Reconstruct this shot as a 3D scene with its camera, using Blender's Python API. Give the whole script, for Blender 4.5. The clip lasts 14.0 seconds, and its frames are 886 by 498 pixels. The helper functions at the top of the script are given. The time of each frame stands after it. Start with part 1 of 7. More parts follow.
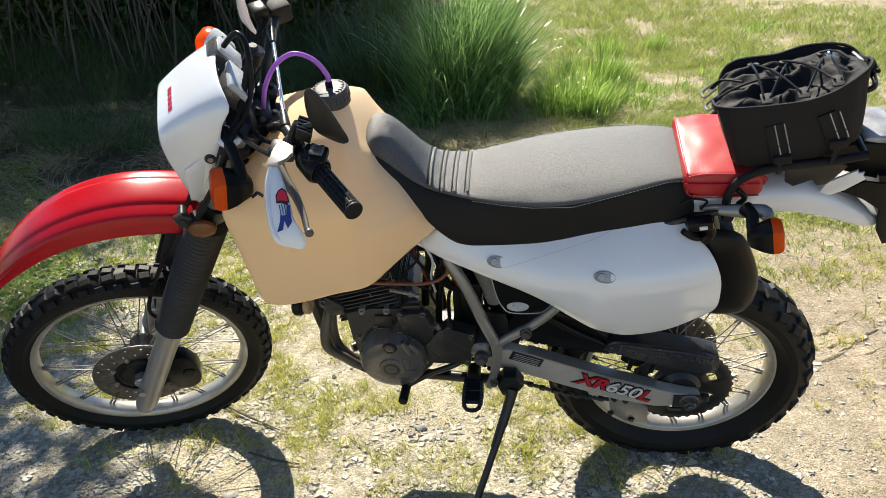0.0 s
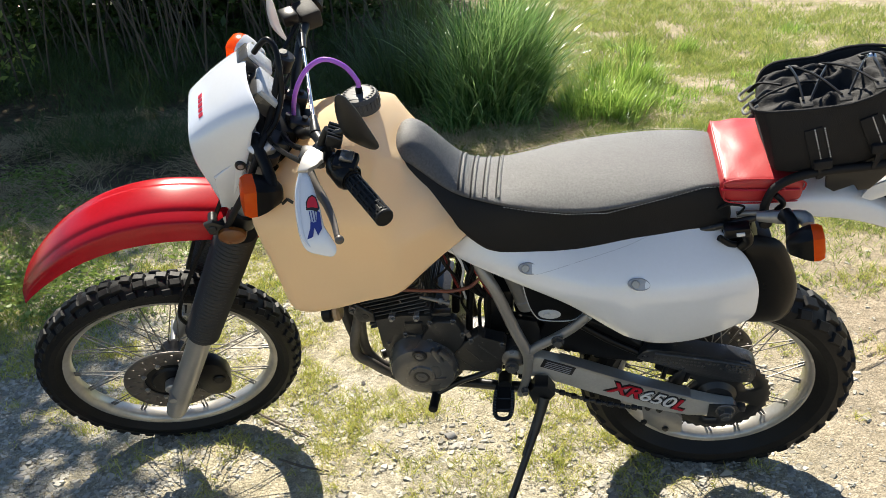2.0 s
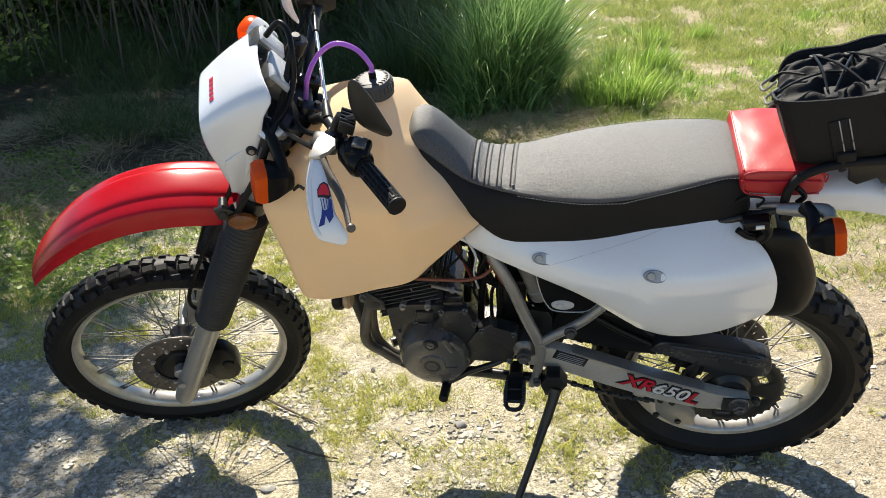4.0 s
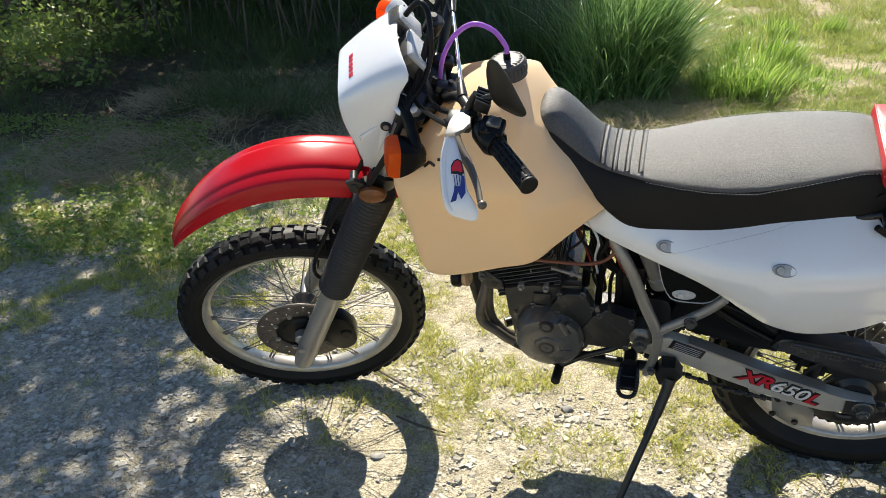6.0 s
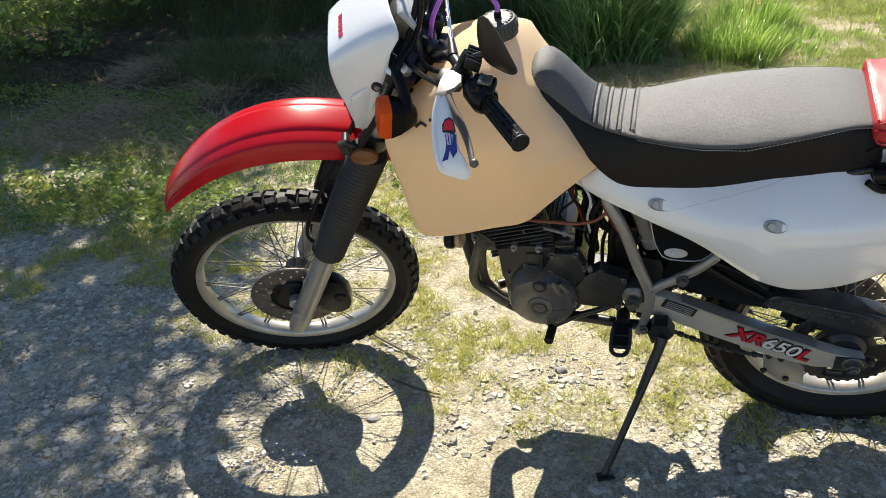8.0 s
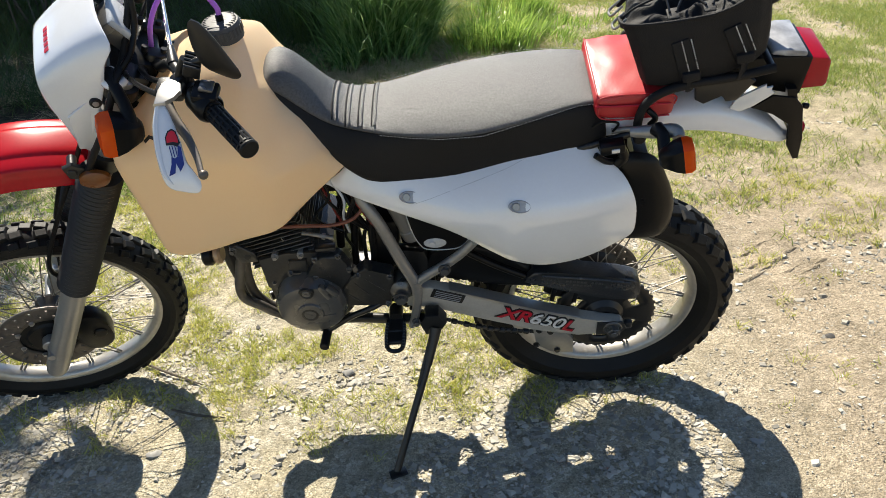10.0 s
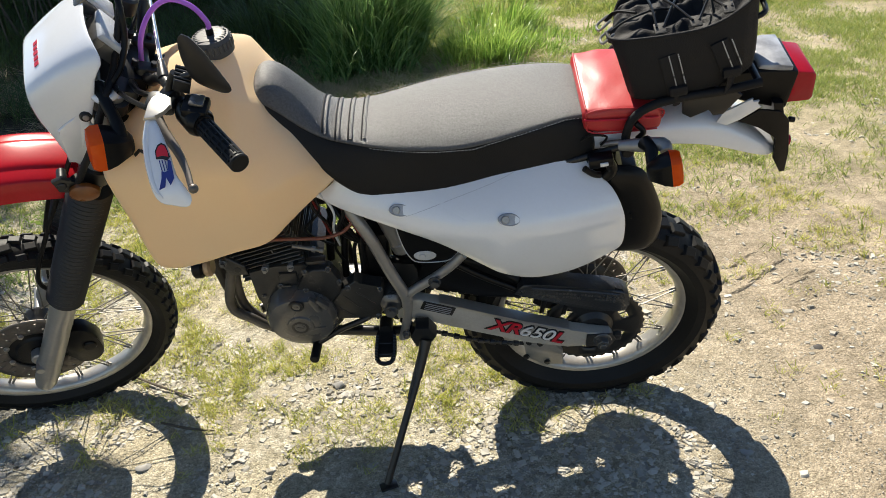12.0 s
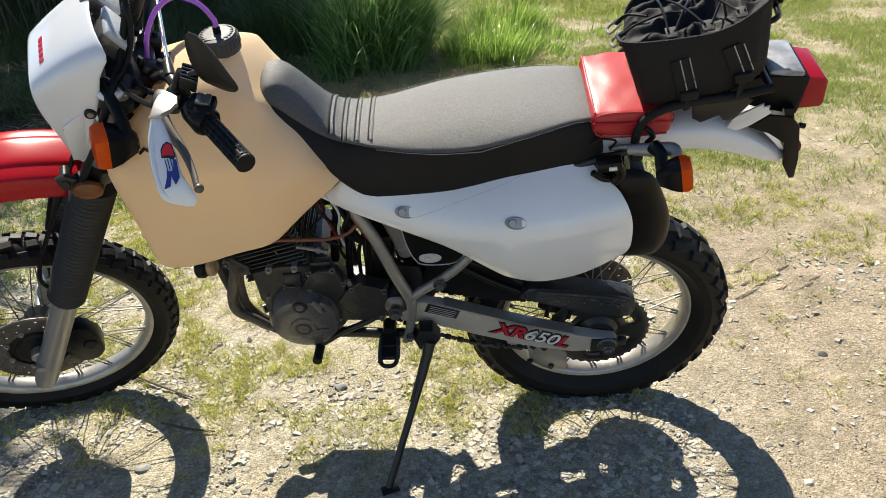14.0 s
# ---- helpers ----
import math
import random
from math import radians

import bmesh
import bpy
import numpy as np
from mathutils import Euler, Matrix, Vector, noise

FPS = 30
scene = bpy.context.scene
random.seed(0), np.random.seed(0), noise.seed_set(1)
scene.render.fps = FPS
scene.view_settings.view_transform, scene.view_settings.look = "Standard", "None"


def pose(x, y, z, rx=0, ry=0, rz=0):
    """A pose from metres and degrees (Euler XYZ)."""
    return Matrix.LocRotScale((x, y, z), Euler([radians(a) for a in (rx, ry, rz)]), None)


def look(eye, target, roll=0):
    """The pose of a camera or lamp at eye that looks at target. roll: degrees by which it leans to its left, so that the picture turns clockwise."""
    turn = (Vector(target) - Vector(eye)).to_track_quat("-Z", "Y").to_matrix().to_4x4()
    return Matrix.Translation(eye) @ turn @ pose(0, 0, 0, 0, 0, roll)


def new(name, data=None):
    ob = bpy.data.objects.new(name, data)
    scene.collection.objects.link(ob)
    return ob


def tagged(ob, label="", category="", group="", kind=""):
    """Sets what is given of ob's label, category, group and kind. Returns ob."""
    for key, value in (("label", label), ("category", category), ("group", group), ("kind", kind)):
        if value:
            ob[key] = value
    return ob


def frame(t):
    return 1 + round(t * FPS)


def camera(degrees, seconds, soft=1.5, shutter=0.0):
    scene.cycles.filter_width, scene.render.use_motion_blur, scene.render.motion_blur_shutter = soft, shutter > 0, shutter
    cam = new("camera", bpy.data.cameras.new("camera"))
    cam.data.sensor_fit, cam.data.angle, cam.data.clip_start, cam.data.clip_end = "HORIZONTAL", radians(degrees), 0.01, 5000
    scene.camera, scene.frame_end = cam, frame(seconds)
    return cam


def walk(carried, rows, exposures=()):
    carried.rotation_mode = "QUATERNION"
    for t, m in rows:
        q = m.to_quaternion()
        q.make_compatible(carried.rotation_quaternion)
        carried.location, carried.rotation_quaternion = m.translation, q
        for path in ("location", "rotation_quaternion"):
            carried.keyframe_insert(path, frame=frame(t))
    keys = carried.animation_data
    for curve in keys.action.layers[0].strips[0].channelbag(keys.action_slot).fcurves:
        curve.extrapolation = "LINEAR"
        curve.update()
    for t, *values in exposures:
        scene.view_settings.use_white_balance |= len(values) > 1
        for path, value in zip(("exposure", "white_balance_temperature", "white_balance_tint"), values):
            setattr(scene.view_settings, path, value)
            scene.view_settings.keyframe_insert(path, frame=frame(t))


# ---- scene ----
LEAN = pose(0, 0, 0, 16)  # the motorcycle's lean on its side stand
cam = camera(55.37, 14.0, soft=0.8)
# seconds, eye in the leaned frame of the motorcycle, pitch, roll, yaw
ROWS = [
    (0, 0.3477, -1.5137, 2.0471, -40.968, 3.584, 4.872),
    (0.5, 0.3444, -1.5062, 2.0458, -40.738, 4.020, 5.396),
    (1, 0.3427, -1.5004, 2.0440, -40.635, 4.264, 5.718),
    (1.5, 0.3431, -1.5014, 2.0412, -40.508, 4.614, 6.244),
    (2, 0.3393, -1.4962, 2.0381, -40.561, 4.831, 6.296),
    (4.3, 0.3268, -1.4705, 2.0284, -41.685, 4.646, 7.848),
    (4.5, 0.3222, -1.4717, 2.0336, -41.726, 4.925, 8.517),
    (5, 0.2923, -1.4883, 2.0405, -41.402, 6.274, 11.652),
    (5.5, 0.2807, -1.5002, 2.0379, -41.412, 6.949, 14.083),
    (6, 0.2835, -1.5120, 2.0401, -41.719, 6.803, 14.354),
    (6.5, 0.2812, -1.5181, 2.0381, -42.198, 6.727, 14.442),
    (7, 0.2757, -1.5230, 2.0317, -42.901, 6.899, 14.720),
    (7.5, 0.2796, -1.5273, 2.0283, -43.504, 7.076, 14.497),
    (8, 0.2882, -1.5272, 2.0277, -43.847, 7.018, 13.585),
    (8.5, 0.3135, -1.5211, 2.0210, -44.280, 6.362, 10.942),
    (9, 0.3553, -1.4924, 1.9964, -45.231, 4.356, 4.861),
    (9.2, 0.3825, -1.4816, 1.9851, -45.342, 3.764, 2.571),
    (11.3, 0.4017, -1.4922, 2.0046, -44.123, 2.845, -1.225),
    (11.5, 0.4016, -1.4893, 1.9993, -44.163, 2.874, -1.161),
    (12, 0.4002, -1.4861, 1.9989, -44.224, 2.691, -0.824),
    (12.5, 0.3948, -1.4801, 1.9958, -44.304, 2.500, -0.613),
    (13, 0.3911, -1.4817, 1.9984, -44.169, 2.327, -0.446),
    (13.5, 0.3845, -1.4758, 2.0000, -44.038, 2.017, -0.273),
    (14, 0.3858, -1.4714, 1.9926, -44.181, 2.144, -0.382),
]
walk(cam, [(t, LEAN @ pose(x, y, z, 90 + p, r, w)) for t, x, y, z, p, r, w in ROWS], exposures=[(0, 1.11), (4.5, 1.15), (9, 1.12), (11.3, 0.96), (14, 0.96)])

# ---- light ----
SUN_EL, SUN_AZ = 51.5, -20.9  # degrees; the azimuth counts from +y towards +x
world = bpy.data.worlds.new("sky")
scene.world = world
world.use_nodes = True
wn, wl = world.node_tree.nodes, world.node_tree.links
sky = wn.new("ShaderNodeTexSky")
sky.sky_type, sky.sun_disc = "NISHITA", False
sky.sun_elevation, sky.sun_rotation = radians(SUN_EL), radians(SUN_AZ % 360)
sky.air_density, sky.dust_density, sky.ozone_density = 1.0, 0.2, 2.4
wl.new(sky.outputs[0], wn["Background"].inputs[0])
wn["Background"].inputs[1].default_value = 0.069
to_sun = Vector((math.cos(radians(SUN_EL)) * math.sin(radians(SUN_AZ)), math.cos(radians(SUN_EL)) * math.cos(radians(SUN_AZ)), math.sin(radians(SUN_EL))))
sun = new("sun", bpy.data.lights.new("sun", "SUN"))
sun.data.energy, sun.data.angle, sun.data.color = 5.0, radians(0.53), (1.0, 0.925, 0.785)
sun.matrix_world = look(to_sun * 30, (0, 0, 0))

# ---- materials ----
def mat(name, col, rough=0.5, metal=0.0, col2=None, fine=60.0, coarse=6.0, bump=0.0, coat=0.0, spread=0.12, rough2=0.12, trans=0.0, through_light=0.0, spec=0.5, wear=None):
    """A surface with grain and stains at two sizes. col2: the second colour, wear: (colour, amount) of scuffs."""
    m = bpy.data.materials.new(name)
    m.use_nodes = True
    n, k = m.node_tree.nodes, m.node_tree.links
    b = n["Principled BSDF"]
    co = n.new("ShaderNodeTexCoord")
    na, nb = n.new("ShaderNodeTexNoise"), n.new("ShaderNodeTexNoise")
    na.inputs["Scale"].default_value, na.inputs["Detail"].default_value = fine, 6
    nb.inputs["Scale"].default_value, nb.inputs["Detail"].default_value = coarse, 5
    k.new(co.outputs["Object"], na.inputs["Vector"])
    k.new(co.outputs["Object"], nb.inputs["Vector"])
    if col2 is None:
        col2 = tuple(max(0.0, c * (1 - spread * 2)) for c in col)
    mx = n.new("ShaderNodeMix")
    mx.data_type = "RGBA"
    mx.inputs[6].default_value, mx.inputs[7].default_value = (*col, 1), (*col2, 1)
    ad = n.new("ShaderNodeMath")
    ad.operation = "MULTIPLY_ADD"
    k.new(na.outputs[0], ad.inputs[0])
    ad.inputs[1].default_value = 0.6
    mm = n.new("ShaderNodeMath")
    mm.operation = "MULTIPLY_ADD"
    k.new(nb.outputs[0], mm.inputs[0])
    mm.inputs[1].default_value, mm.inputs[2].default_value = 1.6, -0.6
    k.new(mm.outputs[0], ad.inputs[2])
    ad.use_clamp = True
    k.new(ad.outputs[0], mx.inputs[0])
    last = mx.outputs[2]
    if wear:
        nc = n.new("ShaderNodeTexNoise")
        nc.inputs["Scale"].default_value, nc.inputs["Detail"].default_value, nc.inputs["Roughness"].default_value = coarse * 3.1, 9, 0.72
        k.new(co.outputs["Object"], nc.inputs["Vector"])
        rp = n.new("ShaderNodeValToRGB")
        rp.color_ramp.elements[0].position, rp.color_ramp.elements[1].position = 0.72 - wear[1] * 0.35, 0.8 - wear[1] * 0.3
        k.new(nc.outputs[0], rp.inputs[0])
        m2 = n.new("ShaderNodeMix")
        m2.data_type = "RGBA"
        k.new(rp.outputs[0], m2.inputs[0])
        k.new(last, m2.inputs[6])
        m2.inputs[7].default_value = (*wear[0], 1)
        last = m2.outputs[2]
    k.new(last, b.inputs["Base Color"])
    rg = n.new("ShaderNodeMath")
    rg.operation = "MULTIPLY_ADD"
    k.new(nb.outputs[0], rg.inputs[0])
    rg.inputs[1].default_value, rg.inputs[2].default_value = rough2 * 2, max(0.02, rough - rough2)
    k.new(rg.outputs[0], b.inputs["Roughness"])
    b.inputs["Metallic"].default_value = metal
    b.inputs["Coat Weight"].default_value = coat
    b.inputs["Coat Roughness"].default_value = 0.10
    b.inputs["Specular IOR Level"].default_value = spec
    b.inputs["Transmission Weight"].default_value = trans
    if bump:
        bp = n.new("ShaderNodeBump")
        bp.inputs["Strength"].default_value, bp.inputs["Distance"].default_value = bump, 0.003
        k.new(na.outputs[0], bp.inputs["Height"])
        k.new(bp.outputs[0], b.inputs["Normal"])
    if through_light:
        tr, ms = n.new("ShaderNodeBsdfTranslucent"), n.new("ShaderNodeMixShader")
        k.new(last, tr.inputs[0])
        ms.inputs[0].default_value = through_light
        k.new(b.outputs[0], ms.inputs[1])
        k.new(tr.outputs[0], ms.inputs[2])
        k.new(ms.outputs[0], n["Material Output"].inputs[0])
    return m


def plant(name, a, b, through_light=0.45, rough=0.45):
    """Leaves and blades: each island of the mesh has its own tone between a and b."""
    m = bpy.data.materials.new(name)
    m.use_nodes = True
    n, k = m.node_tree.nodes, m.node_tree.links
    s = n["Principled BSDF"]
    g = n.new("ShaderNodeNewGeometry")
    r = n.new("ShaderNodeValToRGB")
    r.color_ramp.elements[0].color, r.color_ramp.elements[1].color = (*a, 1), (*b, 1)
    k.new(g.outputs["Random Per Island"], r.inputs[0])
    k.new(r.outputs[0], s.inputs["Base Color"])
    s.inputs["Roughness"].default_value = rough
    t, x = n.new("ShaderNodeBsdfTranslucent"), n.new("ShaderNodeMixShader")
    k.new(r.outputs[0], t.inputs[0])
    x.inputs[0].default_value = through_light
    k.new(s.outputs[0], x.inputs[1])
    k.new(t.outputs[0], x.inputs[2])
    k.new(x.outputs[0], n["Material Output"].inputs[0])
    return m


TAN = mat("tan_plastic", (0.95, 0.745, 0.48), 0.36, col2=(0.92, 0.69, 0.42), fine=220, coarse=4, bump=0.05, through_light=0.33)
WHITE = mat("white_plastic", (0.73, 0.755, 0.80), 0.22, col2=(0.67, 0.69, 0.73), fine=150, coarse=5, bump=0.01, rough2=0.05, coat=1.0, spec=0.8, wear=((0.6, 0.58, 0.55), 0.08))
RED = mat("red_plastic", (0.60, 0.008, 0.020), 0.22, col2=(0.42, 0.004, 0.010), fine=120, coarse=5, bump=0.015, coat=0.0, spec=0.45, rough2=0.05, through_light=0.28)
SEAT_TOP = mat("grey_seat_cloth", (0.082, 0.081, 0.083), 0.48, col2=(0.010, 0.010, 0.011), fine=700, coarse=260, bump=0.7, spec=1.0, rough2=0.06)
SEAT_SIDE = mat("black_vinyl", (0.008, 0.008, 0.009), 0.62, fine=350, coarse=8, bump=0.25, spec=0.25)
RUBBER = mat("tyre_rubber", (0.008, 0.008, 0.0085), 0.55, col2=(0.005, 0.005, 0.005), fine=90, coarse=8, bump=0.2, spec=0.25, wear=((0.07, 0.063, 0.053), 0.12))
BLACK = mat("black_plastic", (0.006, 0.006, 0.0065), 0.32, fine=200, coarse=9, bump=0.08, spec=0.2, wear=((0.04, 0.038, 0.035), 0.06))
PAINT = mat("black_painted_metal", (0.014, 0.014, 0.0145), 0.34, metal=0.1, fine=120, coarse=9, bump=0.08, wear=((0.14, 0.12, 0.10), 0.2))
CASE = mat("dark_engine_casting", (0.052, 0.050, 0.048), 0.30, metal=0.3, col2=(0.024, 0.0235, 0.022), fine=160, coarse=10, bump=0.2, wear=((0.22, 0.2, 0.17), 0.2))
COVER = mat("grey_engine_cover", (0.16, 0.156, 0.15), 0.27, metal=0.5, col2=(0.09, 0.088, 0.084), fine=130, coarse=9, bump=0.12, wear=((0.3, 0.28, 0.25), 0.15))
# paler than the casting: wear and sun glints on fin edges in one colour
FINS = mat("glint_toned_fins", (0.20, 0.195, 0.18), 0.36, metal=0.6, col2=(0.04, 0.039, 0.036), fine=120, coarse=14, bump=0.1)
FRAME = mat("silver_painted_steel", (0.30, 0.295, 0.285), 0.4, metal=0.5, col2=(0.2, 0.195, 0.19), fine=90, coarse=9, bump=0.06, wear=((0.11, 0.10, 0.09), 0.22))
ALU = mat("worn_aluminium", (0.46, 0.45, 0.43), 0.42, metal=0.75, col2=(0.34, 0.33, 0.31), fine=110, coarse=10, bump=0.06, wear=((0.2, 0.18, 0.15), 0.15))
RIM = mat("anodised_rim", (0.58, 0.56, 0.52), 0.36, metal=0.65, col2=(0.36, 0.33, 0.29), fine=80, coarse=14, bump=0.05, wear=((0.3, 0.26, 0.2), 0.2))
SWING = mat("brushed_swingarm", (0.52, 0.505, 0.46), 0.5, metal=0.25, col2=(0.34, 0.325, 0.295), fine=140, coarse=9, bump=0.08, wear=((0.14, 0.12, 0.1), 0.22))
CHROME = mat("chrome", (0.75, 0.75, 0.75), 0.14, metal=1.0, fine=60, coarse=9, rough2=0.06)
STEEL = mat("spoke_steel", (0.29, 0.275, 0.25), 0.5, metal=0.6, col2=(0.12, 0.11, 0.095), fine=90, coarse=20)
DISC = mat("brake_disc_steel", (0.15, 0.13, 0.115), 0.42, metal=0.5, col2=(0.09, 0.08, 0.07), fine=150, coarse=16, bump=0.08)
BOOT = mat("fork_boot_rubber", (0.012, 0.012, 0.012), 0.6, fine=120, coarse=12, bump=0.1, wear=((0.08, 0.07, 0.06), 0.12))
AMBER = mat("amber_lens", (0.98, 0.20, 0.02), 0.18, col2=(0.90, 0.13, 0.012), fine=80, coarse=20, through_light=0.6)
REDLENS = mat("red_lens", (0.48, 0.006, 0.02), 0.14, col2=(0.34, 0.004, 0.015), fine=60, coarse=12, through_light=0.3)
CLEAR = mat("clear_plastic", (0.62, 0.64, 0.67), 0.25, col2=(0.36, 0.38, 0.41), fine=40, coarse=12)
PURPLE = mat("purple_hose", (0.42, 0.16, 0.62), 0.28, col2=(0.5, 0.22, 0.7), fine=50, coarse=10, through_light=0.35)
NYLON = mat("black_nylon", (0.007, 0.007, 0.008), 0.66, col2=(0.012, 0.012, 0.0135), fine=500, coarse=12, bump=0.5, spec=0.25)
WEB = mat("grey_webbing", (0.05, 0.046, 0.042), 0.75, fine=300, coarse=20, bump=0.4)
POUCH = mat("red_vinyl", (0.45, 0.020, 0.026), 0.44, col2=(0.34, 0.014, 0.018), fine=260, coarse=11, bump=0.12, coat=0.1)
DECAL_RED = mat("red_decal", (0.55, 0.012, 0.03), 0.35)
DECAL_BLUE = mat("blue_decal", (0.02, 0.035, 0.22), 0.35)
DECAL_GREY = mat("silver_decal", (0.80, 0.80, 0.80), 0.4)
DECAL_BLACK = mat("black_decal", (0.01, 0.01, 0.01), 0.45)
THREAD = mat("white_thread", (0.62, 0.62, 0.6), 0.8)
COPPER = mat("orange_hose", (0.17, 0.05, 0.026), 0.45)
WIRE_RED = mat("red_wire", (0.22, 0.02, 0.015), 0.4)
SMOKED = mat("smoked_lens", (0.50, 0.51, 0.54), 0.12, col2=(0.12, 0.125, 0.135), fine=30, coarse=25)
CUP = mat("grey_cup", (0.40, 0.42, 0.46), 0.25, col2=(0.30, 0.315, 0.345), fine=80, coarse=20)
GLASS_DARK = mat("mirror_back", (0.006, 0.006, 0.0065), 0.5, fine=90, coarse=10)

GUARD = mat("scratched_black_guard", (0.022, 0.023, 0.026), 0.3, fine=160, coarse=12, bump=0.2, spec=0.6, wear=((0.17, 0.17, 0.18), 0.3))

# ---- building tools ----
def finish(name, bm, material, angle=38, sub=0, solid=0.0):
    bmesh.ops.recalc_face_normals(bm, faces=bm.faces)
    me = bpy.data.meshes.new(name)
    bm.to_mesh(me)
    bm.free()
    me.materials.append(material)
    me.polygons.foreach_set("use_smooth", [True] * len(me.polygons))
    if angle:
        me.set_sharp_from_angle(angle=radians(angle))
    ob = new(name, me)
    if solid:
        s = ob.modifiers.new("thickness", "SOLIDIFY")
        s.thickness, s.offset = solid, 0
    if sub:
        s = ob.modifiers.new("round", "SUBSURF")
        s.levels = s.render_levels = sub
    return ob


def part(name, bm, material, parent, label="", m=None, angle=38, sub=0, solid=0.0):
    """One mesh object under a thing or a part; m turns the mesh into the parent's frame."""
    if m is not None:
        bmesh.ops.transform(bm, matrix=m, verts=bm.verts)
    ob = finish(name, bm, material, angle, sub, solid)
    ob.parent = parent
    return tagged(ob, label)


def curve_points(pts, steps=6):
    """A smooth line through the points."""
    p = [Vector(q) for q in pts]
    if len(p) < 3:
        return p
    out = []
    for i in range(len(p) - 1):
        a, b, c, d = p[max(i - 1, 0)], p[i], p[i + 1], p[min(i + 2, len(p) - 1)]
        for j in range(steps):
            t = j / steps
            out.append(0.5 * (2 * b + (c - a) * t + (2 * a - 5 * b + 4 * c - d) * t * t + (3 * b - a - 3 * c + d) * t ** 3))
    return out + [p[-1]]


def tube(bm, pts, r, seg=10, steps=6, flat=1.0):
    """A round bar along the points; r is one radius or one for each point."""
    rs = r if isinstance(r, (list, tuple)) else [r] * len(pts)
    line = curve_points(pts, steps)
    k = (len(line) - 1) / max(len(pts) - 1, 1)
    side = None
    rings = []
    for i, p in enumerate(line):
        way = (line[min(i + 1, len(line) - 1)] - line[max(i - 1, 0)]).normalized()
        if side is None:
            side = way.orthogonal().normalized()
        side = (side - way * side.dot(way)).normalized()
        up = way.cross(side)
        u = i / k
        j = min(int(u), len(rs) - 2) if len(rs) > 1 else 0
        rad = rs[j] + (rs[min(j + 1, len(rs) - 1)] - rs[j]) * (u - j)
        rings.append([bm.verts.new(p + (side * math.cos(a) + up * math.sin(a) * flat) * rad) for a in [2 * math.pi * q / seg for q in range(seg)]])
    for a, b in zip(rings, rings[1:]):
        for q in range(seg):
            bm.faces.new((a[q], a[(q + 1) % seg], b[(q + 1) % seg], b[q]))
    bm.faces.new(rings[0][::-1])
    bm.faces.new(rings[-1])
    return bm


def lathe(bm, profile, seg=48, at=(0, 0, 0), axis="y", closed=True):
    """Turns the profile of (radius, along) round the axis."""
    rings = []
    for q in range(seg):
        a = 2 * math.pi * q / seg
        c, s = math.cos(a), math.sin(a)
        ring = []
        for r, l in profile:
            v = {"y": (r * c, l, r * s), "x": (l, r * c, r * s), "z": (r * c, r * s, l)}[axis]
            ring.append(bm.verts.new(Vector(v) + Vector(at)))
        rings.append(ring)
    n = len(profile)
    for q in range(seg):
        a, b = rings[q], rings[(q + 1) % seg]
        for i in range(n if closed else n - 1):
            bm.faces.new((a[i], a[(i + 1) % n], b[(i + 1) % n], b[i]))
    if not closed:
        for i in (0, n - 1):
            if profile[i][0] > 1e-5:
                bm.faces.new([rings[q][i] for q in range(seg)])
        bmesh.ops.remove_doubles(bm, verts=[v for r in rings for v in r], dist=1e-6)
    return bm


def cyl(bm, a, b, r, seg=16, bevel=0.0):
    a, b = Vector(a), Vector(b)
    if bevel:
        d = (b - a).normalized() * bevel
        return tube(bm, [a, a + d, b - d, b], [r - bevel, r, r, r - bevel], seg, 1)
    return tube(bm, [a, b], r, seg, 1)


def box(bm, at, size, turn=(0, 0, 0), bevel=0.0, segs=2):
    r = bmesh.ops.create_cube(bm, size=1, matrix=pose(*at, *turn) @ Matrix.Diagonal((*size, 1)))
    if bevel:
        es = list({e for v in r["verts"] for e in v.link_edges})
        bmesh.ops.bevel(bm, geom=es, offset=bevel, segments=segs, affect="EDGES", profile=0.5)
    return bm


def plate(bm, outline, y0, y1, bevel=0.0, smooth=0):
    """A slab with the outline of (x, z) points between two depths."""
    pts = [(x, 0, z) for x, z in outline]
    if smooth:
        pts = curve_points(pts + [pts[0]], smooth)[:-1]
    a = [bm.verts.new((p[0], y0, p[2])) for p in pts]
    b = [bm.verts.new((p[0], y1, p[2])) for p in pts]
    n = len(a)
    faces = [bm.faces.new(a), bm.faces.new(b[::-1])]
    for i in range(n):
        bm.faces.new((a[i], b[i], b[(i + 1) % n], a[(i + 1) % n]))
    if bevel:
        es = [e for f in faces for e in f.edges]
        bmesh.ops.bevel(bm, geom=es, offset=bevel, segments=2, affect="EDGES", profile=0.5)
    return bm


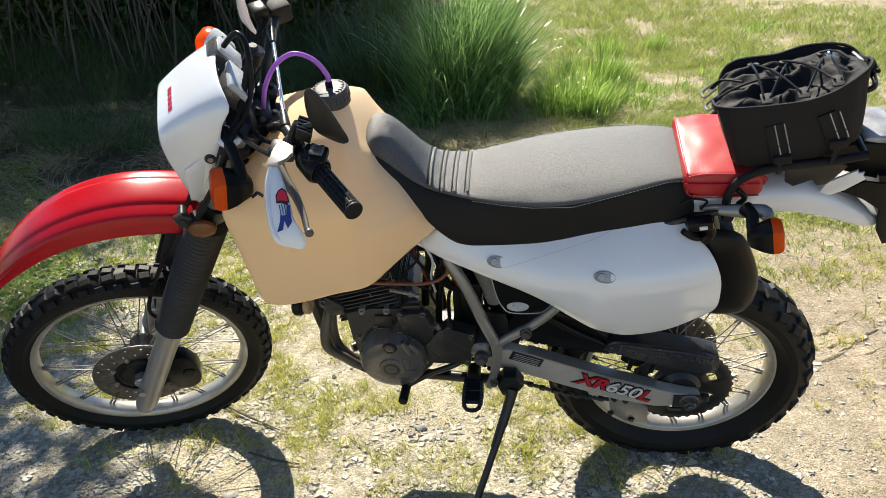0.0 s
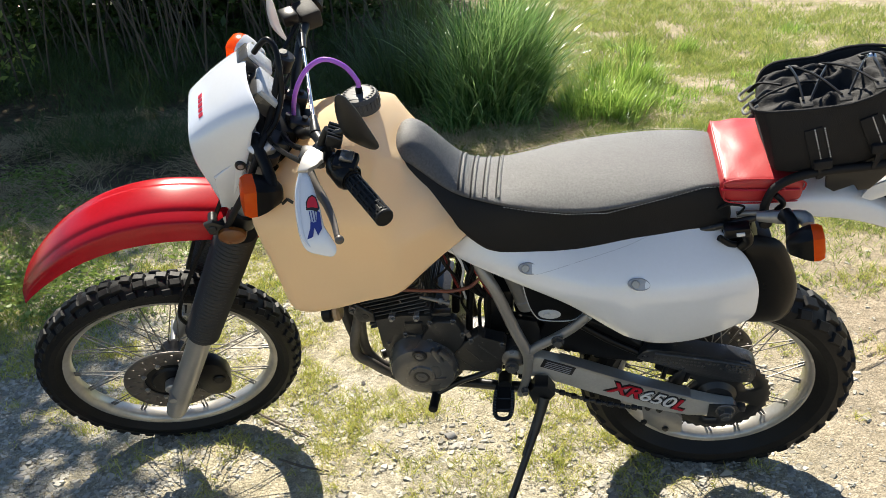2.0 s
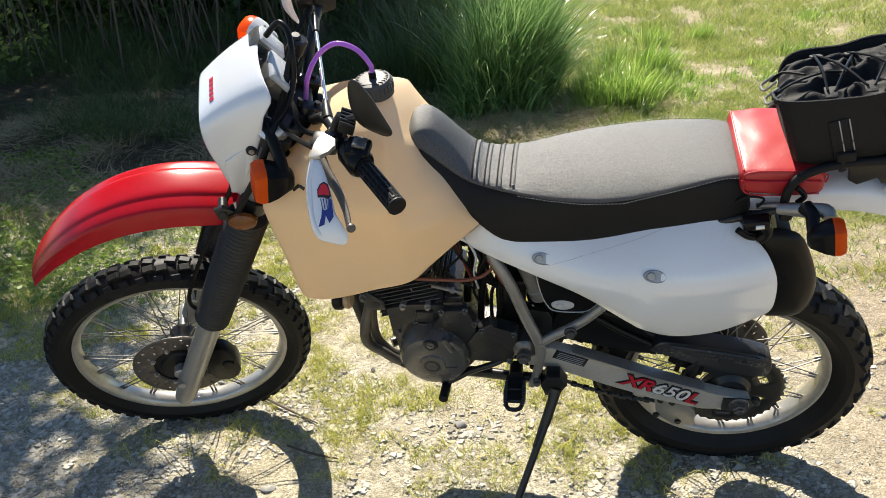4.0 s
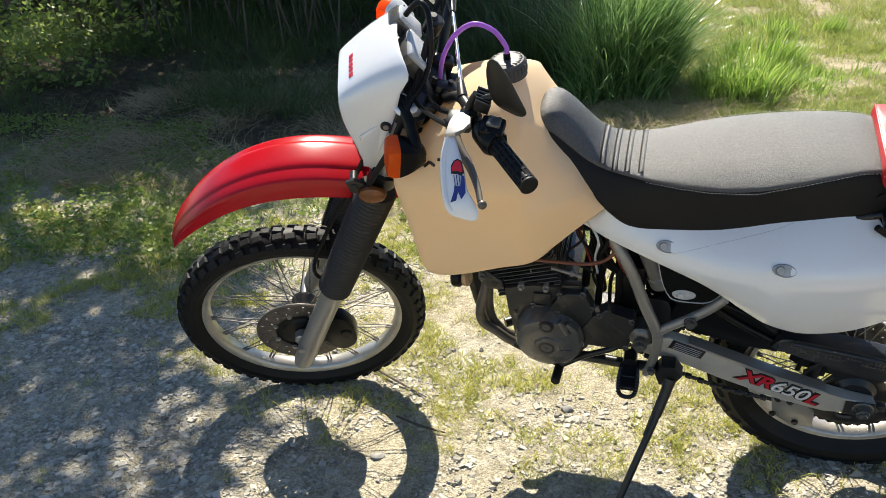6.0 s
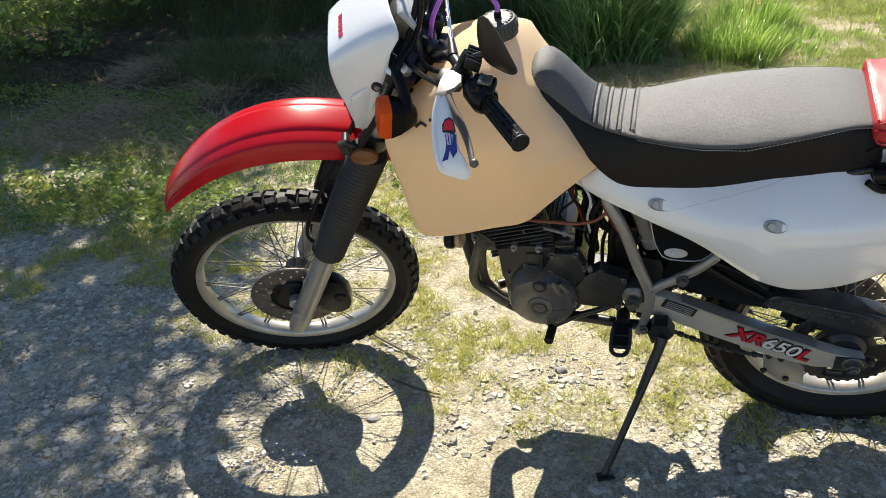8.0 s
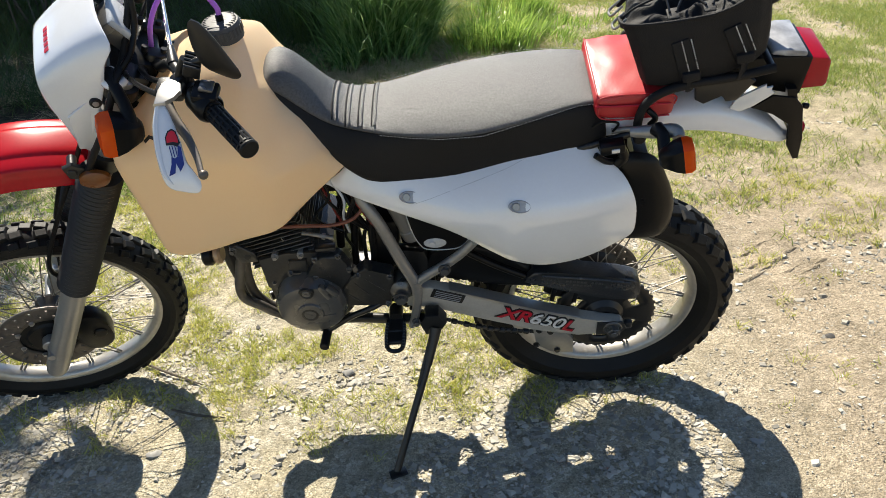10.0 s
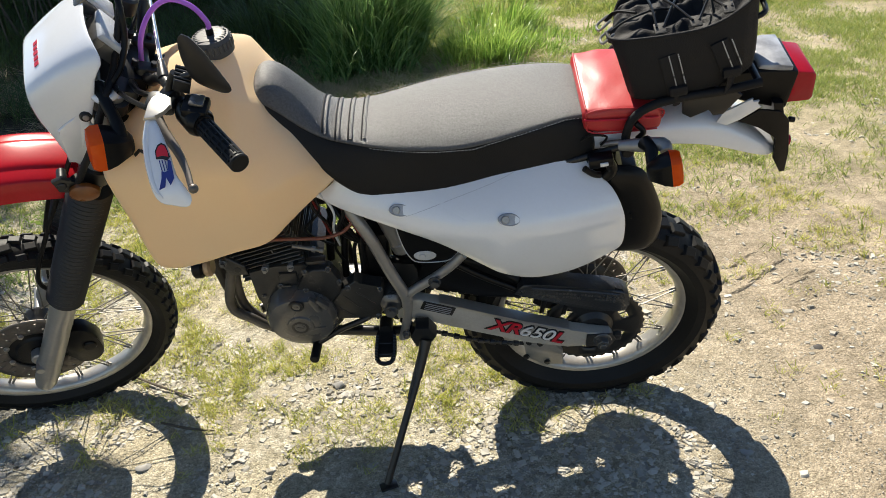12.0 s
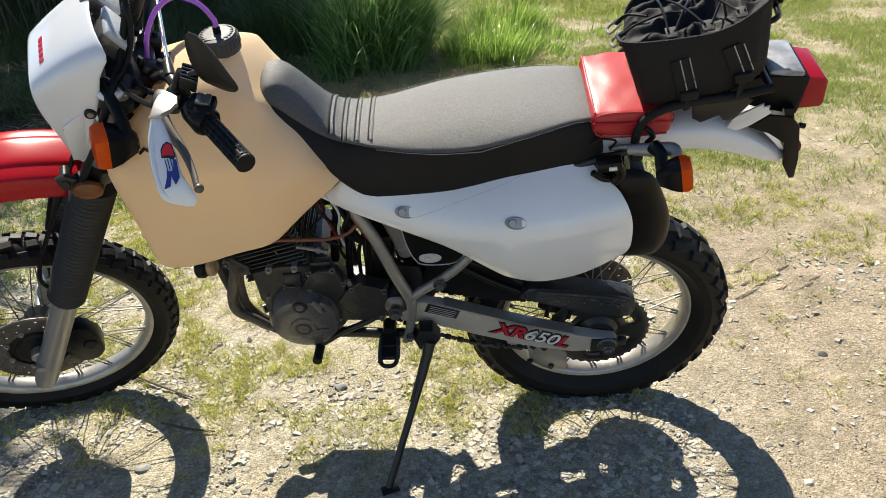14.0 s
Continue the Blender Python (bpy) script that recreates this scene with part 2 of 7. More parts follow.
def puff(bm, outline, depth, smooth=6, rings=(1.0, 0.985, 0.94, 0.86, 0.72, 0.54, 0.34, 0.15)):
    """A curved skin over the outline of (x, z) points; depth(x, z, f) gives y, f going from 1 at the edge to 0 in the middle."""
    pts = [Vector((x, 0, z)) for x, z in outline]
    if smooth:
        pts = curve_points(pts + [pts[0]], smooth)[:-1]
    mid = sum(pts, Vector()) / len(pts)
    rows = []
    for f in rings:
        rows.append([bm.verts.new((mid.x + (p.x - mid.x) * f, depth(mid.x + (p.x - mid.x) * f, mid.z + (p.z - mid.z) * f, f), mid.z + (p.z - mid.z) * f)) for p in pts])
    n = len(pts)
    for a, b in zip(rows, rows[1:]):
        for i in range(n):
            bm.faces.new((a[i], a[(i + 1) % n], b[(i + 1) % n], b[i]))
    c = bm.verts.new((mid.x, depth(mid.x, mid.z, 0), mid.z))
    for i in range(n):
        bm.faces.new((rows[-1][i], rows[-1][(i + 1) % n], c))
    return bm


def loft(bm, rings, caps=True, closed=True):
    vs = [[bm.verts.new(p) for p in r] for r in rings]
    n = len(vs[0])
    for a, b in zip(vs, vs[1:]):
        for i in range(n if closed else n - 1):
            bm.faces.new((a[i], a[(i + 1) % n], b[(i + 1) % n], b[i]))
    if caps and closed:
        bm.faces.new(vs[0][::-1])
        bm.faces.new(vs[-1])
    return bm


def mirrored(half):
    """A closed ring of (x, y, z) from its half on the near side, bottom to top."""
    return list(half) + [(x, -y, z) for x, y, z in reversed(half) if abs(y) > 1e-6]


def bolt(bm, at, r=0.007, h=0.006, way=(0, -1, 0)):
    a, w = Vector(at), Vector(way).normalized()
    tube(bm, [a, a + w * h * 0.5], r * 1.35, 12, 1)
    tube(bm, [a + w * h * 0.4, a + w * h * 1.6], r, 6, 1)
    return bm


def lettering(text, size, depth, material, parent, name, m, shear=0.0, space=1.0, label="", bold=0.022):
    cu = bpy.data.curves.new(name, "FONT")
    cu.body, cu.size, cu.extrude, cu.shear, cu.align_x, cu.align_y = text, size, depth, shear, "CENTER", "CENTER"
    cu.space_character, cu.offset = space, size * bold
    o = new(name, cu)
    me = bpy.data.meshes.new_from_object(o.evaluated_get(bpy.context.evaluated_depsgraph_get()))
    bpy.data.objects.remove(o)
    me.materials.clear()
    me.materials.append(material)
    ob = new(name, me)
    ob.parent, ob.matrix_basis = parent, m
    return tagged(ob, label)


def mesh_of(name, verts, quads, material, smooth=True):
    """A mesh from arrays of places and four-cornered faces."""
    me = bpy.data.meshes.new(name)
    me.vertices.add(len(verts))
    me.vertices.foreach_set("co", np.asarray(verts, np.float32).ravel())
    q = np.asarray(quads, np.int32)
    me.loops.add(q.size)
    me.loops.foreach_set("vertex_index", q.ravel())
    me.polygons.add(len(q))
    me.polygons.foreach_set("loop_start", np.arange(0, q.size, q.shape[1], dtype=np.int32))
    me.polygons.foreach_set("use_smooth", np.full(len(q), smooth))
    me.update(calc_edges=True)
    me.validate()
    me.materials.append(material)
    return new(name, me)

# ---- ground and planting ----
rng = np.random.default_rng(7)


def ground_material():
    """Dusty dirt, gravel and thin soil, mixed by broad noise and by place."""
    m = bpy.data.materials.new("gravelly_ground")
    m.use_nodes = True
    n, k = m.node_tree.nodes, m.node_tree.links
    b = n["Principled BSDF"]
    g = n.new("ShaderNodeNewGeometry")

    def noise_at(scale, detail=6, rough=0.6):
        t = n.new("ShaderNodeTexNoise")
        t.inputs["Scale"].default_value, t.inputs["Detail"].default_value, t.inputs["Roughness"].default_value = scale, detail, rough
        k.new(g.outputs["Position"], t.inputs["Vector"])
        return t.outputs[0]

    def ramp(src, stops):
        r = n.new("ShaderNodeValToRGB")
        e = r.color_ramp.elements
        while len(e) < len(stops):
            e.new(0.5)
        for q, (p, c) in zip(e, stops):
            q.position, q.color = p, (*c, 1) if len(c) == 3 else c
        k.new(src, r.inputs[0])
        return r.outputs[0]

    def mix(f, a, c, kind="MIX"):
        x = n.new("ShaderNodeMix")
        x.data_type, x.blend_type = "RGBA", kind
        for s, v in ((x.inputs[0], f), (x.inputs[6], a), (x.inputs[7], c)):
            if isinstance(v, (int, float)):
                s.default_value = v
            elif isinstance(v, tuple):
                s.default_value = (*v, 1)
            else:
                k.new(v, s)
        return x.outputs[2]

    dirt = ramp(noise_at(9), [(0.3, (0.28, 0.235, 0.15)), (0.55, (0.37, 0.315, 0.205)), (0.75, (0.44, 0.385, 0.265))])
    vor = n.new("ShaderNodeTexVoronoi")
    vor.inputs["Scale"].default_value = 75
    k.new(g.outputs["Position"], vor.inputs["Vector"])
    stones = ramp(vor.outputs["Color"], [(0.2, (0.16, 0.152, 0.13)), (0.5, (0.31, 0.295, 0.255)), (0.85, (0.50, 0.48, 0.42))])
    vor2 = n.new("ShaderNodeTexVoronoi")
    vor2.inputs["Scale"].default_value = 190
    k.new(g.outputs["Position"], vor2.inputs["Vector"])
    grit = ramp(vor2.outputs["Color"], [(0.2, (0.21, 0.19, 0.145)), (0.8, (0.46, 0.42, 0.33))])
    base = mix(ramp(noise_at(2.6, 5), [(0.42, (0, 0, 0)), (0.62, (1, 1, 1))]), mix(0.55, dirt, grit), mix(0.35, stones, dirt))
    # browner bare dirt to the right of the motorcycle
    sx = n.new("ShaderNodeSeparateXYZ")
    k.new(g.outputs["Position"], sx.inputs[0])
    mr = n.new("ShaderNodeMapRange")
    mr.inputs["From Min"].default_value, mr.inputs["From Max"].default_value = 0.7, 1.4
    k.new(sx.outputs[0], mr.inputs["Value"])
    warm = ramp(noise_at(5, 8), [(0.3, (0.19, 0.145, 0.10)), (0.6, (0.295, 0.23, 0.16)), (0.8, (0.40, 0.325, 0.24))])
    base = mix(mr.outputs[0], base, mix(0.3, warm, grit))
    # soil and moss under the grass further back
    my = n.new("ShaderNodeMapRange")
    my.inputs["From Min"].default_value, my.inputs["From Max"].default_value = 0.9, 2.0
    k.new(sx.outputs[1], my.inputs["Value"])
    soil = ramp(noise_at(3.5, 8), [(0.3, (0.20, 0.185, 0.10)), (0.5, (0.30, 0.26, 0.17)), (0.7, (0.38, 0.32, 0.235))])
    ms = n.new("ShaderNodeMath")
    ms.operation = "MULTIPLY"
    k.new(my.outputs[0], ms.inputs[0])
    ms.inputs[1].default_value = 0.85
    base = mix(ms.outputs[0], base, soil)
    # leaf litter under the trees, its brown also darkened for the shade there
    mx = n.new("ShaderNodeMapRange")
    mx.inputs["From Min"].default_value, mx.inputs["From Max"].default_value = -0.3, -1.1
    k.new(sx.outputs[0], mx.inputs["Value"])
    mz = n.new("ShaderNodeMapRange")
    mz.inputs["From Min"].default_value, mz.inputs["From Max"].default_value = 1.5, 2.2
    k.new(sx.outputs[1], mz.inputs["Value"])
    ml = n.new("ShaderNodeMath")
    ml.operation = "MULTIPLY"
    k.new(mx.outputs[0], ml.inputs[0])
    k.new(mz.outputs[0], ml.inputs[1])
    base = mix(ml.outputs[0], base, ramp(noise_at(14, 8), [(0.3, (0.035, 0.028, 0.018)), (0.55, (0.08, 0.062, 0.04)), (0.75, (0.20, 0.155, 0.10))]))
    # mottling: grit, clods and small stones of every size
    for sc, lo, hi in ((300, 0.62, 1.40), (110, 0.76, 1.22), (24, 0.88, 1.12), (6, 0.82, 1.16)):
        base = mix(1.0, base, ramp(noise_at(sc, 4, 0.65), [(0.34, (lo, lo, lo * 0.98)), (0.64, (hi, hi, hi * 1.0))]), "MULTIPLY")
    k.new(base, b.inputs["Base Color"])
    b.inputs["Roughness"].default_value = 0.92
    b.inputs["Specular IOR Level"].default_value = 0.2
    bp = n.new("ShaderNodeBump")
    bp.inputs["Strength"].default_value, bp.inputs["Distance"].default_value = 0.9, 0.010
    hs = n.new("ShaderNodeMath")
    hs.operation = "SUBTRACT"
    k.new(noise_at(30, 8, 0.7), hs.inputs[0])
    far = n.new("ShaderNodeMath")
    far.operation = "ADD"
    k.new(vor.outputs["Distance"], far.inputs[0])
    k.new(vor2.outputs["Distance"], far.inputs[1])
    less = n.new("ShaderNodeMath")
    less.operation = "MULTIPLY"
    less.inputs[1].default_value = 0.35
    k.new(far.outputs[0], less.inputs[0])
    k.new(less.outputs[0], hs.inputs[1])
    k.new(hs.outputs[0], bp.inputs["Height"])
    k.new(bp.outputs[0], b.inputs["Normal"])
    return m


def height(x, y):
    """Uneven ground: almost flat under the motorcycle, rougher further off."""
    far = np.clip((np.hypot(x, y) - 1.5) / 4, 0, 1)
    h = 0.006 * np.sin(x * 3.1 + 0.7) * np.sin(y * 2.7 + 0.4) + 0.003 * np.sin(x * 11 + y * 7) + far * (0.05 * np.sin(x * 0.9 + 1) * np.sin(y * 0.8) + 0.02 * np.sin(x * 2.3 - y * 1.9))
    return h * np.clip(np.hypot(x, y) / 1.2, 0.25, 1)


fine = np.concatenate([np.linspace(-3.2, 4.2, 186)])
step = np.geomspace(0.05, 160, 34)
gx = np.concatenate([(-3.2 - np.cumsum(step))[::-1], fine, 4.2 + np.cumsum(step)])
gy = np.concatenate([(-1.6 - np.cumsum(step))[::-1], np.linspace(-1.6, 5.4, 176), 5.4 + np.cumsum(step)])
XX, YY = np.meshgrid(gx, gy, indexing="ij")
ZZ = height(XX, YY) * (np.hypot(XX, YY) < 40)
jit = 0.0022 * rng.standard_normal(XX.shape) * (np.hypot(XX, YY) < 6)
idx = np.arange(XX.size).reshape(XX.shape)
quads = np.stack([idx[:-1, :-1], idx[1:, :-1], idx[1:, 1:], idx[:-1, 1:]], -1).reshape(-1, 4)
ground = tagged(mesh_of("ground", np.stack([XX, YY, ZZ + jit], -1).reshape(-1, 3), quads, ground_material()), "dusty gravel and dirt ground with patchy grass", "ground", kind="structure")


def value_noise(x, y, s, seed=0):
    """Smooth noise from 0 to 1 over the plan."""
    def h(i, j):
        return (np.sin(i * 127.1 + j * 311.7 + seed * 74.7) * 43758.5453) % 1.0
    u, v = x * s, y * s
    i, j = np.floor(u), np.floor(v)
    f, g = u - i, v - j
    f, g = f * f * (3 - 2 * f), g * g * (3 - 2 * g)
    return (h(i, j) * (1 - f) + h(i + 1, j) * f) * (1 - g) + (h(i, j + 1) * (1 - f) + h(i + 1, j + 1) * f) * g


def cloud(x, y, s, seed=0):
    return 0.55 * value_noise(x, y, s, seed) + 0.3 * value_noise(x, y, s * 2.3, seed + 1) + 0.15 * value_noise(x, y, s * 5.1, seed + 2)


def blades(name, x, y, z, h, w, lean, bend, material, label, az=None, segs=3, category="grass"):
    """Grass: one tapered, bent strip at each place."""
    n = len(x)
    az = rng.uniform(0, 2 * np.pi, n) if az is None else az
    ca, sa = np.cos(az), np.sin(az)
    face = rng.uniform(0, 2 * np.pi, n)
    vx, vy = np.cos(face), np.sin(face)
    vs = []
    for k in range(segs + 1):
        t = k / segs
        out = h * (lean * t + bend * t * t)
        zz = h * (t - 0.35 * np.abs(bend) * t * t)
        ww = w * (1 - t) ** 0.7 * (0.6 + 0.8 * min(t * 3, 1) * (1 - t * 0.4)) * 0.5 + 0.00015
        cx, cy = x + ca * out, y + sa * out
        vs.append(np.stack([cx - vx * ww, cy - vy * ww, z + zz], -1))
        vs.append(np.stack([cx + vx * ww, cy + vy * ww, z + zz], -1))
    v = np.stack(vs, 1)
    base = (np.arange(n) * (2 * segs + 2))[:, None]
    q = np.concatenate([base + np.array([[2 * k, 2 * k + 1, 2 * k + 3, 2 * k + 2]]) for k in range(segs)], 1).reshape(-1, 4)
    return tagged(mesh_of(name, v.reshape(-1, 3), q, material), label, category, kind="stuff")


def leaves(name, p, size, material, label, category="leaves", flat=0.5):
    """Small pointed leaves at the places p."""
    n = len(p)
    d = rng.standard_normal((n, 3))
    d[:, 2] *= flat
    d /= np.linalg.norm(d, axis=1, keepdims=True)
    e = np.cross(d, rng.standard_normal((n, 3)))
    e /= np.linalg.norm(e, axis=1, keepdims=True)
    s = (size * rng.uniform(0.6, 1.35, n))[:, None]
    v = np.stack([p - d * s, p + e * s * 0.45, p + d * s, p - e * s * 0.45], 1).reshape(-1, 3)
    q = np.arange(4 * n).reshape(n, 4)
    return tagged(mesh_of(name, v, q, material, False), label, category, kind="stuff")


LAWN = plant("lawn_grass", (0.16, 0.25, 0.042), (0.47, 0.48, 0.15), 0.5, 0.45)
SPARSE = plant("thin_grass", (0.30, 0.36, 0.06), (0.66, 0.60, 0.18), 0.4, 0.5)
FRESH = plant("fresh_grass", (0.14, 0.27, 0.04), (0.42, 0.54, 0.13), 0.55, 0.30)
DEEP = plant("tall_grass", (0.06, 0.155, 0.036), (0.34, 0.49, 0.18), 0.48, 0.22)
# darker copy of the grass: the trees' shade is put into the colour
SHADE_TINTED = plant("shade_tinted_grass", (0.04, 0.08, 0.018), (0.11, 0.16, 0.045), 0.3, 0.45)
DRY = plant("dry_straw", (0.36, 0.27, 0.15), (0.64, 0.52, 0.33), 0.3, 0.6)
WEED = plant("weed_leaves", (0.12, 0.20, 0.035), (0.31, 0.39, 0.10), 0.45, 0.45)
BRAMBLE = plant("bramble_leaves", (0.03, 0.07, 0.015), (0.11, 0.17, 0.04), 0.35, 0.45)
CROWN = plant("tree_leaves", (0.035, 0.08, 0.015), (0.10, 0.17, 0.035), 0.3, 0.5)
BARK = mat("bark", (0.13, 0.10, 0.075), 0.9, col2=(0.07, 0.055, 0.04), fine=60, coarse=7, bump=0.8)
TWIG = mat("dry_stems", (0.13, 0.105, 0.075), 0.85, col2=(0.07, 0.055, 0.04), fine=50, coarse=9, bump=0.4)


def scatter(n, x0, x1, y0, y1):
    return rng.uniform(x0, x1, n), rng.uniform(y0, y1, n)


# thin yellowish tufts between the stones in the foreground
def tufts(n, x0, x1, y0, y1, dens, per, spread):
    cx, cy = scatter(n, x0, x1, y0, y1)
    keep = rng.random(n) < dens(cx, cy)
    cx, cy = np.repeat(cx[keep], per), np.repeat(cy[keep], per)
    return cx + rng.normal(0, spread, len(cx)), cy + rng.normal(0, spread, len(cx)), np.repeat(rng.uniform(0.6, 1.25, keep.sum()), per)


def thin(x, y):
    near = 0.12 * np.exp(-((x - 0.25) / 0.8) ** 2 - ((y - 0.15) / 0.40) ** 2) + 0.06 * np.exp(-((x - 0.35) / 0.4) ** 2 - ((y + 0.02) / 0.16) ** 2)
    d = np.clip((cloud(x, y, 6.5, 3) - 0.47 + near) * 7, 0, 1) * np.where(x > 0.95, np.where(y > 0.5, 0.42, 0.07), 1.0) * np.clip((y + 0.36) * 3.4, 0.03, 1)
    return d * np.where((x > 0.62) & (x < 1.2) & (y < 0.12), 0.15, 1) * np.where((x < -0.35) & (y < 0.06), 0.3, 1)


x, y, k = tufts(24000, -3.2, 2.6, -1.1, 1.6, thin, 15, 0.014)
blades("sparse_grass", x, y, height(x, y), rng.uniform(0.008, 0.032, len(x)) * k, rng.uniform(0.0018, 0.0038, len(x)), rng.uniform(0.1, 1.0, len(x)), rng.uniform(0, 0.7, len(x)), SPARSE, "thin yellow-green grass tufts between the stones", segs=2)
# weeds and grass in the strip behind the motorcycle
x, y = scatter(150000, -4.5, 1.2, 0.35, 3.2)
den = np.clip((cloud(x, y, 1.9, 21) - 0.34) * 3.5, 0, 1) * np.clip((y - 0.8 + 0.42 * np.clip(-0.55 - x, 0, 1)) * 2.2, 0, 1) * np.where(y > 2.0, 0.45, 1) * np.where((x < -0.5) & (y > 1.45 + 0.25 * value_noise(x, y, 2.7, 8)), 0.22, 1)
keep = rng.random(len(x)) < den * 0.8
x, y = x[keep], y[keep]
blades("verge_grass", x, y, height(x, y), rng.uniform(0.02, 0.085, len(x)), rng.uniform(0.002, 0.0045, len(x)), rng.uniform(0.1, 0.9, len(x)), rng.uniform(0, 0.7, len(x)), WEED, "low mixed grass and weeds on the verge", segs=2)
x, y = scatter(34000, -4.5, 0.6, 0.55, 2.4)
keep = rng.random(len(x)) < np.clip((cloud(x, y, 2.2, 33) - 0.45) * 5, 0, 1) * np.clip((y - 0.9 + 0.4 * np.clip(-0.5 - x, 0, 1)) * 5, 0, 1)
x, y = x[keep], y[keep]
leaves("weeds", np.stack([x, y, height(x, y) + rng.uniform(0.008, 0.06, len(x))], -1), 0.014, WEED, "small-leaved green weeds on the verge", "weeds", 0.35)
# lawn to the right and behind
def lawn_at(x, y):
    d = np.clip((cloud(x, y, 2.9, 5) - 0.31 + 0.05 * (y > 4.5)) * 4.0, 0.03, 1) * np.clip((y - 0.62 - np.clip(x - 1.2, 0, 2) * 0.30) * 0.95, 0, 1)
    return d * (1 - 0.95 * np.clip((y - 7.4 + (x - 2.0) * 0.75) * 1.4, 0, 1))


x, y, k = tufts(17000, -0.3, 4.2, 0.7, 4.8, lawn_at, 15, 0.032)
blades("lawn", x, y, height(x, y), rng.uniform(0.014, 0.045, len(x)) * k, rng.uniform(0.003, 0.0058, len(x)), rng.uniform(0.1, 1.0, len(x)), rng.uniform(0, 0.7, len(x)), LAWN, "patchy yellow-green rough lawn", segs=2)
x, y, k = tufts(15000, -0.6, 7.5, 4.6, 10.0, lawn_at, 12, 0.05)
blades("far_lawn", x, y, height(x, y), rng.uniform(0.03, 0.08, len(x)) * k, rng.uniform(0.005, 0.009, len(x)), rng.uniform(0.1, 1.0, len(x)), rng.uniform(0, 0.7, len(x)), LAWN, "patchy yellow-green rough lawn further off", segs=2)
# the tall clump
def arcs(name, x, y, h, w, lean, curl, az, material, label, segs=7):
    """Long blades that arch over: lean at the foot, curl along the length, both in radians."""
    n = len(x)
    tw = az + np.pi / 2 + rng.normal(0, 0.5, n)
    vx, vy = np.cos(tw), np.sin(tw)
    z, out = height(x, y) - 0.01, np.zeros(n)
    vs = []
    for k in range(segs + 1):
        t = k / segs
        ww = 0.5 * w * (0.55 + 0.45 * min(1, t * 4)) * (1 - t ** 2.2) + 0.0003
        cx, cy = x + np.cos(az) * out, y + np.sin(az) * out
        vs += [np.stack([cx - vx * ww, cy - vy * ww, z], -1), np.stack([cx + vx * ww, cy + vy * ww, z], -1)]
        th = lean + curl * (t + 0.5 / segs) ** 1.5
        out, z = out + np.sin(th) * h / segs, z + np.cos(th) * h / segs
    base = (np.arange(n) * (2 * segs + 2))[:, None]
    q = np.concatenate([base + np.array([[2 * k, 2 * k + 1, 2 * k + 3, 2 * k + 2]]) for k in range(segs)], 1).reshape(-1, 4)
    return tagged(mesh_of(name, np.stack(vs, 1).reshape(-1, 3), q, material), label, "grass", kind="stuff")


def clump(name, cx, cy, rx, ry, n, lo, hi, width, curl, drift, material, label):
    """A clump of arching blades from sub-tussocks of differing height; drift leans it towards +x."""
    m = max(5, n // 90)
    a, r = rng.uniform(0, 2 * np.pi, m), np.sqrt(rng.random(m))
    tx, ty, th = cx + rx * r * np.cos(a), cy + ry * r * np.sin(a), rng.uniform(0.55, 1.15, m) * (1.1 - 0.35 * r)
    g = rng.integers(0, m, n)
    x, y = tx[g] + rng.normal(0, 0.055, n), ty[g] + rng.normal(0, 0.055, n)
    az = np.arctan2(y - cy + rng.normal(0, 0.14, n), x - cx + drift + rng.normal(0, 0.14, n)) + rng.normal(0, 0.8, n)
    h = (lo + (hi - lo) * rng.random(n)) * th[g]
    edge = np.clip(np.hypot((x - cx) / rx, (y - cy) / ry), 0, 1.2)
    arcs(name, x, y, h, rng.uniform(0.6, 1.3, n) * width, np.abs(rng.normal(0.03, 0.09 + 0.2 * edge)), rng.uniform(0.25, 1.0, n) * curl * (0.5 + 0.6 * edge), az, material, label)


clump("tall_grass_clump", -0.15, 3.52, 0.31, 0.34, 4600, 0.35, 1.14, 0.0080, 1.8, 0.20, DEEP, "tall dense clump of long green grass")
clump("tall_grass_clump", -0.17, 3.16, 0.27, 0.12, 1000, 0.22, 0.60, 0.0075, 2.7, 0.0, DEEP, "drooping long green grass at the foot of the clump")
clump("tall_grass_clump", -0.72, 3.85, 0.35, 0.35, 900, 0.3, 0.9, 0.007, 1.6, 0.10, SHADE_TINTED, "long grass tinted dark for the shade beside the clump")
clump("tall_grass_clump", -0.75, 4.9, 0.5, 0.4, 1000, 0.4, 1.0, 0.008, 1.6, 0.10, SHADE_TINTED, "long grass tinted dark for shade at the thicket edge")
clump("tall_grass_clump", -0.15, 4.6, 0.35, 0.35, 900, 0.3, 0.8, 0.008, 1.6, 0.10, DEEP, "long green grass behind the clump")
# fresh tufts beside it
for cx, cy, rx, ry, n, hi in ((0.62, 3.42, 0.22, 0.22, 1700, 0.30), (0.84, 3.52, 0.24, 0.22, 800, 0.16), (0.58, 3.16, 0.20, 0.10, 600, 0.15), (1.02, 3.75, 0.25, 0.2, 400, 0.10), (0.70, 4.25, 0.30, 0.22, 800, 0.32), (1.30, 3.95, 0.35, 0.25, 400, 0.08), (1.15, 5.5, 0.5, 0.3, 500, 0.20), (1.75, 4.6, 0.5, 0.3, 400, 0.12), (2.2, 6.0, 0.5, 0.3, 400, 0.14)):
    clump("grass_tuft", cx, cy, rx, ry, n, hi * 0.35, hi * 1.25, 0.0065, 1.6, 0.10, FRESH, "bright green knee-low grass tuft")
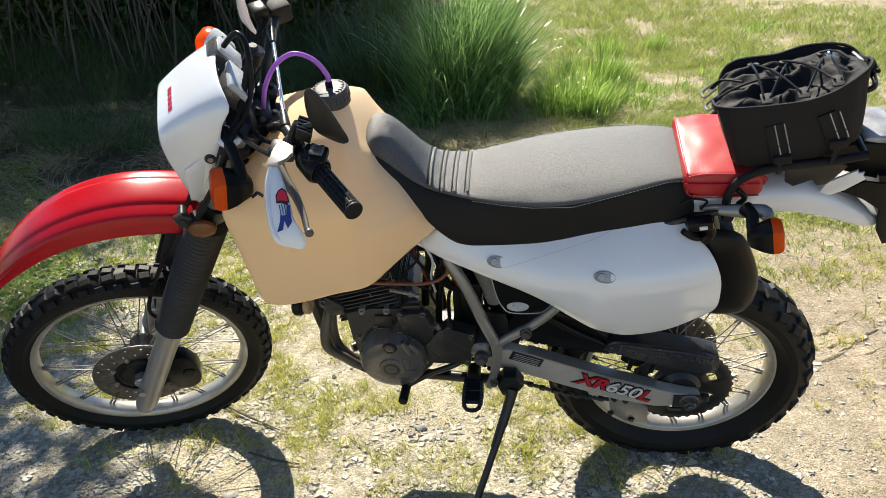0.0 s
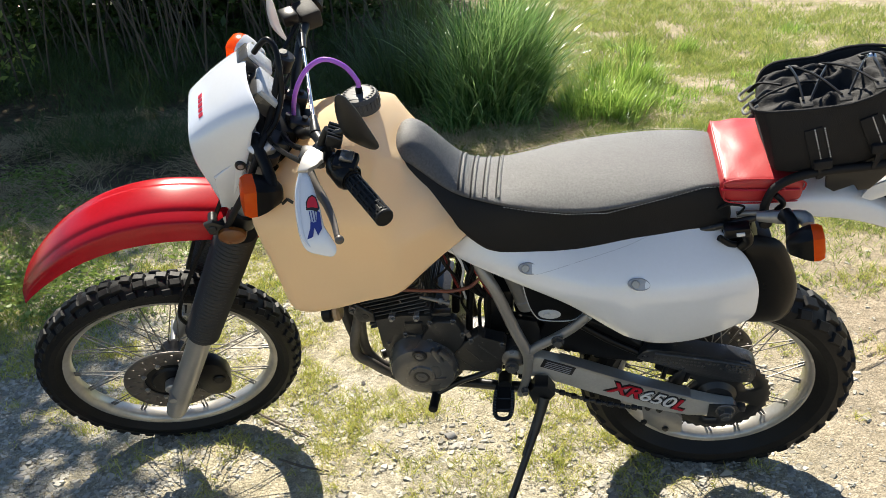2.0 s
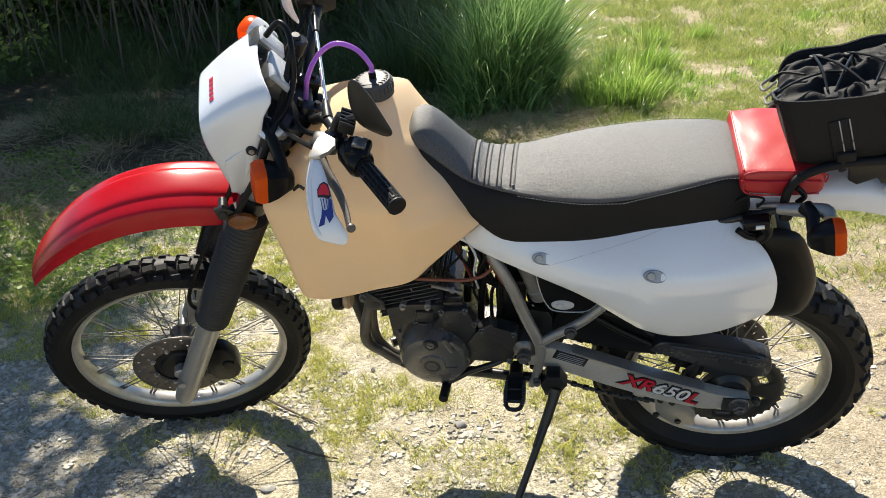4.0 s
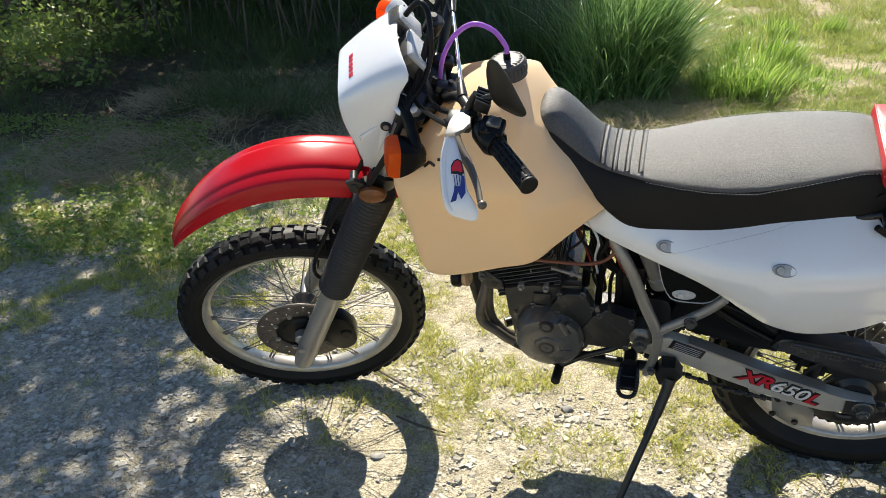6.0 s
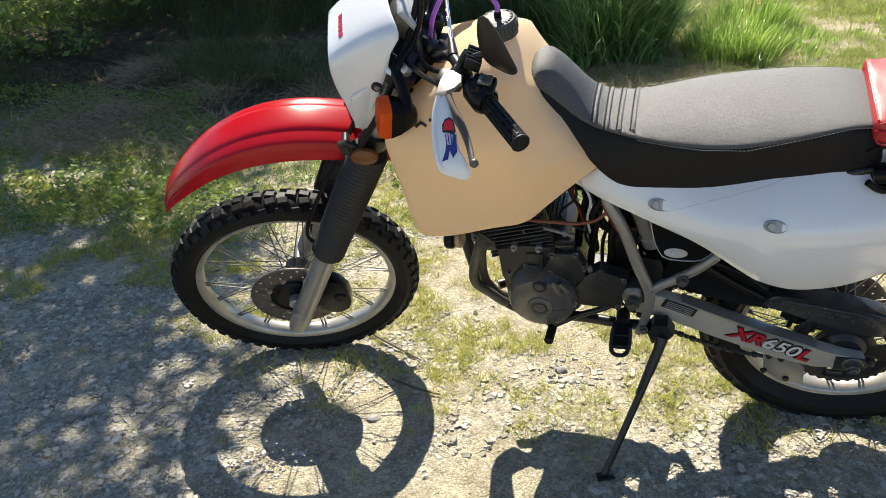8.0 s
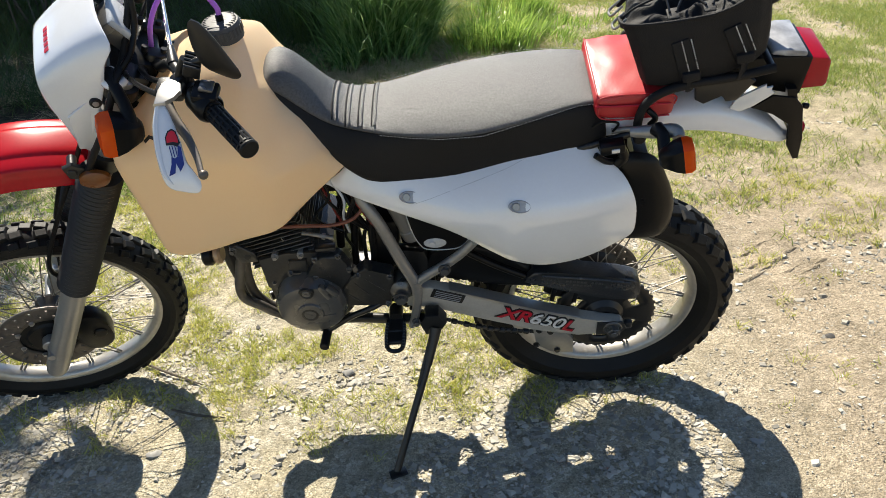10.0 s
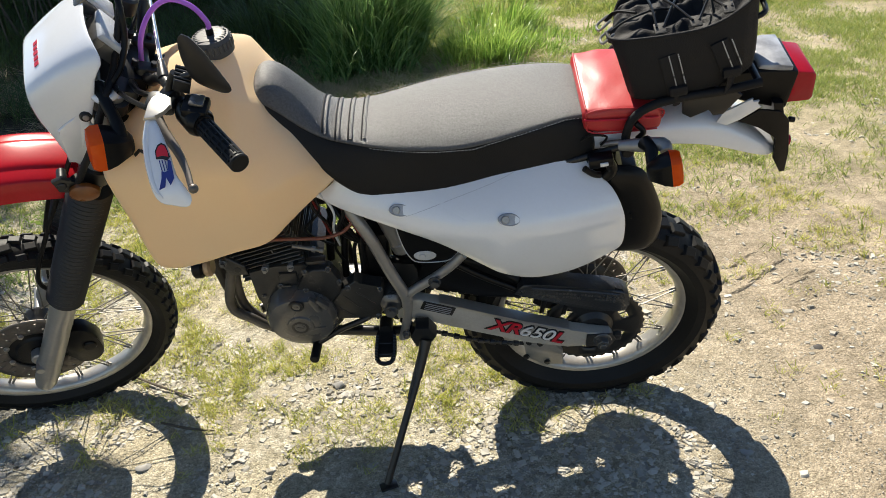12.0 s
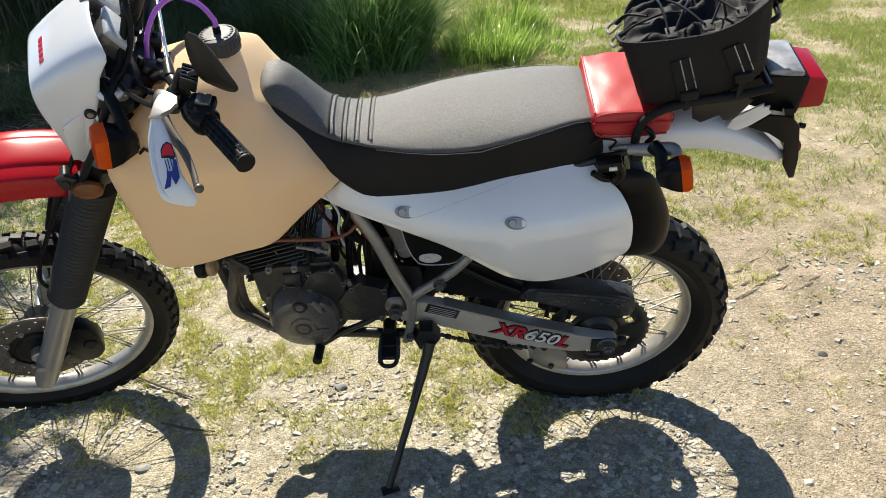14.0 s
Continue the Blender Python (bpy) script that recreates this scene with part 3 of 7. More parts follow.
# dead straw at its foot and under the bushes
x, y = scatter(42000, -3.4, 1.0, 1.35, 3.6)
keep = rng.random(len(x)) < np.clip((cloud(x, y, 2.4, 44) - 0.36 + 0.14 * np.exp(-((x + 0.05) / 0.55) ** 2 - ((y - 2.85) / 0.32) ** 2) + 0.05 * (x < -0.5) + 0.22 * np.exp(-((x - 0.30) / 0.12) ** 2 - ((y - 3.0) / 0.30) ** 2)) * 4, 0, 1) * np.where((x > -0.5) & (y < 2.3), 0.15, 1) * np.where(x > 0.45, 0.2, 1)
x, y = x[keep], y[keep]
az = 6.3 * value_noise(x, y, 3.0, 19) + rng.normal(0, 1.3, len(x))
blades("straw", x, y, height(x, y) + 0.006 + rng.uniform(0, 0.02, len(x)), rng.uniform(0.018, 0.050, len(x)), rng.uniform(0.0026, 0.0066, len(x)), rng.uniform(2.0, 5.0, len(x)), rng.uniform(-0.5, 0.5, len(x)), DRY, "matted pale dead grass straw", az=az, segs=2, category="straw")
# rough grass under the thicket, with the shade put into its blade colours
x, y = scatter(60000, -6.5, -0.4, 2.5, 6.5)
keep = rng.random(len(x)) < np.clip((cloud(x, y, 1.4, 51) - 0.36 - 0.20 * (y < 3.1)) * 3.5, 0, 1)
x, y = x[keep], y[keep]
blades("shade_tinted_grass", x, y, height(x, y), rng.uniform(0.05, 0.24, len(x)), rng.uniform(0.003, 0.007, len(x)), rng.uniform(0.1, 0.7, len(x)), rng.uniform(0.1, 0.8, len(x)), SHADE_TINTED, "rough grass tinted dark for the shade of the thicket", segs=2)

# low bank of dark leaves at the back
n = 42000
x, y = scatter(n, -10.0, -1.0, 6.3, 9.0)
z = rng.uniform(0.0, 1.6, n)
ok = y > 6.4 + np.maximum(0, x + 2.2) * 0.9
leaves("back_hedge", np.stack([x, y, z], -1)[ok], 0.06, BRAMBLE, "dark leafy bank behind the bramble stems", "hedge", 0.8)

# thicket: stems, then leaves
stems = bmesh.new()
for i in range(230):
    x0, y0 = rng.uniform(-7, -0.9), rng.uniform(4.1, 7.5)
    if y0 < 4.1 + max(0, (x0 + 2.6)) * 0.85:
        y0 += 1.2
    L = rng.uniform(1.0, 2.6)
    dx, dy = rng.uniform(-0.6, 0.6), rng.uniform(-0.9, 0.4)
    r0 = rng.uniform(0.004, 0.011)
    tube(stems, [(x0, y0, -0.02), (x0 + dx * 0.3, y0 + dy * 0.3, L * 0.4), (x0 + dx * 0.8, y0 + dy * 0.8, L * 0.75), (x0 + dx * 1.6, y0 + dy * 1.5, L * (0.8 + 0.2 * rng.random()))], [r0, r0 * 0.9, r0 * 0.7, r0 * 0.3], 5, 3)
ob = finish("thicket_stems", stems, TWIG)
tagged(ob, "tangle of bare brown bramble stems", "bramble", kind="stuff")
n = 75000
x, y = scatter(n, -9.5, -0.6, 4.3, 9.5)
z = rng.uniform(0.05, 3.7, n)
ok = (x < -1.5) & (y > 4.35 + np.maximum(0, x + 2.4) * 0.9 + 0.5 * value_noise(x, z, 1.6, 3) + np.where(z < 1.0, 0.7, 0)) & (cloud(x * 1.3, z * 1.3 + y, 1.5, 66) > 0.42) & ~((x < -4.4) & (z > 1.3))
leaves("thicket_leaves", np.stack([x, y, z], -1)[ok], 0.045, BRAMBLE, "dark green bramble and ivy thicket", "bush", 0.8)
n = 9000
x, y = scatter(n, -7.0, -3.9, 2.3, 4.6)
z = rng.uniform(0.02, 1.0, n) ** 1.5
ok = (cloud(x, y, 1.6, 77) > 0.36 + z * 0.32) & (y > 2.2 + (x + 5.5) * 0.55)
leaves("ivy_bush", np.stack([x, y, z], -1)[ok], 0.032, WEED, "leafy green bush with sun flecks", "bush", 0.7)


def tree(name, foot, top, crown, count, label, seed):
    """A tapered trunk with limbs and a loose crown of leaf clumps; crown: centres and radii."""
    r = np.random.default_rng(seed)
    root = tagged(new(name), label, "tree")
    root.location = foot
    f = Vector(foot)
    b = bmesh.new()
    tube(b, [(0, 0, -0.1), (0.05, 0.03, 0.8), Vector(top) * 0.55 + Vector((0.1, 0, 0)), Vector(top)], [0.17, 0.13, 0.10, 0.05], 12, 5)
    part("trunk", b, BARK, root)
    b = bmesh.new()
    pts = []
    for c, rad in crown:
        c0 = Vector(c) - f
        s = Vector(top) * (0.55 + 0.4 * r.random())
        tube(b, [s, s.lerp(c0, 0.5) + Vector((0, 0, 0.15)), c0], [0.045, 0.028, 0.008], 7, 5)
        k = int(count * rad * rad)
        clumps = c0 + Vector((0, 0, 0))
        cen = r.standard_normal((max(4, int(26 * rad)), 3)) * np.array([rad, rad, rad * 0.45]) * 0.55 + np.array(clumps)
        pick = cen[r.integers(0, len(cen), k)]
        pts.append(pick + r.standard_normal((k, 3)) * 0.17)
    part("limbs", b, BARK, root)
    p = np.concatenate(pts)
    lv = leaves("crown", p, 0.055, CROWN, "", "", 0.6)
    lv.parent = root
    lv["category"] = ""
    del lv["category"]
    return root


tree("tree", (-6.6, 5.6, 0), (0.9, -0.8, 3.4), [((-4.3, 2.2, 4.0), 0.75), ((-3.2, 2.0, 4.1), 0.75), ((-3.9, 2.8, 4.2), 0.7), ((-2.9, 2.9, 3.9), 0.62), ((-4.9, 3.2, 4.3), 0.9), ((-5.4, 2.3, 4.1), 0.9), ((-3.1, 3.35, 4.1), 0.40), ((-2.5, 2.35, 4.2), 0.42), ((-2.38, 2.72, 4.1), 0.20), ((-2.24, 2.88, 4.1), 0.20), ((-3.4, 1.3, 4.2), 0.5), ((-4.4, 1.2, 4.2), 0.6), ((-2.7, 1.6, 4.1), 0.42), ((-3.6, 2.4, 4.4), 0.6)], 4200, "leafy tree that shades the ground", 3)
tree("tree", (-3.6, 7.4, 0), (0.1, -0.6, 3.2), [((-1.58, 6.05, 3.7), 0.32), ((-1.55, 5.65, 3.5), 0.42), ((-1.9, 6.1, 3.6), 0.5), ((-3.2, 4.9, 3.4), 0.80), ((-2.7, 5.3, 3.3), 0.8), ((-2.2, 6.4, 3.6), 0.8), ((-3.85, 4.45, 3.6), 0.5), ((-4.1, 4.2, 3.6), 0.4), ((-4.3, 4.7, 3.6), 1.0), ((-3.0, 5.9, 4.0), 1.2), ((-5.6, 4.9, 3.6), 1.1), ((-4.5, 6.4, 4.2), 1.3)], 5200, "dense leafy tree behind the thicket", 4)
tree("tree", (-4.8, 9.6, 0), (0.1, -0.4, 3.6), [((-2.5, 7.6, 3.7), 0.9), ((-3.8, 8.0, 3.9), 1.2), ((-5.4, 8.2, 4.1), 1.3), ((-2.6, 9.2, 4.2), 1.0), ((-4.2, 9.8, 4.6), 1.4)], 4200, "dense leafy tree far behind the thicket", 8)

# stones
def pebbles(name, n, x0, x1, y0, y1, lo, hi, tone, label, dens):
    x, y = scatter(n, x0, x1, y0, y1)
    keep = rng.random(n) < dens(x, y)
    x, y = x[keep], y[keep]
    n = len(x)
    s = lo * (hi / lo) ** (rng.random(n) ** 2.2)
    cube = np.array([[-1, -1, -1], [1, -1, -1], [1, 1, -1], [-1, 1, -1], [-0.7, -0.7, 1], [0.7, -0.7, 1], [0.7, 0.7, 1], [-0.7, 0.7, 1]]) * 0.5
    v = cube[None] * (1 + 0.48 * rng.uniform(-1, 1, (n, 8, 3))) * s[:, None, None] * rng.uniform(0.6, 1.3, (n, 1, 3)) * np.array([1, 1, 0.34])
    a = rng.uniform(0, 2 * np.pi, n)
    ca, sa = np.cos(a)[:, None], np.sin(a)[:, None]
    tx, ty = rng.normal(0, 0.16, (2, n, 1))
    zz = v[..., 2] + tx * v[..., 0] + ty * v[..., 1]
    v = np.stack([v[..., 0] * ca - v[..., 1] * sa + x[:, None], v[..., 0] * sa + v[..., 1] * ca + y[:, None], zz + (height(x, y) + s * 0.02)[:, None]], -1)
    f = np.array([[4, 5, 6, 7], [0, 1, 5, 4], [1, 2, 6, 5], [2, 3, 7, 6], [3, 0, 4, 7]])
    v[:, 4:, 2] = np.maximum(v[:, 4:, 2], v[:, :4, 2] + s[:, None] * 0.12)
    q = (np.arange(n)[:, None, None] * 8 + f[None]).reshape(-1, 4)
    return tagged(mesh_of(name, v.reshape(-1, 3), q, tone, False), label, "gravel", kind="stuff")


STONE = plant("grey_stones", (0.20, 0.185, 0.15), (0.52, 0.485, 0.41), 0.0, 0.85)
pebbles("gravel", 105000, -2.4, 1.9, -0.9, 1.3, 0.0042, 0.022, STONE, "loose grey gravel stones", lambda x, y: np.clip((cloud(x, y, 2.1, 12) - 0.27) * 3.0, 0, 1) * np.where(x > 1.0, np.where((x > 1.6) & (y > 0.4), 0.35, 0.08), 1) * np.where(y > 0.9, 0.4, 1))
pebbles("road_gravel", 9000, 1.5, 9, 4.5, 11, 0.008, 0.030, STONE, "pale gravel of the track behind the lawn", lambda x, y: np.clip((y - 7.2 + (x - 2.0) * 0.75) * 1.4, 0, 1))
pebbles("stone_chips", 7500, -2.6, 2.4, -1.2, 1.0, 0.011, 0.027, STONE, "flat pale stone chips on the gravel", lambda x, y: np.clip((cloud(x, y, 2.1, 12) - 0.30) * 2.2, 0, 1) * np.where(x > 0.9, 0.035, 1) * np.where(y > 0.6, 0.4, 1))
pebbles("grit", 26000, -1.4, 1.9, -0.9, 0.6, 0.0025, 0.006, STONE, "fine grey grit on the dirt", lambda x, y: 0.25 + 0.75 * np.clip((cloud(x, y, 3.1, 15) - 0.35) * 3, 0, 1))
pebbles("lawn_stones", 16000, 0.9, 4.4, 0.9, 5.0, 0.006, 0.022, STONE, "scattered pale stones in the thin lawn", lambda x, y: np.clip((cloud(x, y, 2.3, 71) - 0.40) * 3.5, 0.05, 1) * np.clip((y - 0.8) * 1.5, 0, 1))
DARK_STONE = mat("dark_stone", (0.055, 0.05, 0.045), 0.8, fine=60, coarse=15, bump=0.5)
PALE_STONE = mat("pale_stone", (0.33, 0.315, 0.285), 0.85, col2=(0.23, 0.22, 0.2), fine=60, coarse=15, bump=0.5)
for sx_, sy_, ss, mt in ((1.46, 0.12, 0.017, DARK_STONE), (-0.30, 0.28, 0.012, DARK_STONE), (0.33, -0.02, 0.013, DARK_STONE), (0.02, 0.02, 0.020, PALE_STONE), (-0.16, -0.02, 0.014, PALE_STONE), (0.30, 0.16, 0.015, PALE_STONE), (-0.46, -0.30, 0.020, PALE_STONE), (1.10, -0.33, 0.018, PALE_STONE), (-1.05, 0.05, 0.024, PALE_STONE), (-1.2, -0.25, 0.018, PALE_STONE)):
    b = bmesh.new()
    bmesh.ops.create_icosphere(b, subdivisions=2, radius=ss * 0.8, matrix=pose(sx_, sy_, float(height(np.array(sx_), np.array(sy_))) + ss * 0.1, 0, 0, ss * 9000) @ Matrix.Diagonal((1.3, 0.8, 0.45, 1)))
    for v in b.verts:
        v.co += Vector((1, 1, 0.6)) * 0.35 * ss * noise.noise(v.co * (1.4 / ss))
    tagged(finish("stone", b, mt, angle=25), "dark weathered stone on the gravel" if mt is DARK_STONE else "pale grey stone on the gravel", "stone", group="loose stones")
# dry twigs on the gravel
for pts in (((-0.62, 0.10, 0.01), (-0.52, 0.04, 0.012), (-0.40, -0.02, 0.008)), ((-0.46, -0.13, 0.01), (-0.38, -0.16, 0.012), (-0.30, -0.17, 0.008))):
    b = bmesh.new()
    tube(b, pts, [0.003, 0.004, 0.002], 6)
    tagged(finish("twig", b, TWIG), "thin dry twig lying on the gravel", "twig", group="twigs")
# ridges that a tyre has pressed into the dirt
PRINTS = [(1.355, 0.627, 0.05), (1.454, 0.584, 0.12), (1.479, 0.512, 0.09), (1.538, 0.503, 0.11), (1.335, 0.478, 0.14), (1.44, 0.70, 0.09), (1.40, 0.535, 0.07), (1.60, 0.56, 0.08), (1.52, 0.64, 0.07), (1.56, 0.70, 0.06), (1.36, 0.55, 0.05), (1.29, 0.53, 0.06)]
v, q = [], []
for i, (px, py, L) in enumerate(PRINTS):
    d = Vector((0.84, 0.54)).normalized()
    e = Vector((d.y, -d.x))
    for j in range(7):
        t = j / 6 - 0.5
        c = Vector((px, py)) + d * L * t + e * 0.0015 * math.sin(9 * t + i)
        r = 0.012 * (1 - (2 * t) ** 4) * (0.8 + 0.3 * math.sin(5 * t + 2 * i)) + 0.001
        for s, zz in ((-1, -0.004), (-0.45, 0.75), (0.45, 0.85), (1, -0.004)):
            w = c + e * s * r
            v.append((w.x, w.y, float(height(np.array(w.x), np.array(w.y))) + (zz * r * 0.7 if zz > 0 else zz)))
        if j:
            o = (len(v) - 8)
            q += [(o + k, o + k + 1, o + k + 5, o + k + 4) for k in range(3)]
tagged(mesh_of("tyre_print", np.array(v), np.array(q), ground.data.materials[0]), "ridged tyre print pressed into dry dirt", "tyre print", kind="stuff")

# ---- the motorcycle: x backwards along it, y to its far side, z up, before it leans ----
WB, RF, RR = 1.455, 0.345, 0.33
RAKE, STEERED = radians(27.75), radians(18.9)
STEER = Matrix.Translation((-WB / 2 - 0.118, 0, 0)) @ Matrix.Rotation(STEERED, 4, Vector((math.sin(RAKE), 0, math.cos(RAKE)))) @ Matrix.Translation((WB / 2 + 0.118, 0, 0))
bike = tagged(new("motorcycle"), "white and red trail motorcycle with tan tank leaning on its stand", "motorcycle")
bike.matrix_basis = LEAN


def tread_blocks(hub, radius, rows, half, height, rake_a):
    """Tread blocks round a tyre: paired crown blocks and shoulder blocks, one mesh for each place across it."""
    step = 2 * math.pi / rows
    for yy, tilt, w, l, dr in ((-half * 0.27, -8, half * 0.50, 0.76, 0.0), (half * 0.27, 8, half * 0.50, 0.76, 0.0), (-half * 0.80, -42, half * 0.44, 0.66, -half * 0.27), (half * 0.80, 42, half * 0.44, 0.66, -half * 0.27)):
        bm = bmesh.new()
        m = Matrix.Translation((radius + dr, yy, 0)) @ Matrix.Rotation(radians(tilt), 4, "Z") @ Matrix.Rotation(radians(rake_a * (1 if yy < 0 else -1)), 4, "X")
        r = bmesh.ops.create_cube(bm, size=1, matrix=Matrix.Diagonal((height, w, radius * step * l, 1)))
        for v in r["verts"]:
            if v.co.x > 0:
                v.co = Vector((v.co.x, v.co.y * 0.84, v.co.z * 0.80))
        bmesh.ops.bevel(bm, geom=[e for e in bm.edges if all(v.co.x > 0 for v in e.verts)], offset=0.0016, segments=1, affect="EDGES", profile=0.5)
        bmesh.ops.transform(bm, matrix=m, verts=bm.verts)
        one = finish("tread_block", bm, RUBBER, angle=30)
        shape = one.data
        bpy.data.objects.remove(one)
        crown = abs(yy) < half * 0.5
        for i in range(rows):
            a = i * step + step * (0.5 * (i % 2) if crown else 0.25) * (1 if yy < 0 else -1) * 0.5 + (0 if crown else step * 0.28)
            o = new("tread_block", shape)
            o.parent, o.matrix_basis = hub, Matrix.Rotation(-a, 4, "Y")


def wheel(name, label, m, rim_r, rim_half, tyre_r, tyre_half, rows, block, hub_half, flange, spokes, knob_rake):
    """A spoked wheel round its own axis (y), set in place by m."""
    bm = bmesh.new()
    lathe(bm, [(0.012, -hub_half), (flange, -hub_half), (flange, -hub_half + 0.008), (0.028, -hub_half + 0.02), (0.028, hub_half - 0.02), (flange, hub_half - 0.008), (flange, hub_half), (0.012, hub_half)], 32)
    hub = part(name, bm, CASE, bike, label)
    hub.matrix_basis = m
    bm = bmesh.new()
    r, w = rim_r, rim_half
    lathe(bm, [(r, -w), (r + 0.001, -w + 0.004), (r - 0.010, -w + 0.007), (r - 0.016, -w * 0.4), (r - 0.016, w * 0.4), (r - 0.010, w - 0.007), (r + 0.001, w - 0.004), (r, w), (r - 0.007, w - 0.001), (r - 0.013, w * 0.8), (r - 0.019, w * 0.45), (r - 0.019, -w * 0.45), (r - 0.013, -w * 0.8), (r - 0.007, -w + 0.001)], 96)
    part("rim", bm, RIM, hub, "pale anodised alloy rim")
    bm = bmesh.new()
    t, h = tyre_r - block * 0.55, tyre_half
    lathe(bm, [(r - 0.002, -w + 0.004), (r + 0.006, -w - 0.003), (r + (t - r) * 0.3, -h * 0.93), (r + (t - r) * 0.52, -h), (r + (t - r) * 0.78, -h * 0.88), (t - 0.006, -h * 0.55), (t, -h * 0.2), (t, h * 0.2), (t - 0.006, h * 0.55), (r + (t - r) * 0.78, h * 0.88), (r + (t - r) * 0.52, h), (r + (t - r) * 0.3, h * 0.93), (r + 0.006, w + 0.003), (r - 0.002, w - 0.004)], 96)
    tread_blocks(hub, t + block * 0.15, rows, h, block * 1.35, knob_rake)
    part("tyre", bm, RUBBER, hub, "black knobbly tyre", angle=30)
    # spokes, four kinds shared round the wheel
    kinds = []
    for side in (-1, 1):
        for lean in (-1, 1):
            b2 = bmesh.new()
            a0 = Vector((flange - 0.004, side * (hub_half - 0.004), 0))
            off = lean * radians(62)
            p1 = Vector(((rim_r - 0.018) * math.cos(off * 0.42), side * rim_half * 0.12, (rim_r - 0.018) * math.sin(off * 0.42)))
            tube(b2, [a0, p1], 0.0017, 5, 1)
            d = (a0 - p1).normalized()
            tube(b2, [p1 - d * 0.004, p1 + d * 0.018], 0.0034, 6, 1)
            me = finish("spoke", b2, STEEL)
            kinds.append(me.data)
            bpy.data.objects.remove(me)
    for i in range(spokes):
        o = new("spoke", kinds[i % 4])
        o.parent = hub
        o.matrix_basis = Matrix.Rotation(2 * math.pi * (i + 0.4 * (i % 2)) / spokes, 4, "Y")
    return hub


def drilled_disc(r0, r1, y, thick, holes, material, parent, label, lobes=0):
    """A brake disc or sprocket with rows of round holes cut through."""
    bm = bmesh.new()
    n = holes * 12
    mid = [(r0 + (r1 - r0) * f) for f in ((0, 0.2, 0.42, 0.64, 0.90, 1) if lobes else (0, 0.26, 0.38, 0.68, 0.80, 1))]
    vs = [[bm.verts.new(((mid[j] + (lobes and j == 5 and (0.006 if i % 2 else 0))) * math.cos(2 * math.pi * i / n), y, (mid[j] + (lobes and j == 5 and (0.006 if i % 2 else 0))) * math.sin(2 * math.pi * i / n))) for i in range(n)] for j in range(6)]
    for i in range(n):
        for j in range(5):
            if not lobes and ((j == 1 and i % 12 in (2, 3)) or (j == 3 and i % 12 in (8, 9))):
                continue
            if lobes and j == 2 and i % 12 in (3, 4, 5, 6, 7):
                continue
            bm.faces.new((vs[j][i], vs[j][(i + 1) % n], vs[j + 1][(i + 1) % n], vs[j + 1][i]))
    bmesh.ops.delete(bm, geom=[v for v in bm.verts if not v.link_faces], context="VERTS")
    return part("sprocket" if lobes else "brake_disc", bm, material, parent, label, solid=thick, angle=30)


# front wheel
fw = wheel("front_wheel", "spoked front wheel turned a little towards the stand", STEER @ Matrix.Translation((-WB / 2, 0, RF)), 0.282, 0.026, 0.349, 0.044, 50, 0.007, 0.045, 0.036, 36, 10)
drilled_disc(0.074, 0.128, -0.066, 0.0045, 18, DISC, fw, "drilled brown-grey steel brake disc")
bm = bmesh.new()
lathe(bm, [(0.02, -0.072), (0.052, -0.072), (0.058, -0.066), (0.076, -0.0645), (0.076, -0.060), (0.05, -0.050), (0.02, -0.045)], 40)
part("disc_carrier", bm, BLACK, fw)
for k in range(8):
    bm = bmesh.new()
    a = 2 * math.pi * (k + 0.3) / 8
    bolt(bm, (0.078 * math.cos(a), -0.068, 0.078 * math.sin(a)), 0.0055, 0.004)
    part("disc_bolt", bm, ALU, fw)
bm = bmesh.new()
cyl(bm, (0, -0.135, 0), (0, 0.135, 0), 0.010, 14)
cyl(bm, (0, -0.10, 0), (0, -0.072, 0), 0.021, 20, 0.003)
part("axle", bm, ALU, fw)

# rear wheel
rw = wheel("rear_wheel", "spoked rear wheel with wide knobbly tyre", Matrix.Translation((WB / 2, 0, RR)), 0.243, 0.032, 0.335, 0.062, 34, 0.0085, 0.05, 0.048, 36, 14)
drilled_disc(0.072, 0.112, 0.075, 0.005, 14, DISC, rw, "drilled rear brake disc")
drilled_disc(0.035, 0.126, -0.070, 0.006, 6, PAINT, rw, "dirty black chain sprocket with cut-outs", lobes=1)
bm = bmesh.new()
lathe(bm, [(0.02, -0.085), (0.04, -0.085), (0.058, -0.066), (0.058, -0.05), (0.02, -0.05)], 32)
lathe(bm, [(0.02, 0.05), (0.06, 0.055), (0.078, 0.073), (0.078, 0.078), (0.04, 0.085), (0.02, 0.085)], 32)
part("hub_flange", bm, PAINT, rw)

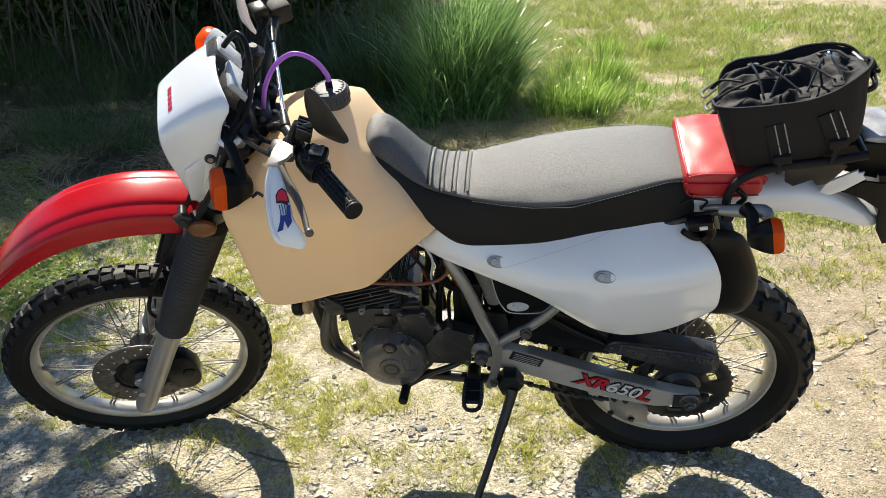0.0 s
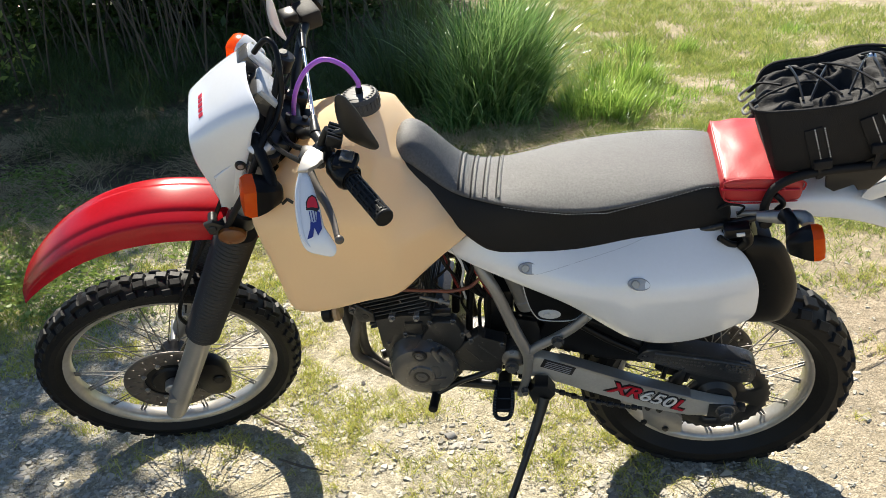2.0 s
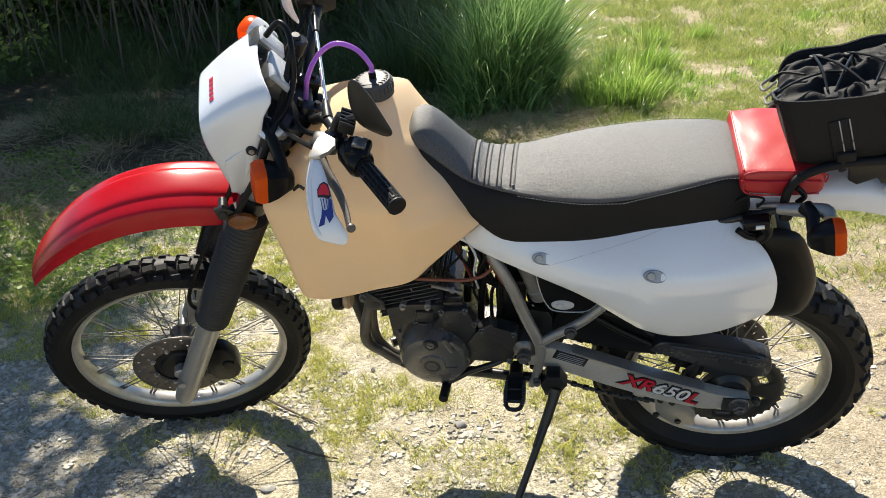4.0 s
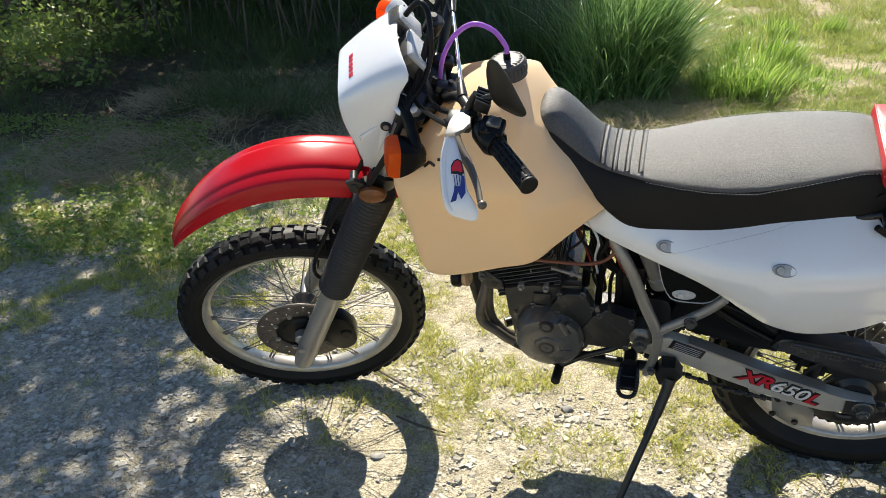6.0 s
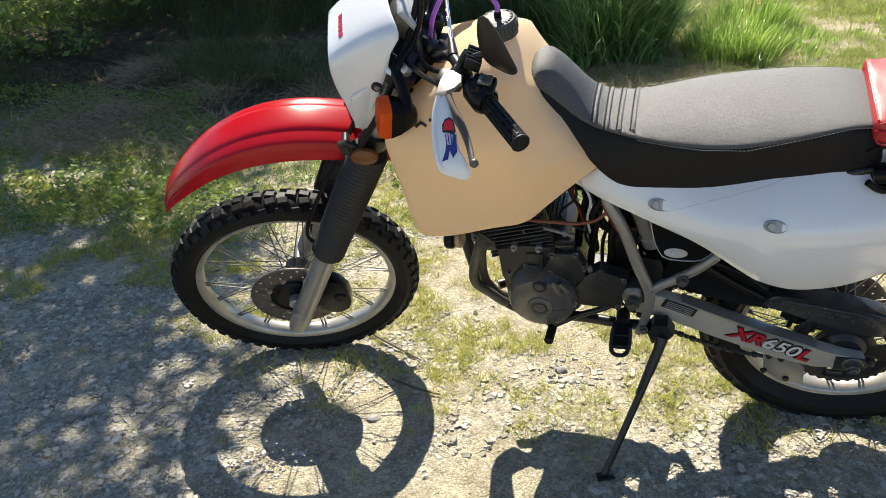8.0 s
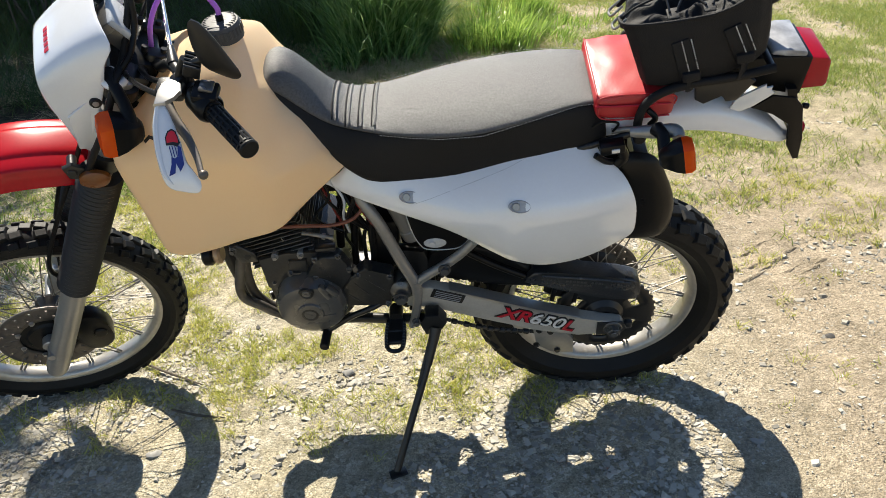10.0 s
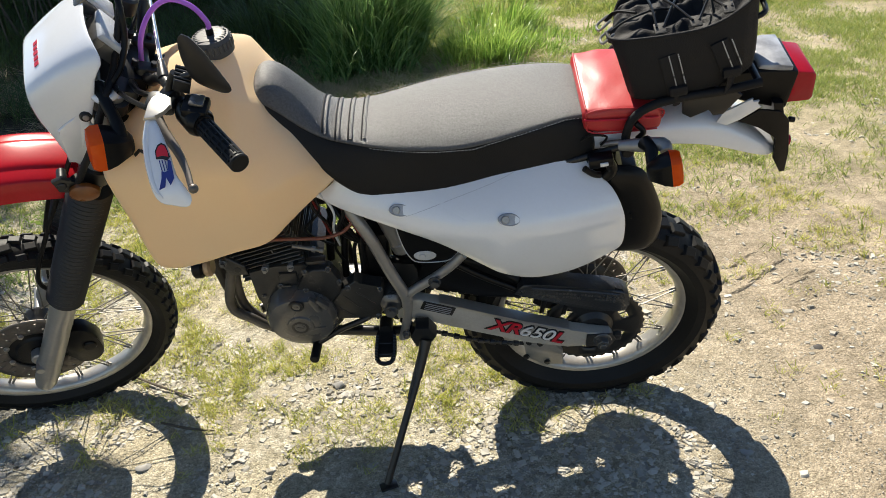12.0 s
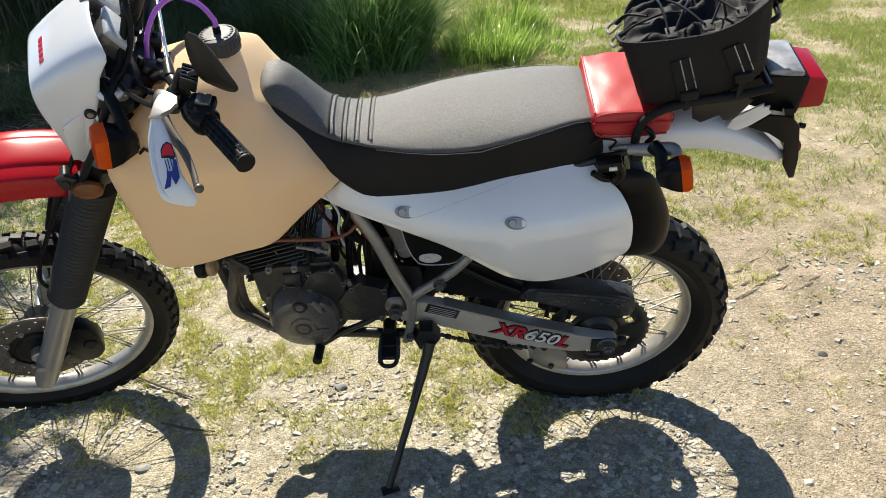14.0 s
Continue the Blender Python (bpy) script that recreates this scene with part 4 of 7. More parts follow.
# fork
FD = Vector((math.sin(RAKE), 0, math.cos(RAKE)))
FORK0 = Vector((-0.745, 0, 0.262))
for s in (-1, 1):
    off = Vector((0, s * 0.108, 0))
    bm = bmesh.new()
    q = FORK0 + off
    tube(bm, [q - FD * 0.012, q, q + FD * 0.06, q + FD * 0.34, q + FD * 0.42], [0.022, 0.027, 0.030, 0.030, 0.031], 22, 2)
    leg = part("fork_leg", bm, ALU, bike, "grey alloy fork lower leg", STEER)
    bm = bmesh.new()
    n, prof = 30, []
    for i in range(n * 2 + 1):
        u = i / (2 * n)
        prof.append((0.040 + 0.004 * u + (0.0035 if i % 2 else -0.0005), u * 0.383))
    prof = [(0.02, 0.0)] + prof + [(0.02, 0.383)]
    lathe(bm, prof, 28, axis="z", closed=False)
    part("fork_boot", bm, BOOT, bike, "ribbed black rubber fork boot", STEER @ Matrix.Translation(q + FD * 0.352) @ Matrix.Rotation(RAKE, 4, "Y"))
    bm = bmesh.new()
    tube(bm, [q + FD * 0.70, q + FD * 0.99], 0.0215, 18, 1)
    part("fork_tube", bm, ALU, bike, "", STEER)
bm = bmesh.new()
for f, w in ((0.78, 0.034), (0.965, 0.026)):
    c = FORK0 + FD * f + Vector((0.02, 0, 0.01))
    box(bm, c, (0.075, 0.22, w), (0, math.degrees(RAKE), 0), 0.012)
    for s in (-1, 1):
        a = FORK0 + FD * f + Vector((0, s * 0.108, 0))
        tube(bm, [a - FD * w * 0.5, a + FD * w * 0.5], 0.033, 20, 1)
part("triple_clamp", bm, PAINT, bike, "", STEER)
# front caliper, hose and brake bracket
bm = bmesh.new()
plate(bm, [(-0.655, 0.42), (-0.60, 0.42), (-0.575, 0.37), (-0.58, 0.30), (-0.615, 0.275), (-0.65, 0.29), (-0.665, 0.35)], -0.098, -0.055, 0.008, 3)
box(bm, (-0.635, -0.05, 0.35), (0.05, 0.03, 0.09), (0, 28, 0), 0.006)
cyl(bm, (-0.60, -0.104, 0.35), (-0.60, -0.09, 0.35), 0.017, 16, 0.003)
part("brake_caliper", bm, BLACK, bike, "black front brake caliper", STEER)
bm = bmesh.new()
tube(bm, [(-0.62, -0.075, 0.42), (-0.60, -0.06, 0.52), (-0.63, -0.06, 0.60), (-0.56, -0.055, 0.74), (-0.45, -0.06, 0.92), (-0.36, -0.03, 1.06)], 0.0055, 8)
tube(bm, [(-0.665, 0.085, 0.435), (-0.62, 0.085, 0.58), (-0.53, 0.06, 0.78), (-0.42, 0.05, 0.98)], 0.005, 8)
part("brake_hose", bm, BLACK, bike, "", STEER)
bm = bmesh.new()
box(bm, (-0.66, 0.085, 0.425), (0.036, 0.02, 0.012), (0, 25, 0), 0.004)
box(bm, (-0.64, 0.095, 0.41), (0.016, 0.02, 0.03), (0, 25, 0), 0.004)
cyl(bm, (-0.675, 0.07, 0.43), (-0.675, 0.10, 0.43), 0.011, 14, 0.003)
part("speedometer_drive", bm, ALU, bike, "pale alloy bracket with cable end", STEER)

# front mudguard
bm = bmesh.new()
rows = []
for x, zc, w, drop in ((-0.965, 0.742, 0.030, 0.012), (-0.945, 0.790, 0.052, 0.022), (-0.890, 0.862, 0.070, 0.034), (-0.80, 0.933, 0.080, 0.045), (-0.70, 0.974, 0.086, 0.054), (-0.60, 0.986, 0.088, 0.062), (-0.52, 0.975, 0.088, 0.066), (-0.44, 0.951, 0.086, 0.060), (-0.37, 0.926, 0.082, 0.055)):
    half = [(x + drop * 0.25, -w, zc - drop), (x + drop * 0.2, -w * 1.0, zc - drop * 0.85), (x + drop * 0.10, -w * 0.98, zc - drop * 0.45), (x + 0.004, -w * 0.93, zc - 0.015), (x + 0.002, -w * 0.90, zc - 0.009), (x, -w * 0.60, zc - 0.004), (x, -w * 0.50, zc - 0.003), (x, -w * 0.46, zc + 0.003), (x, 0, zc + 0.004)]
    rows.append(half + [(a, -b, c) for a, b, c in reversed(half[:-1])])
rows = [[(a, b * 0.94, c - 0.024 - 0.010 * max(0, min(1, (a + 0.75) / 0.3)) + 0.014 * max(0, (-0.86 - a) / 0.1)) for a, b, c in r] for r in rows]
loft(bm, rows, closed=False)
part("front_mudguard", bm, RED, bike, "glossy red plastic front mudguard", STEER, sub=2, solid=0.004, angle=0)

# headlight cowl
bm = bmesh.new()
plate(bm, [(-0.407, 1.086), (-0.405, 1.072), (-0.416, 1.002), (-0.376, 0.99), (-0.341, 1.078), (-0.36, 1.114)], -0.124, -0.116, 0.003)
part("cowl_tab", bm, WHITE, bike, "", STEER)
bm = bmesh.new()
rows = []
for y, dz, dx in ((-0.128, -0.062, 0.002), (-0.125, -0.030, 0.0), (-0.112, -0.008, 0.0), (-0.07, -0.001, 0), (0, 0, 0.0), (0.07, -0.001, 0), (0.112, -0.008, 0.0), (0.125, -0.030, 0.0), (0.128, -0.062, 0.002)):
    rear = -0.297 + 0.020 * (abs(y) / 0.12) ** 2 - (0.03 if dz < -0.05 else 0)
    row = []
    for f in (0, 0.12, 0.35, 0.65, 0.9, 1):
        x = -0.437 + dx + (rear + 0.437 - dx) * f
        z = 1.168 + dz + 0.078 * f + 0.010 * math.sin(math.pi * f) + (0.012 * f if dz < -0.05 else 0)
        row.append((x, y * (0.79 + 0.21 * f), z))
    rows.append(row)
for s in (-1, 1):
    for y, a, b in ((0.128, (-0.430, 1.084), (-0.314, 1.143)), (0.126, (-0.424, 1.056), (-0.350, 1.082)), (0.123, (-0.420, 1.014), (-0.379, 1.030)), (0.120, (-0.415, 0.984), (-0.400, 0.983))):
        row = [(a[0] + (b[0] - a[0]) * f, s * y * (0.82 + 0.18 * f + 0.02 * math.sin(math.pi * f)), a[1] + (b[1] - a[1]) * f) for f in (0, 0.12, 0.35, 0.65, 0.9, 1)]
        rows.insert(0, row) if s < 0 else rows.append(row)
loft(bm, rows, closed=False)
cowl = part("headlight_cowl", bm, WHITE, bike, "white plastic headlight cowl with scuffed red marking", STEER, sub=1, solid=0.004, angle=0)
for s in (-1, 1):
    # black ring standing proud round the cowl screw
    bm = bmesh.new()
    lathe(bm, [(0.004, -0.003), (0.010, -0.003), (0.012, 0.0), (0.012, 0.003)], 16, (-0.346, s * 0.128, 1.110), closed=False)
    sk = part("screw_ring", bm, DECAL_BLACK, cowl, "", STEER)
    bm = bmesh.new()
    lathe(bm, [(0.0, -0.0045), (0.0055, -0.0045), (0.0068, -0.002), (0.0068, 0.003)], 16, (-0.346, s * 0.128, 1.110), closed=False)
    part("cowl_screw", bm, ALU, sk, "", STEER)
bm = bmesh.new()
box(bm, (-0.402, 0, 1.075), (0.03, 0.175, 0.13), (0, -6, 0), 0.012)
part("headlight", bm, CLEAR, bike, "rectangular headlight lens", STEER)
bpy.context.view_layer.update()
deps = bpy.context.evaluated_depsgraph_get()
bm = bmesh.new()
for i in range(5):
    ok, at, up, _ = cowl.ray_cast(STEER @ Vector((-0.402, -0.050 + i * 0.0148, 1.32)), STEER.to_3x3() @ Vector((0, 0, -1)), depsgraph=deps)
    along = (STEER.to_3x3() @ Vector((0, 1, 0)))
    along = (along - up * along.dot(up)).normalized()
    m = Matrix((along.cross(up), along, up)).transposed().to_4x4()
    r = bmesh.ops.create_cube(bm, size=1, matrix=Matrix.Translation(at + up * 0.0006) @ m @ Matrix.Diagonal((0.011, 0.0085 if i % 2 else 0.0105, 0.0014, 1)))
part("cowl_marking", bm, DECAL_RED, cowl, "red marking of five plain strokes")

# instruments
bm = bmesh.new()
box(bm, (-0.284, 0.058, 1.215), (0.03, 0.055, 0.075), (0, -30, 0), 0.005)
box(bm, (-0.276, -0.025, 1.196), (0.035, 0.075, 0.066), (0, -30, 0), 0.005)
dash = part("instrument_housing", bm, COVER, bike, "grey plastic instrument housings", STEER)
bm = bmesh.new()
box(bm, (-0.270, 0.058, 1.224), (0.012, 0.048, 0.066), (0, -30, 0), 0.004)
box(bm, (-0.258, -0.025, 1.208), (0.014, 0.082, 0.064), (0, -30, 0), 0.004)
part("instrument_cover", bm, CLEAR, dash, "clear scratched instrument covers", STEER)
bm = bmesh.new()
cyl(bm, (-0.235, 0.085, 1.17), (-0.215, 0.085, 1.205), 0.02, 18, 0.004)
cyl(bm, (-0.225, 0.085, 1.20), (-0.221, 0.085, 1.215), 0.012, 14, 0.003)
part("ignition_switch", bm, PAINT, dash, "", STEER)
bm = bmesh.new()
tube(bm, [(-0.275, 0.04, 1.255), (-0.250, 0.030, 1.284), (-0.236, 0.020, 1.289), (-0.227, 0.0, 1.276), (-0.228, -0.03, 1.247), (-0.236, -0.052, 1.206), (-0.258, -0.085, 1.171), (-0.285, -0.105, 1.150), (-0.31, -0.09, 1.09)], 0.0062, 10)
part("instrument_cable", bm, BLACK, bike, "thick black instrument cable", STEER)
bm = bmesh.new()
tube(bm, [(-0.300, -0.085, 1.145), (-0.318, -0.115, 1.150), (-0.305, -0.135, 1.146), (-0.283, -0.125, 1.142), (-0.280, -0.10, 1.14)], 0.008, 10)
part("cable_clip", bm, WHITE, bike, "white plastic cable ring", STEER)

# handlebar
bm = bmesh.new()
BAR = [(-0.112, 0.43, 1.188), (-0.150, 0.27, 1.190), (-0.182, 0.16, 1.183), (-0.212, 0.09, 1.130), (-0.222, 0.04, 1.112), (-0.222, -0.04, 1.112), (-0.212, -0.09, 1.130), (-0.182, -0.16, 1.183), (-0.150, -0.27, 1.193), (-0.100, -0.39, 1.196), (-0.083, -0.43, 1.197)]
tube(bm, BAR, 0.0112, 14, 6)
bars = part("handlebar", bm, PAINT, bike, "black steel handlebar", STEER)
bm = bmesh.new()
tube(bm, [(-0.180, 0.155, 1.190), (-0.180, -0.155, 1.190)], 0.0044, 12, 1)
part("handlebar_brace", bm, CHROME, bars, "chromed cross brace", STEER)
for s in (-1, 1):
    bm = bmesh.new()
    tube(bm, [(-0.180, s * 0.165, 1.188), (-0.180, s * 0.150, 1.190), (-0.180, s * 0.118, 1.190)], [0.011, 0.010, 0.007], 14, 1)
    part("brace_clamp", bm, PAINT, bars, "", STEER)
for s in (-1, 1):
    bm = bmesh.new()
    box(bm, (-0.222, s * 0.045, 1.108), (0.05, 0.032, 0.052), (0, 25, 0), 0.008)
    for d in (-1, 1):
        cyl(bm, (-0.222 + d * 0.016, s * 0.045, 1.13 - d * 0.008), (-0.216 + d * 0.016, s * 0.045, 1.144 - d * 0.008), 0.0065, 10, 0.001)
    part("bar_clamp", bm, PAINT, bars, "", STEER)


def grip(y0, y1, name, label):
    """A ribbed rubber grip between two places on the bar."""
    a, b = Vector(y0), Vector(y1)
    w = (b - a).normalized()
    g = bmesh.new()
    q = w.orthogonal().normalized()
    L = (b - a).length
    line = [(-0.002, 0.0195), (0.005, 0.0195), (0.0055, 0.0142)]
    for k in range(6):
        c = L * (k + 0.5) / 6
        line += [(c - 0.0025, 0.0142), (c - 0.002, 0.0168), (c + 0.002, 0.0168), (c + 0.0025, 0.0142)]
    line += [(L - 0.0045, 0.0142), (L - 0.004, 0.0172), (L, 0.0180), (L + 0.003, 0.0165)]
    tube(g, [a + w * u for u, r in line], [r for u, r in line], 20, 1)
    body = part(name, g, RUBBER, bike, label, STEER, angle=30)
    for k in range(12):
        d = Matrix.Rotation(2 * math.pi * k / 12, 3, w) @ q
        g = bmesh.new()
        tube(g, [a + d * 0.0150, b + d * 0.0150], 0.0026, 5, 1)
        part("grip_rib", g, RUBBER, body, "", STEER, angle=30)
    return body


grip((-0.128, -0.318, 1.195), (-0.083, -0.432, 1.198), "grip", "ribbed black rubber grip")
grip((-0.146, 0.30, 1.190), (-0.112, 0.43, 1.188), "grip", "ribbed black rubber grip")
# switches and lever perch, near side
bm = bmesh.new()
tube(bm, [(-0.153, -0.262, 1.195), (-0.147, -0.275, 1.195), (-0.132, -0.312, 1.196), (-0.129, -0.318, 1.196)], [0.018, 0.026, 0.027, 0.022], 22, 2)
box(bm, (-0.132, -0.292, 1.215), (0.045, 0.045, 0.02), (0, 10, -20), 0.006)
sw = part("switch_housing", bm, BLACK, bars, "black handlebar switch housing", STEER)
bm = bmesh.new()
box(bm, (-0.127, -0.290, 1.227), (0.026, 0.026, 0.008), (0, 10, -20), 0.003)
part("dip_switch", bm, COVER, sw, "grey switch", STEER)
bm = bmesh.new()
tube(bm, [(-0.176, -0.225, 1.198), (-0.166, -0.245, 1.198)], 0.021, 18, 1)
box(bm, (-0.190, -0.242, 1.198), (0.05, 0.04, 0.03), (0, 0, -20), 0.008)
tube(bm, [(-0.178, -0.235, 1.20), (-0.165, -0.232, 1.23), (-0.152, -0.235, 1.252)], 0.0075, 10)
for k in range(5):
    box(bm, (-0.138 - 0.002 * k, -0.222 - 0.009 * k, 1.238), (0.03, 0.005, 0.026), (0, 20, -20), 0.0015, 1)
perch = part("lever_perch", bm, PAINT, bars, "black clutch lever perch", STEER)
bm = bmesh.new()
tube(bm, [(-0.205, -0.262, 1.193), (-0.198, -0.30, 1.186), (-0.182, -0.345, 1.178), (-0.173, -0.39, 1.170), (-0.171, -0.425, 1.166)], [0.013, 0.012, 0.0088, 0.0068, 0.006], 10, 5, 0.75)
bmesh.ops.create_uvsphere(bm, u_segments=16, v_segments=10, radius=0.0085, matrix=Matrix.Translation((-0.168, -0.432, 1.165)))
part("clutch_lever", bm, DISC, bars, "worn brown-grey clutch lever with ball end", STEER)
# hand shields: broad blades that slope outwards and down in front of the grips
def shield_z(x, y):
    return 1.222 - 0.66 * max(0, y - 0.30) - 0.9 * max(0, y - 0.40) ** 1.5 + 0.25 * (x + 0.20)


SHIELD = [(-0.216, 0.296), (-0.231, 0.331), (-0.237, 0.369), (-0.236, 0.400), (-0.228, 0.417), (-0.211, 0.426), (-0.190, 0.435), (-0.181, 0.434), (-0.178, 0.425), (-0.186, 0.408), (-0.193, 0.390), (-0.194, 0.366), (-0.196, 0.346), (-0.199, 0.327), (-0.204, 0.304)]
for s in (-1, 1):
    bm = bmesh.new()
    puff(bm, SHIELD, lambda x, z, f: 0.010 * (1 - f ** 4), 2)
    for v in bm.verts:
        if s < 0:
            v.co = Vector((v.co.x, -v.co.z, shield_z(v.co.x, v.co.z) + v.co.y))
        else:
            v.co = Vector((-0.232 + (v.co.x + 0.20) * 0.45 - v.co.y, 0.305 - (v.co.x + 0.20) * 0.6, 1.215 - (v.co.z - 0.30) * 0.85))
    gd = part("hand_shield", bm, WHITE, bars, "white plastic hand shield with red and blue wing shapes", STEER, solid=0.004)
    bm = bmesh.new()
    plate(bm, [(-0.220, 0.306), (-0.209, 0.276), (-0.200, 0.262), (-0.184, 0.256), (-0.168, 0.272), (-0.170, 0.292), (-0.186, 0.298), (-0.200, 0.310)], 0.0, 0.008, 0.003)
    for v in bm.verts:
        v.co = Vector((v.co.x, s * v.co.z, 1.222 + v.co.y + 0.10 * (0.30 - v.co.z)))
    mt_ = part("shield_mount", bm, ALU, gd, "pale alloy shield mounting bracket", STEER)
    if s < 0:
        bm = bmesh.new()
        tube(bm, [(x + 0.005, -y, shield_z(x, y) + 0.008) for x, y in SHIELD[:5]], [0.003, 0.0055, 0.006, 0.0045, 0.001], 10, 4)
        part("shield_rim", bm, WHITE, gd, "", STEER)
        for nm, ol, mt in (("wing_outline", [(-0.218, 0.366), (-0.216, 0.355), (-0.208, 0.349), (-0.198, 0.348), (-0.190, 0.354), (-0.187, 0.372), (-0.195, 0.375), (-0.204, 0.370)], DECAL_BLACK),
                           ("red_wing", [(-0.215, 0.364), (-0.213, 0.357), (-0.207, 0.352), (-0.199, 0.351), (-0.193, 0.355), (-0.190, 0.364), (-0.191, 0.371), (-0.203, 0.366)], DECAL_RED),
                           ("feather_line", [(-0.213, 0.370), (-0.211, 0.370), (-0.2105, 0.385), (-0.2125, 0.385)], DECAL_BLUE),
                           ("feather_line", [(-0.207, 0.371), (-0.205, 0.371), (-0.205, 0.387), (-0.207, 0.387)], DECAL_BLUE),
                           ("feather_line", [(-0.201, 0.373), (-0.199, 0.373), (-0.199, 0.388), (-0.201, 0.388)], DECAL_BLUE),
                           ("blue_wing", [(-0.228, 0.408), (-0.217, 0.395), (-0.213, 0.385), (-0.207, 0.389), (-0.199, 0.389), (-0.194, 0.374), (-0.188, 0.378), (-0.190, 0.402), (-0.202, 0.409), (-0.207, 0.396), (-0.214, 0.408)], DECAL_BLUE)):
            b2 = bmesh.new()
            plate(b2, ol, 0.0, 0.0012 if nm != "red_wing" else 0.0022)
            for v in b2.verts:
                v.co = Vector((-0.205 + 0.78 * (v.co.x + 0.203), -v.co.z, shield_z(v.co.x, v.co.z) + 0.0128 + v.co.y))
            part(nm, b2, mt, gd, "", STEER)
# mirror and its stem
MIRROR = [(-0.119, 1.345), (-0.108, 1.335), (-0.092, 1.300), (-0.076, 1.250), (-0.066, 1.218), (-0.068, 1.206), (-0.080, 1.206), (-0.100, 1.222), (-0.120, 1.244), (-0.129, 1.272), (-0.131, 1.310), (-0.127, 1.338)]
bm = bmesh.new()
puff(bm, MIRROR, lambda x, z, f: -0.262 - 0.012 * (1 - f ** 3), 4)
plate(bm, [(x * 0.98 - 0.002, z * 0.995 + 0.006) for x, z in MIRROR], -0.2615, -0.257)
part("mirror", bm, GLASS_DARK, bars, "black plastic-backed handlebar mirror", STEER)
bm = bmesh.new()
tube(bm, [(-0.160, -0.236, 1.205), (-0.150, -0.240, 1.238), (-0.120, -0.252, 1.255), (-0.104, -0.255, 1.258)], 0.0065, 10)
part("mirror_stem", bm, PAINT, bars, "", STEER)
# far-side controls
bm = bmesh.new()
box(bm, (-0.160, 0.235, 1.195), (0.05, 0.065, 0.045), (0, 0, 18), 0.008)
tube(bm, [(-0.150, 0.265, 1.190), (-0.143, 0.305, 1.190)], 0.026, 20, 1)
tube(bm, [(-0.185, 0.20, 1.20), (-0.23, 0.14, 1.17), (-0.29, 0.08, 1.12), (-0.32, 0.02, 1.05)], 0.005, 8)
tube(bm, [(-0.17, 0.26, 1.18), (-0.21, 0.18, 1.12), (-0.25, 0.10, 1.08), (-0.20, 0.03, 1.03)], 0.0045, 8)
thr = part("throttle_housing", bm, SEAT_SIDE, bars, "black throttle and brake controls", STEER)
bm = bmesh.new()
box(bm, (-0.200, 0.205, 1.218), (0.036, 0.044, 0.026), (0, 0, 18), 0.006)
part("brake_reservoir", bm, BLACK, thr, "black brake fluid reservoir", STEER)
bm = bmesh.new()
box(bm, (-0.138, 0.285, 1.217), (0.022, 0.026, 0.010), (0, 0, 18), 0.003)
part("stop_switch", bm, DECAL_RED, thr, "red engine stop switch", STEER)
# control cables round the head
bm = bmesh.new()
tube(bm, [(-0.205, -0.255, 1.195), (-0.245, -0.20, 1.185), (-0.275, -0.12, 1.155), (-0.27, -0.05, 1.10), (-0.22, 0.0, 1.03)], 0.005, 8)
tube(bm, [(-0.19, -0.215, 1.19), (-0.23, -0.16, 1.165), (-0.25, -0.08, 1.13), (-0.235, -0.02, 1.06)], 0.0055, 8)
tube(bm, [(-0.17, -0.25, 1.185), (-0.215, -0.15, 1.12), (-0.235, -0.08, 1.06), (-0.21, -0.02, 1.0)], 0.0045, 8)
tube(bm, [(-0.30, -0.10, 1.13), (-0.29, -0.115, 1.09), (-0.27, -0.10, 1.04), (-0.25, -0.05, 0.99)], 0.010, 10)
part("control_cable", bm, BLACK, bars, "black control cables", STEER)
bm = bmesh.new()
tube(bm, [(-0.226, -0.02, 1.257), (-0.243, -0.04, 1.220), (-0.274, -0.08, 1.163), (-0.300, -0.138, 1.148), (-0.345, -0.155, 1.072), (-0.395, -0.152, 0.996), (-0.43, -0.135, 0.93)], 0.0072, 10)
part("control_cable", bm, SEAT_SIDE, bars, "thick black sheathed cable", STEER)
bm = bmesh.new()
box(bm, (-0.275, 0.0, 1.09), (0.09, 0.15, 0.10), (0, 20, 0), 0.02)
box(bm, (-0.20, 0.0, 1.05), (0.08, 0.10, 0.08), (0, 20, 0), 0.02)
part("wiring_cover", bm, BLACK, bike, "", STEER)


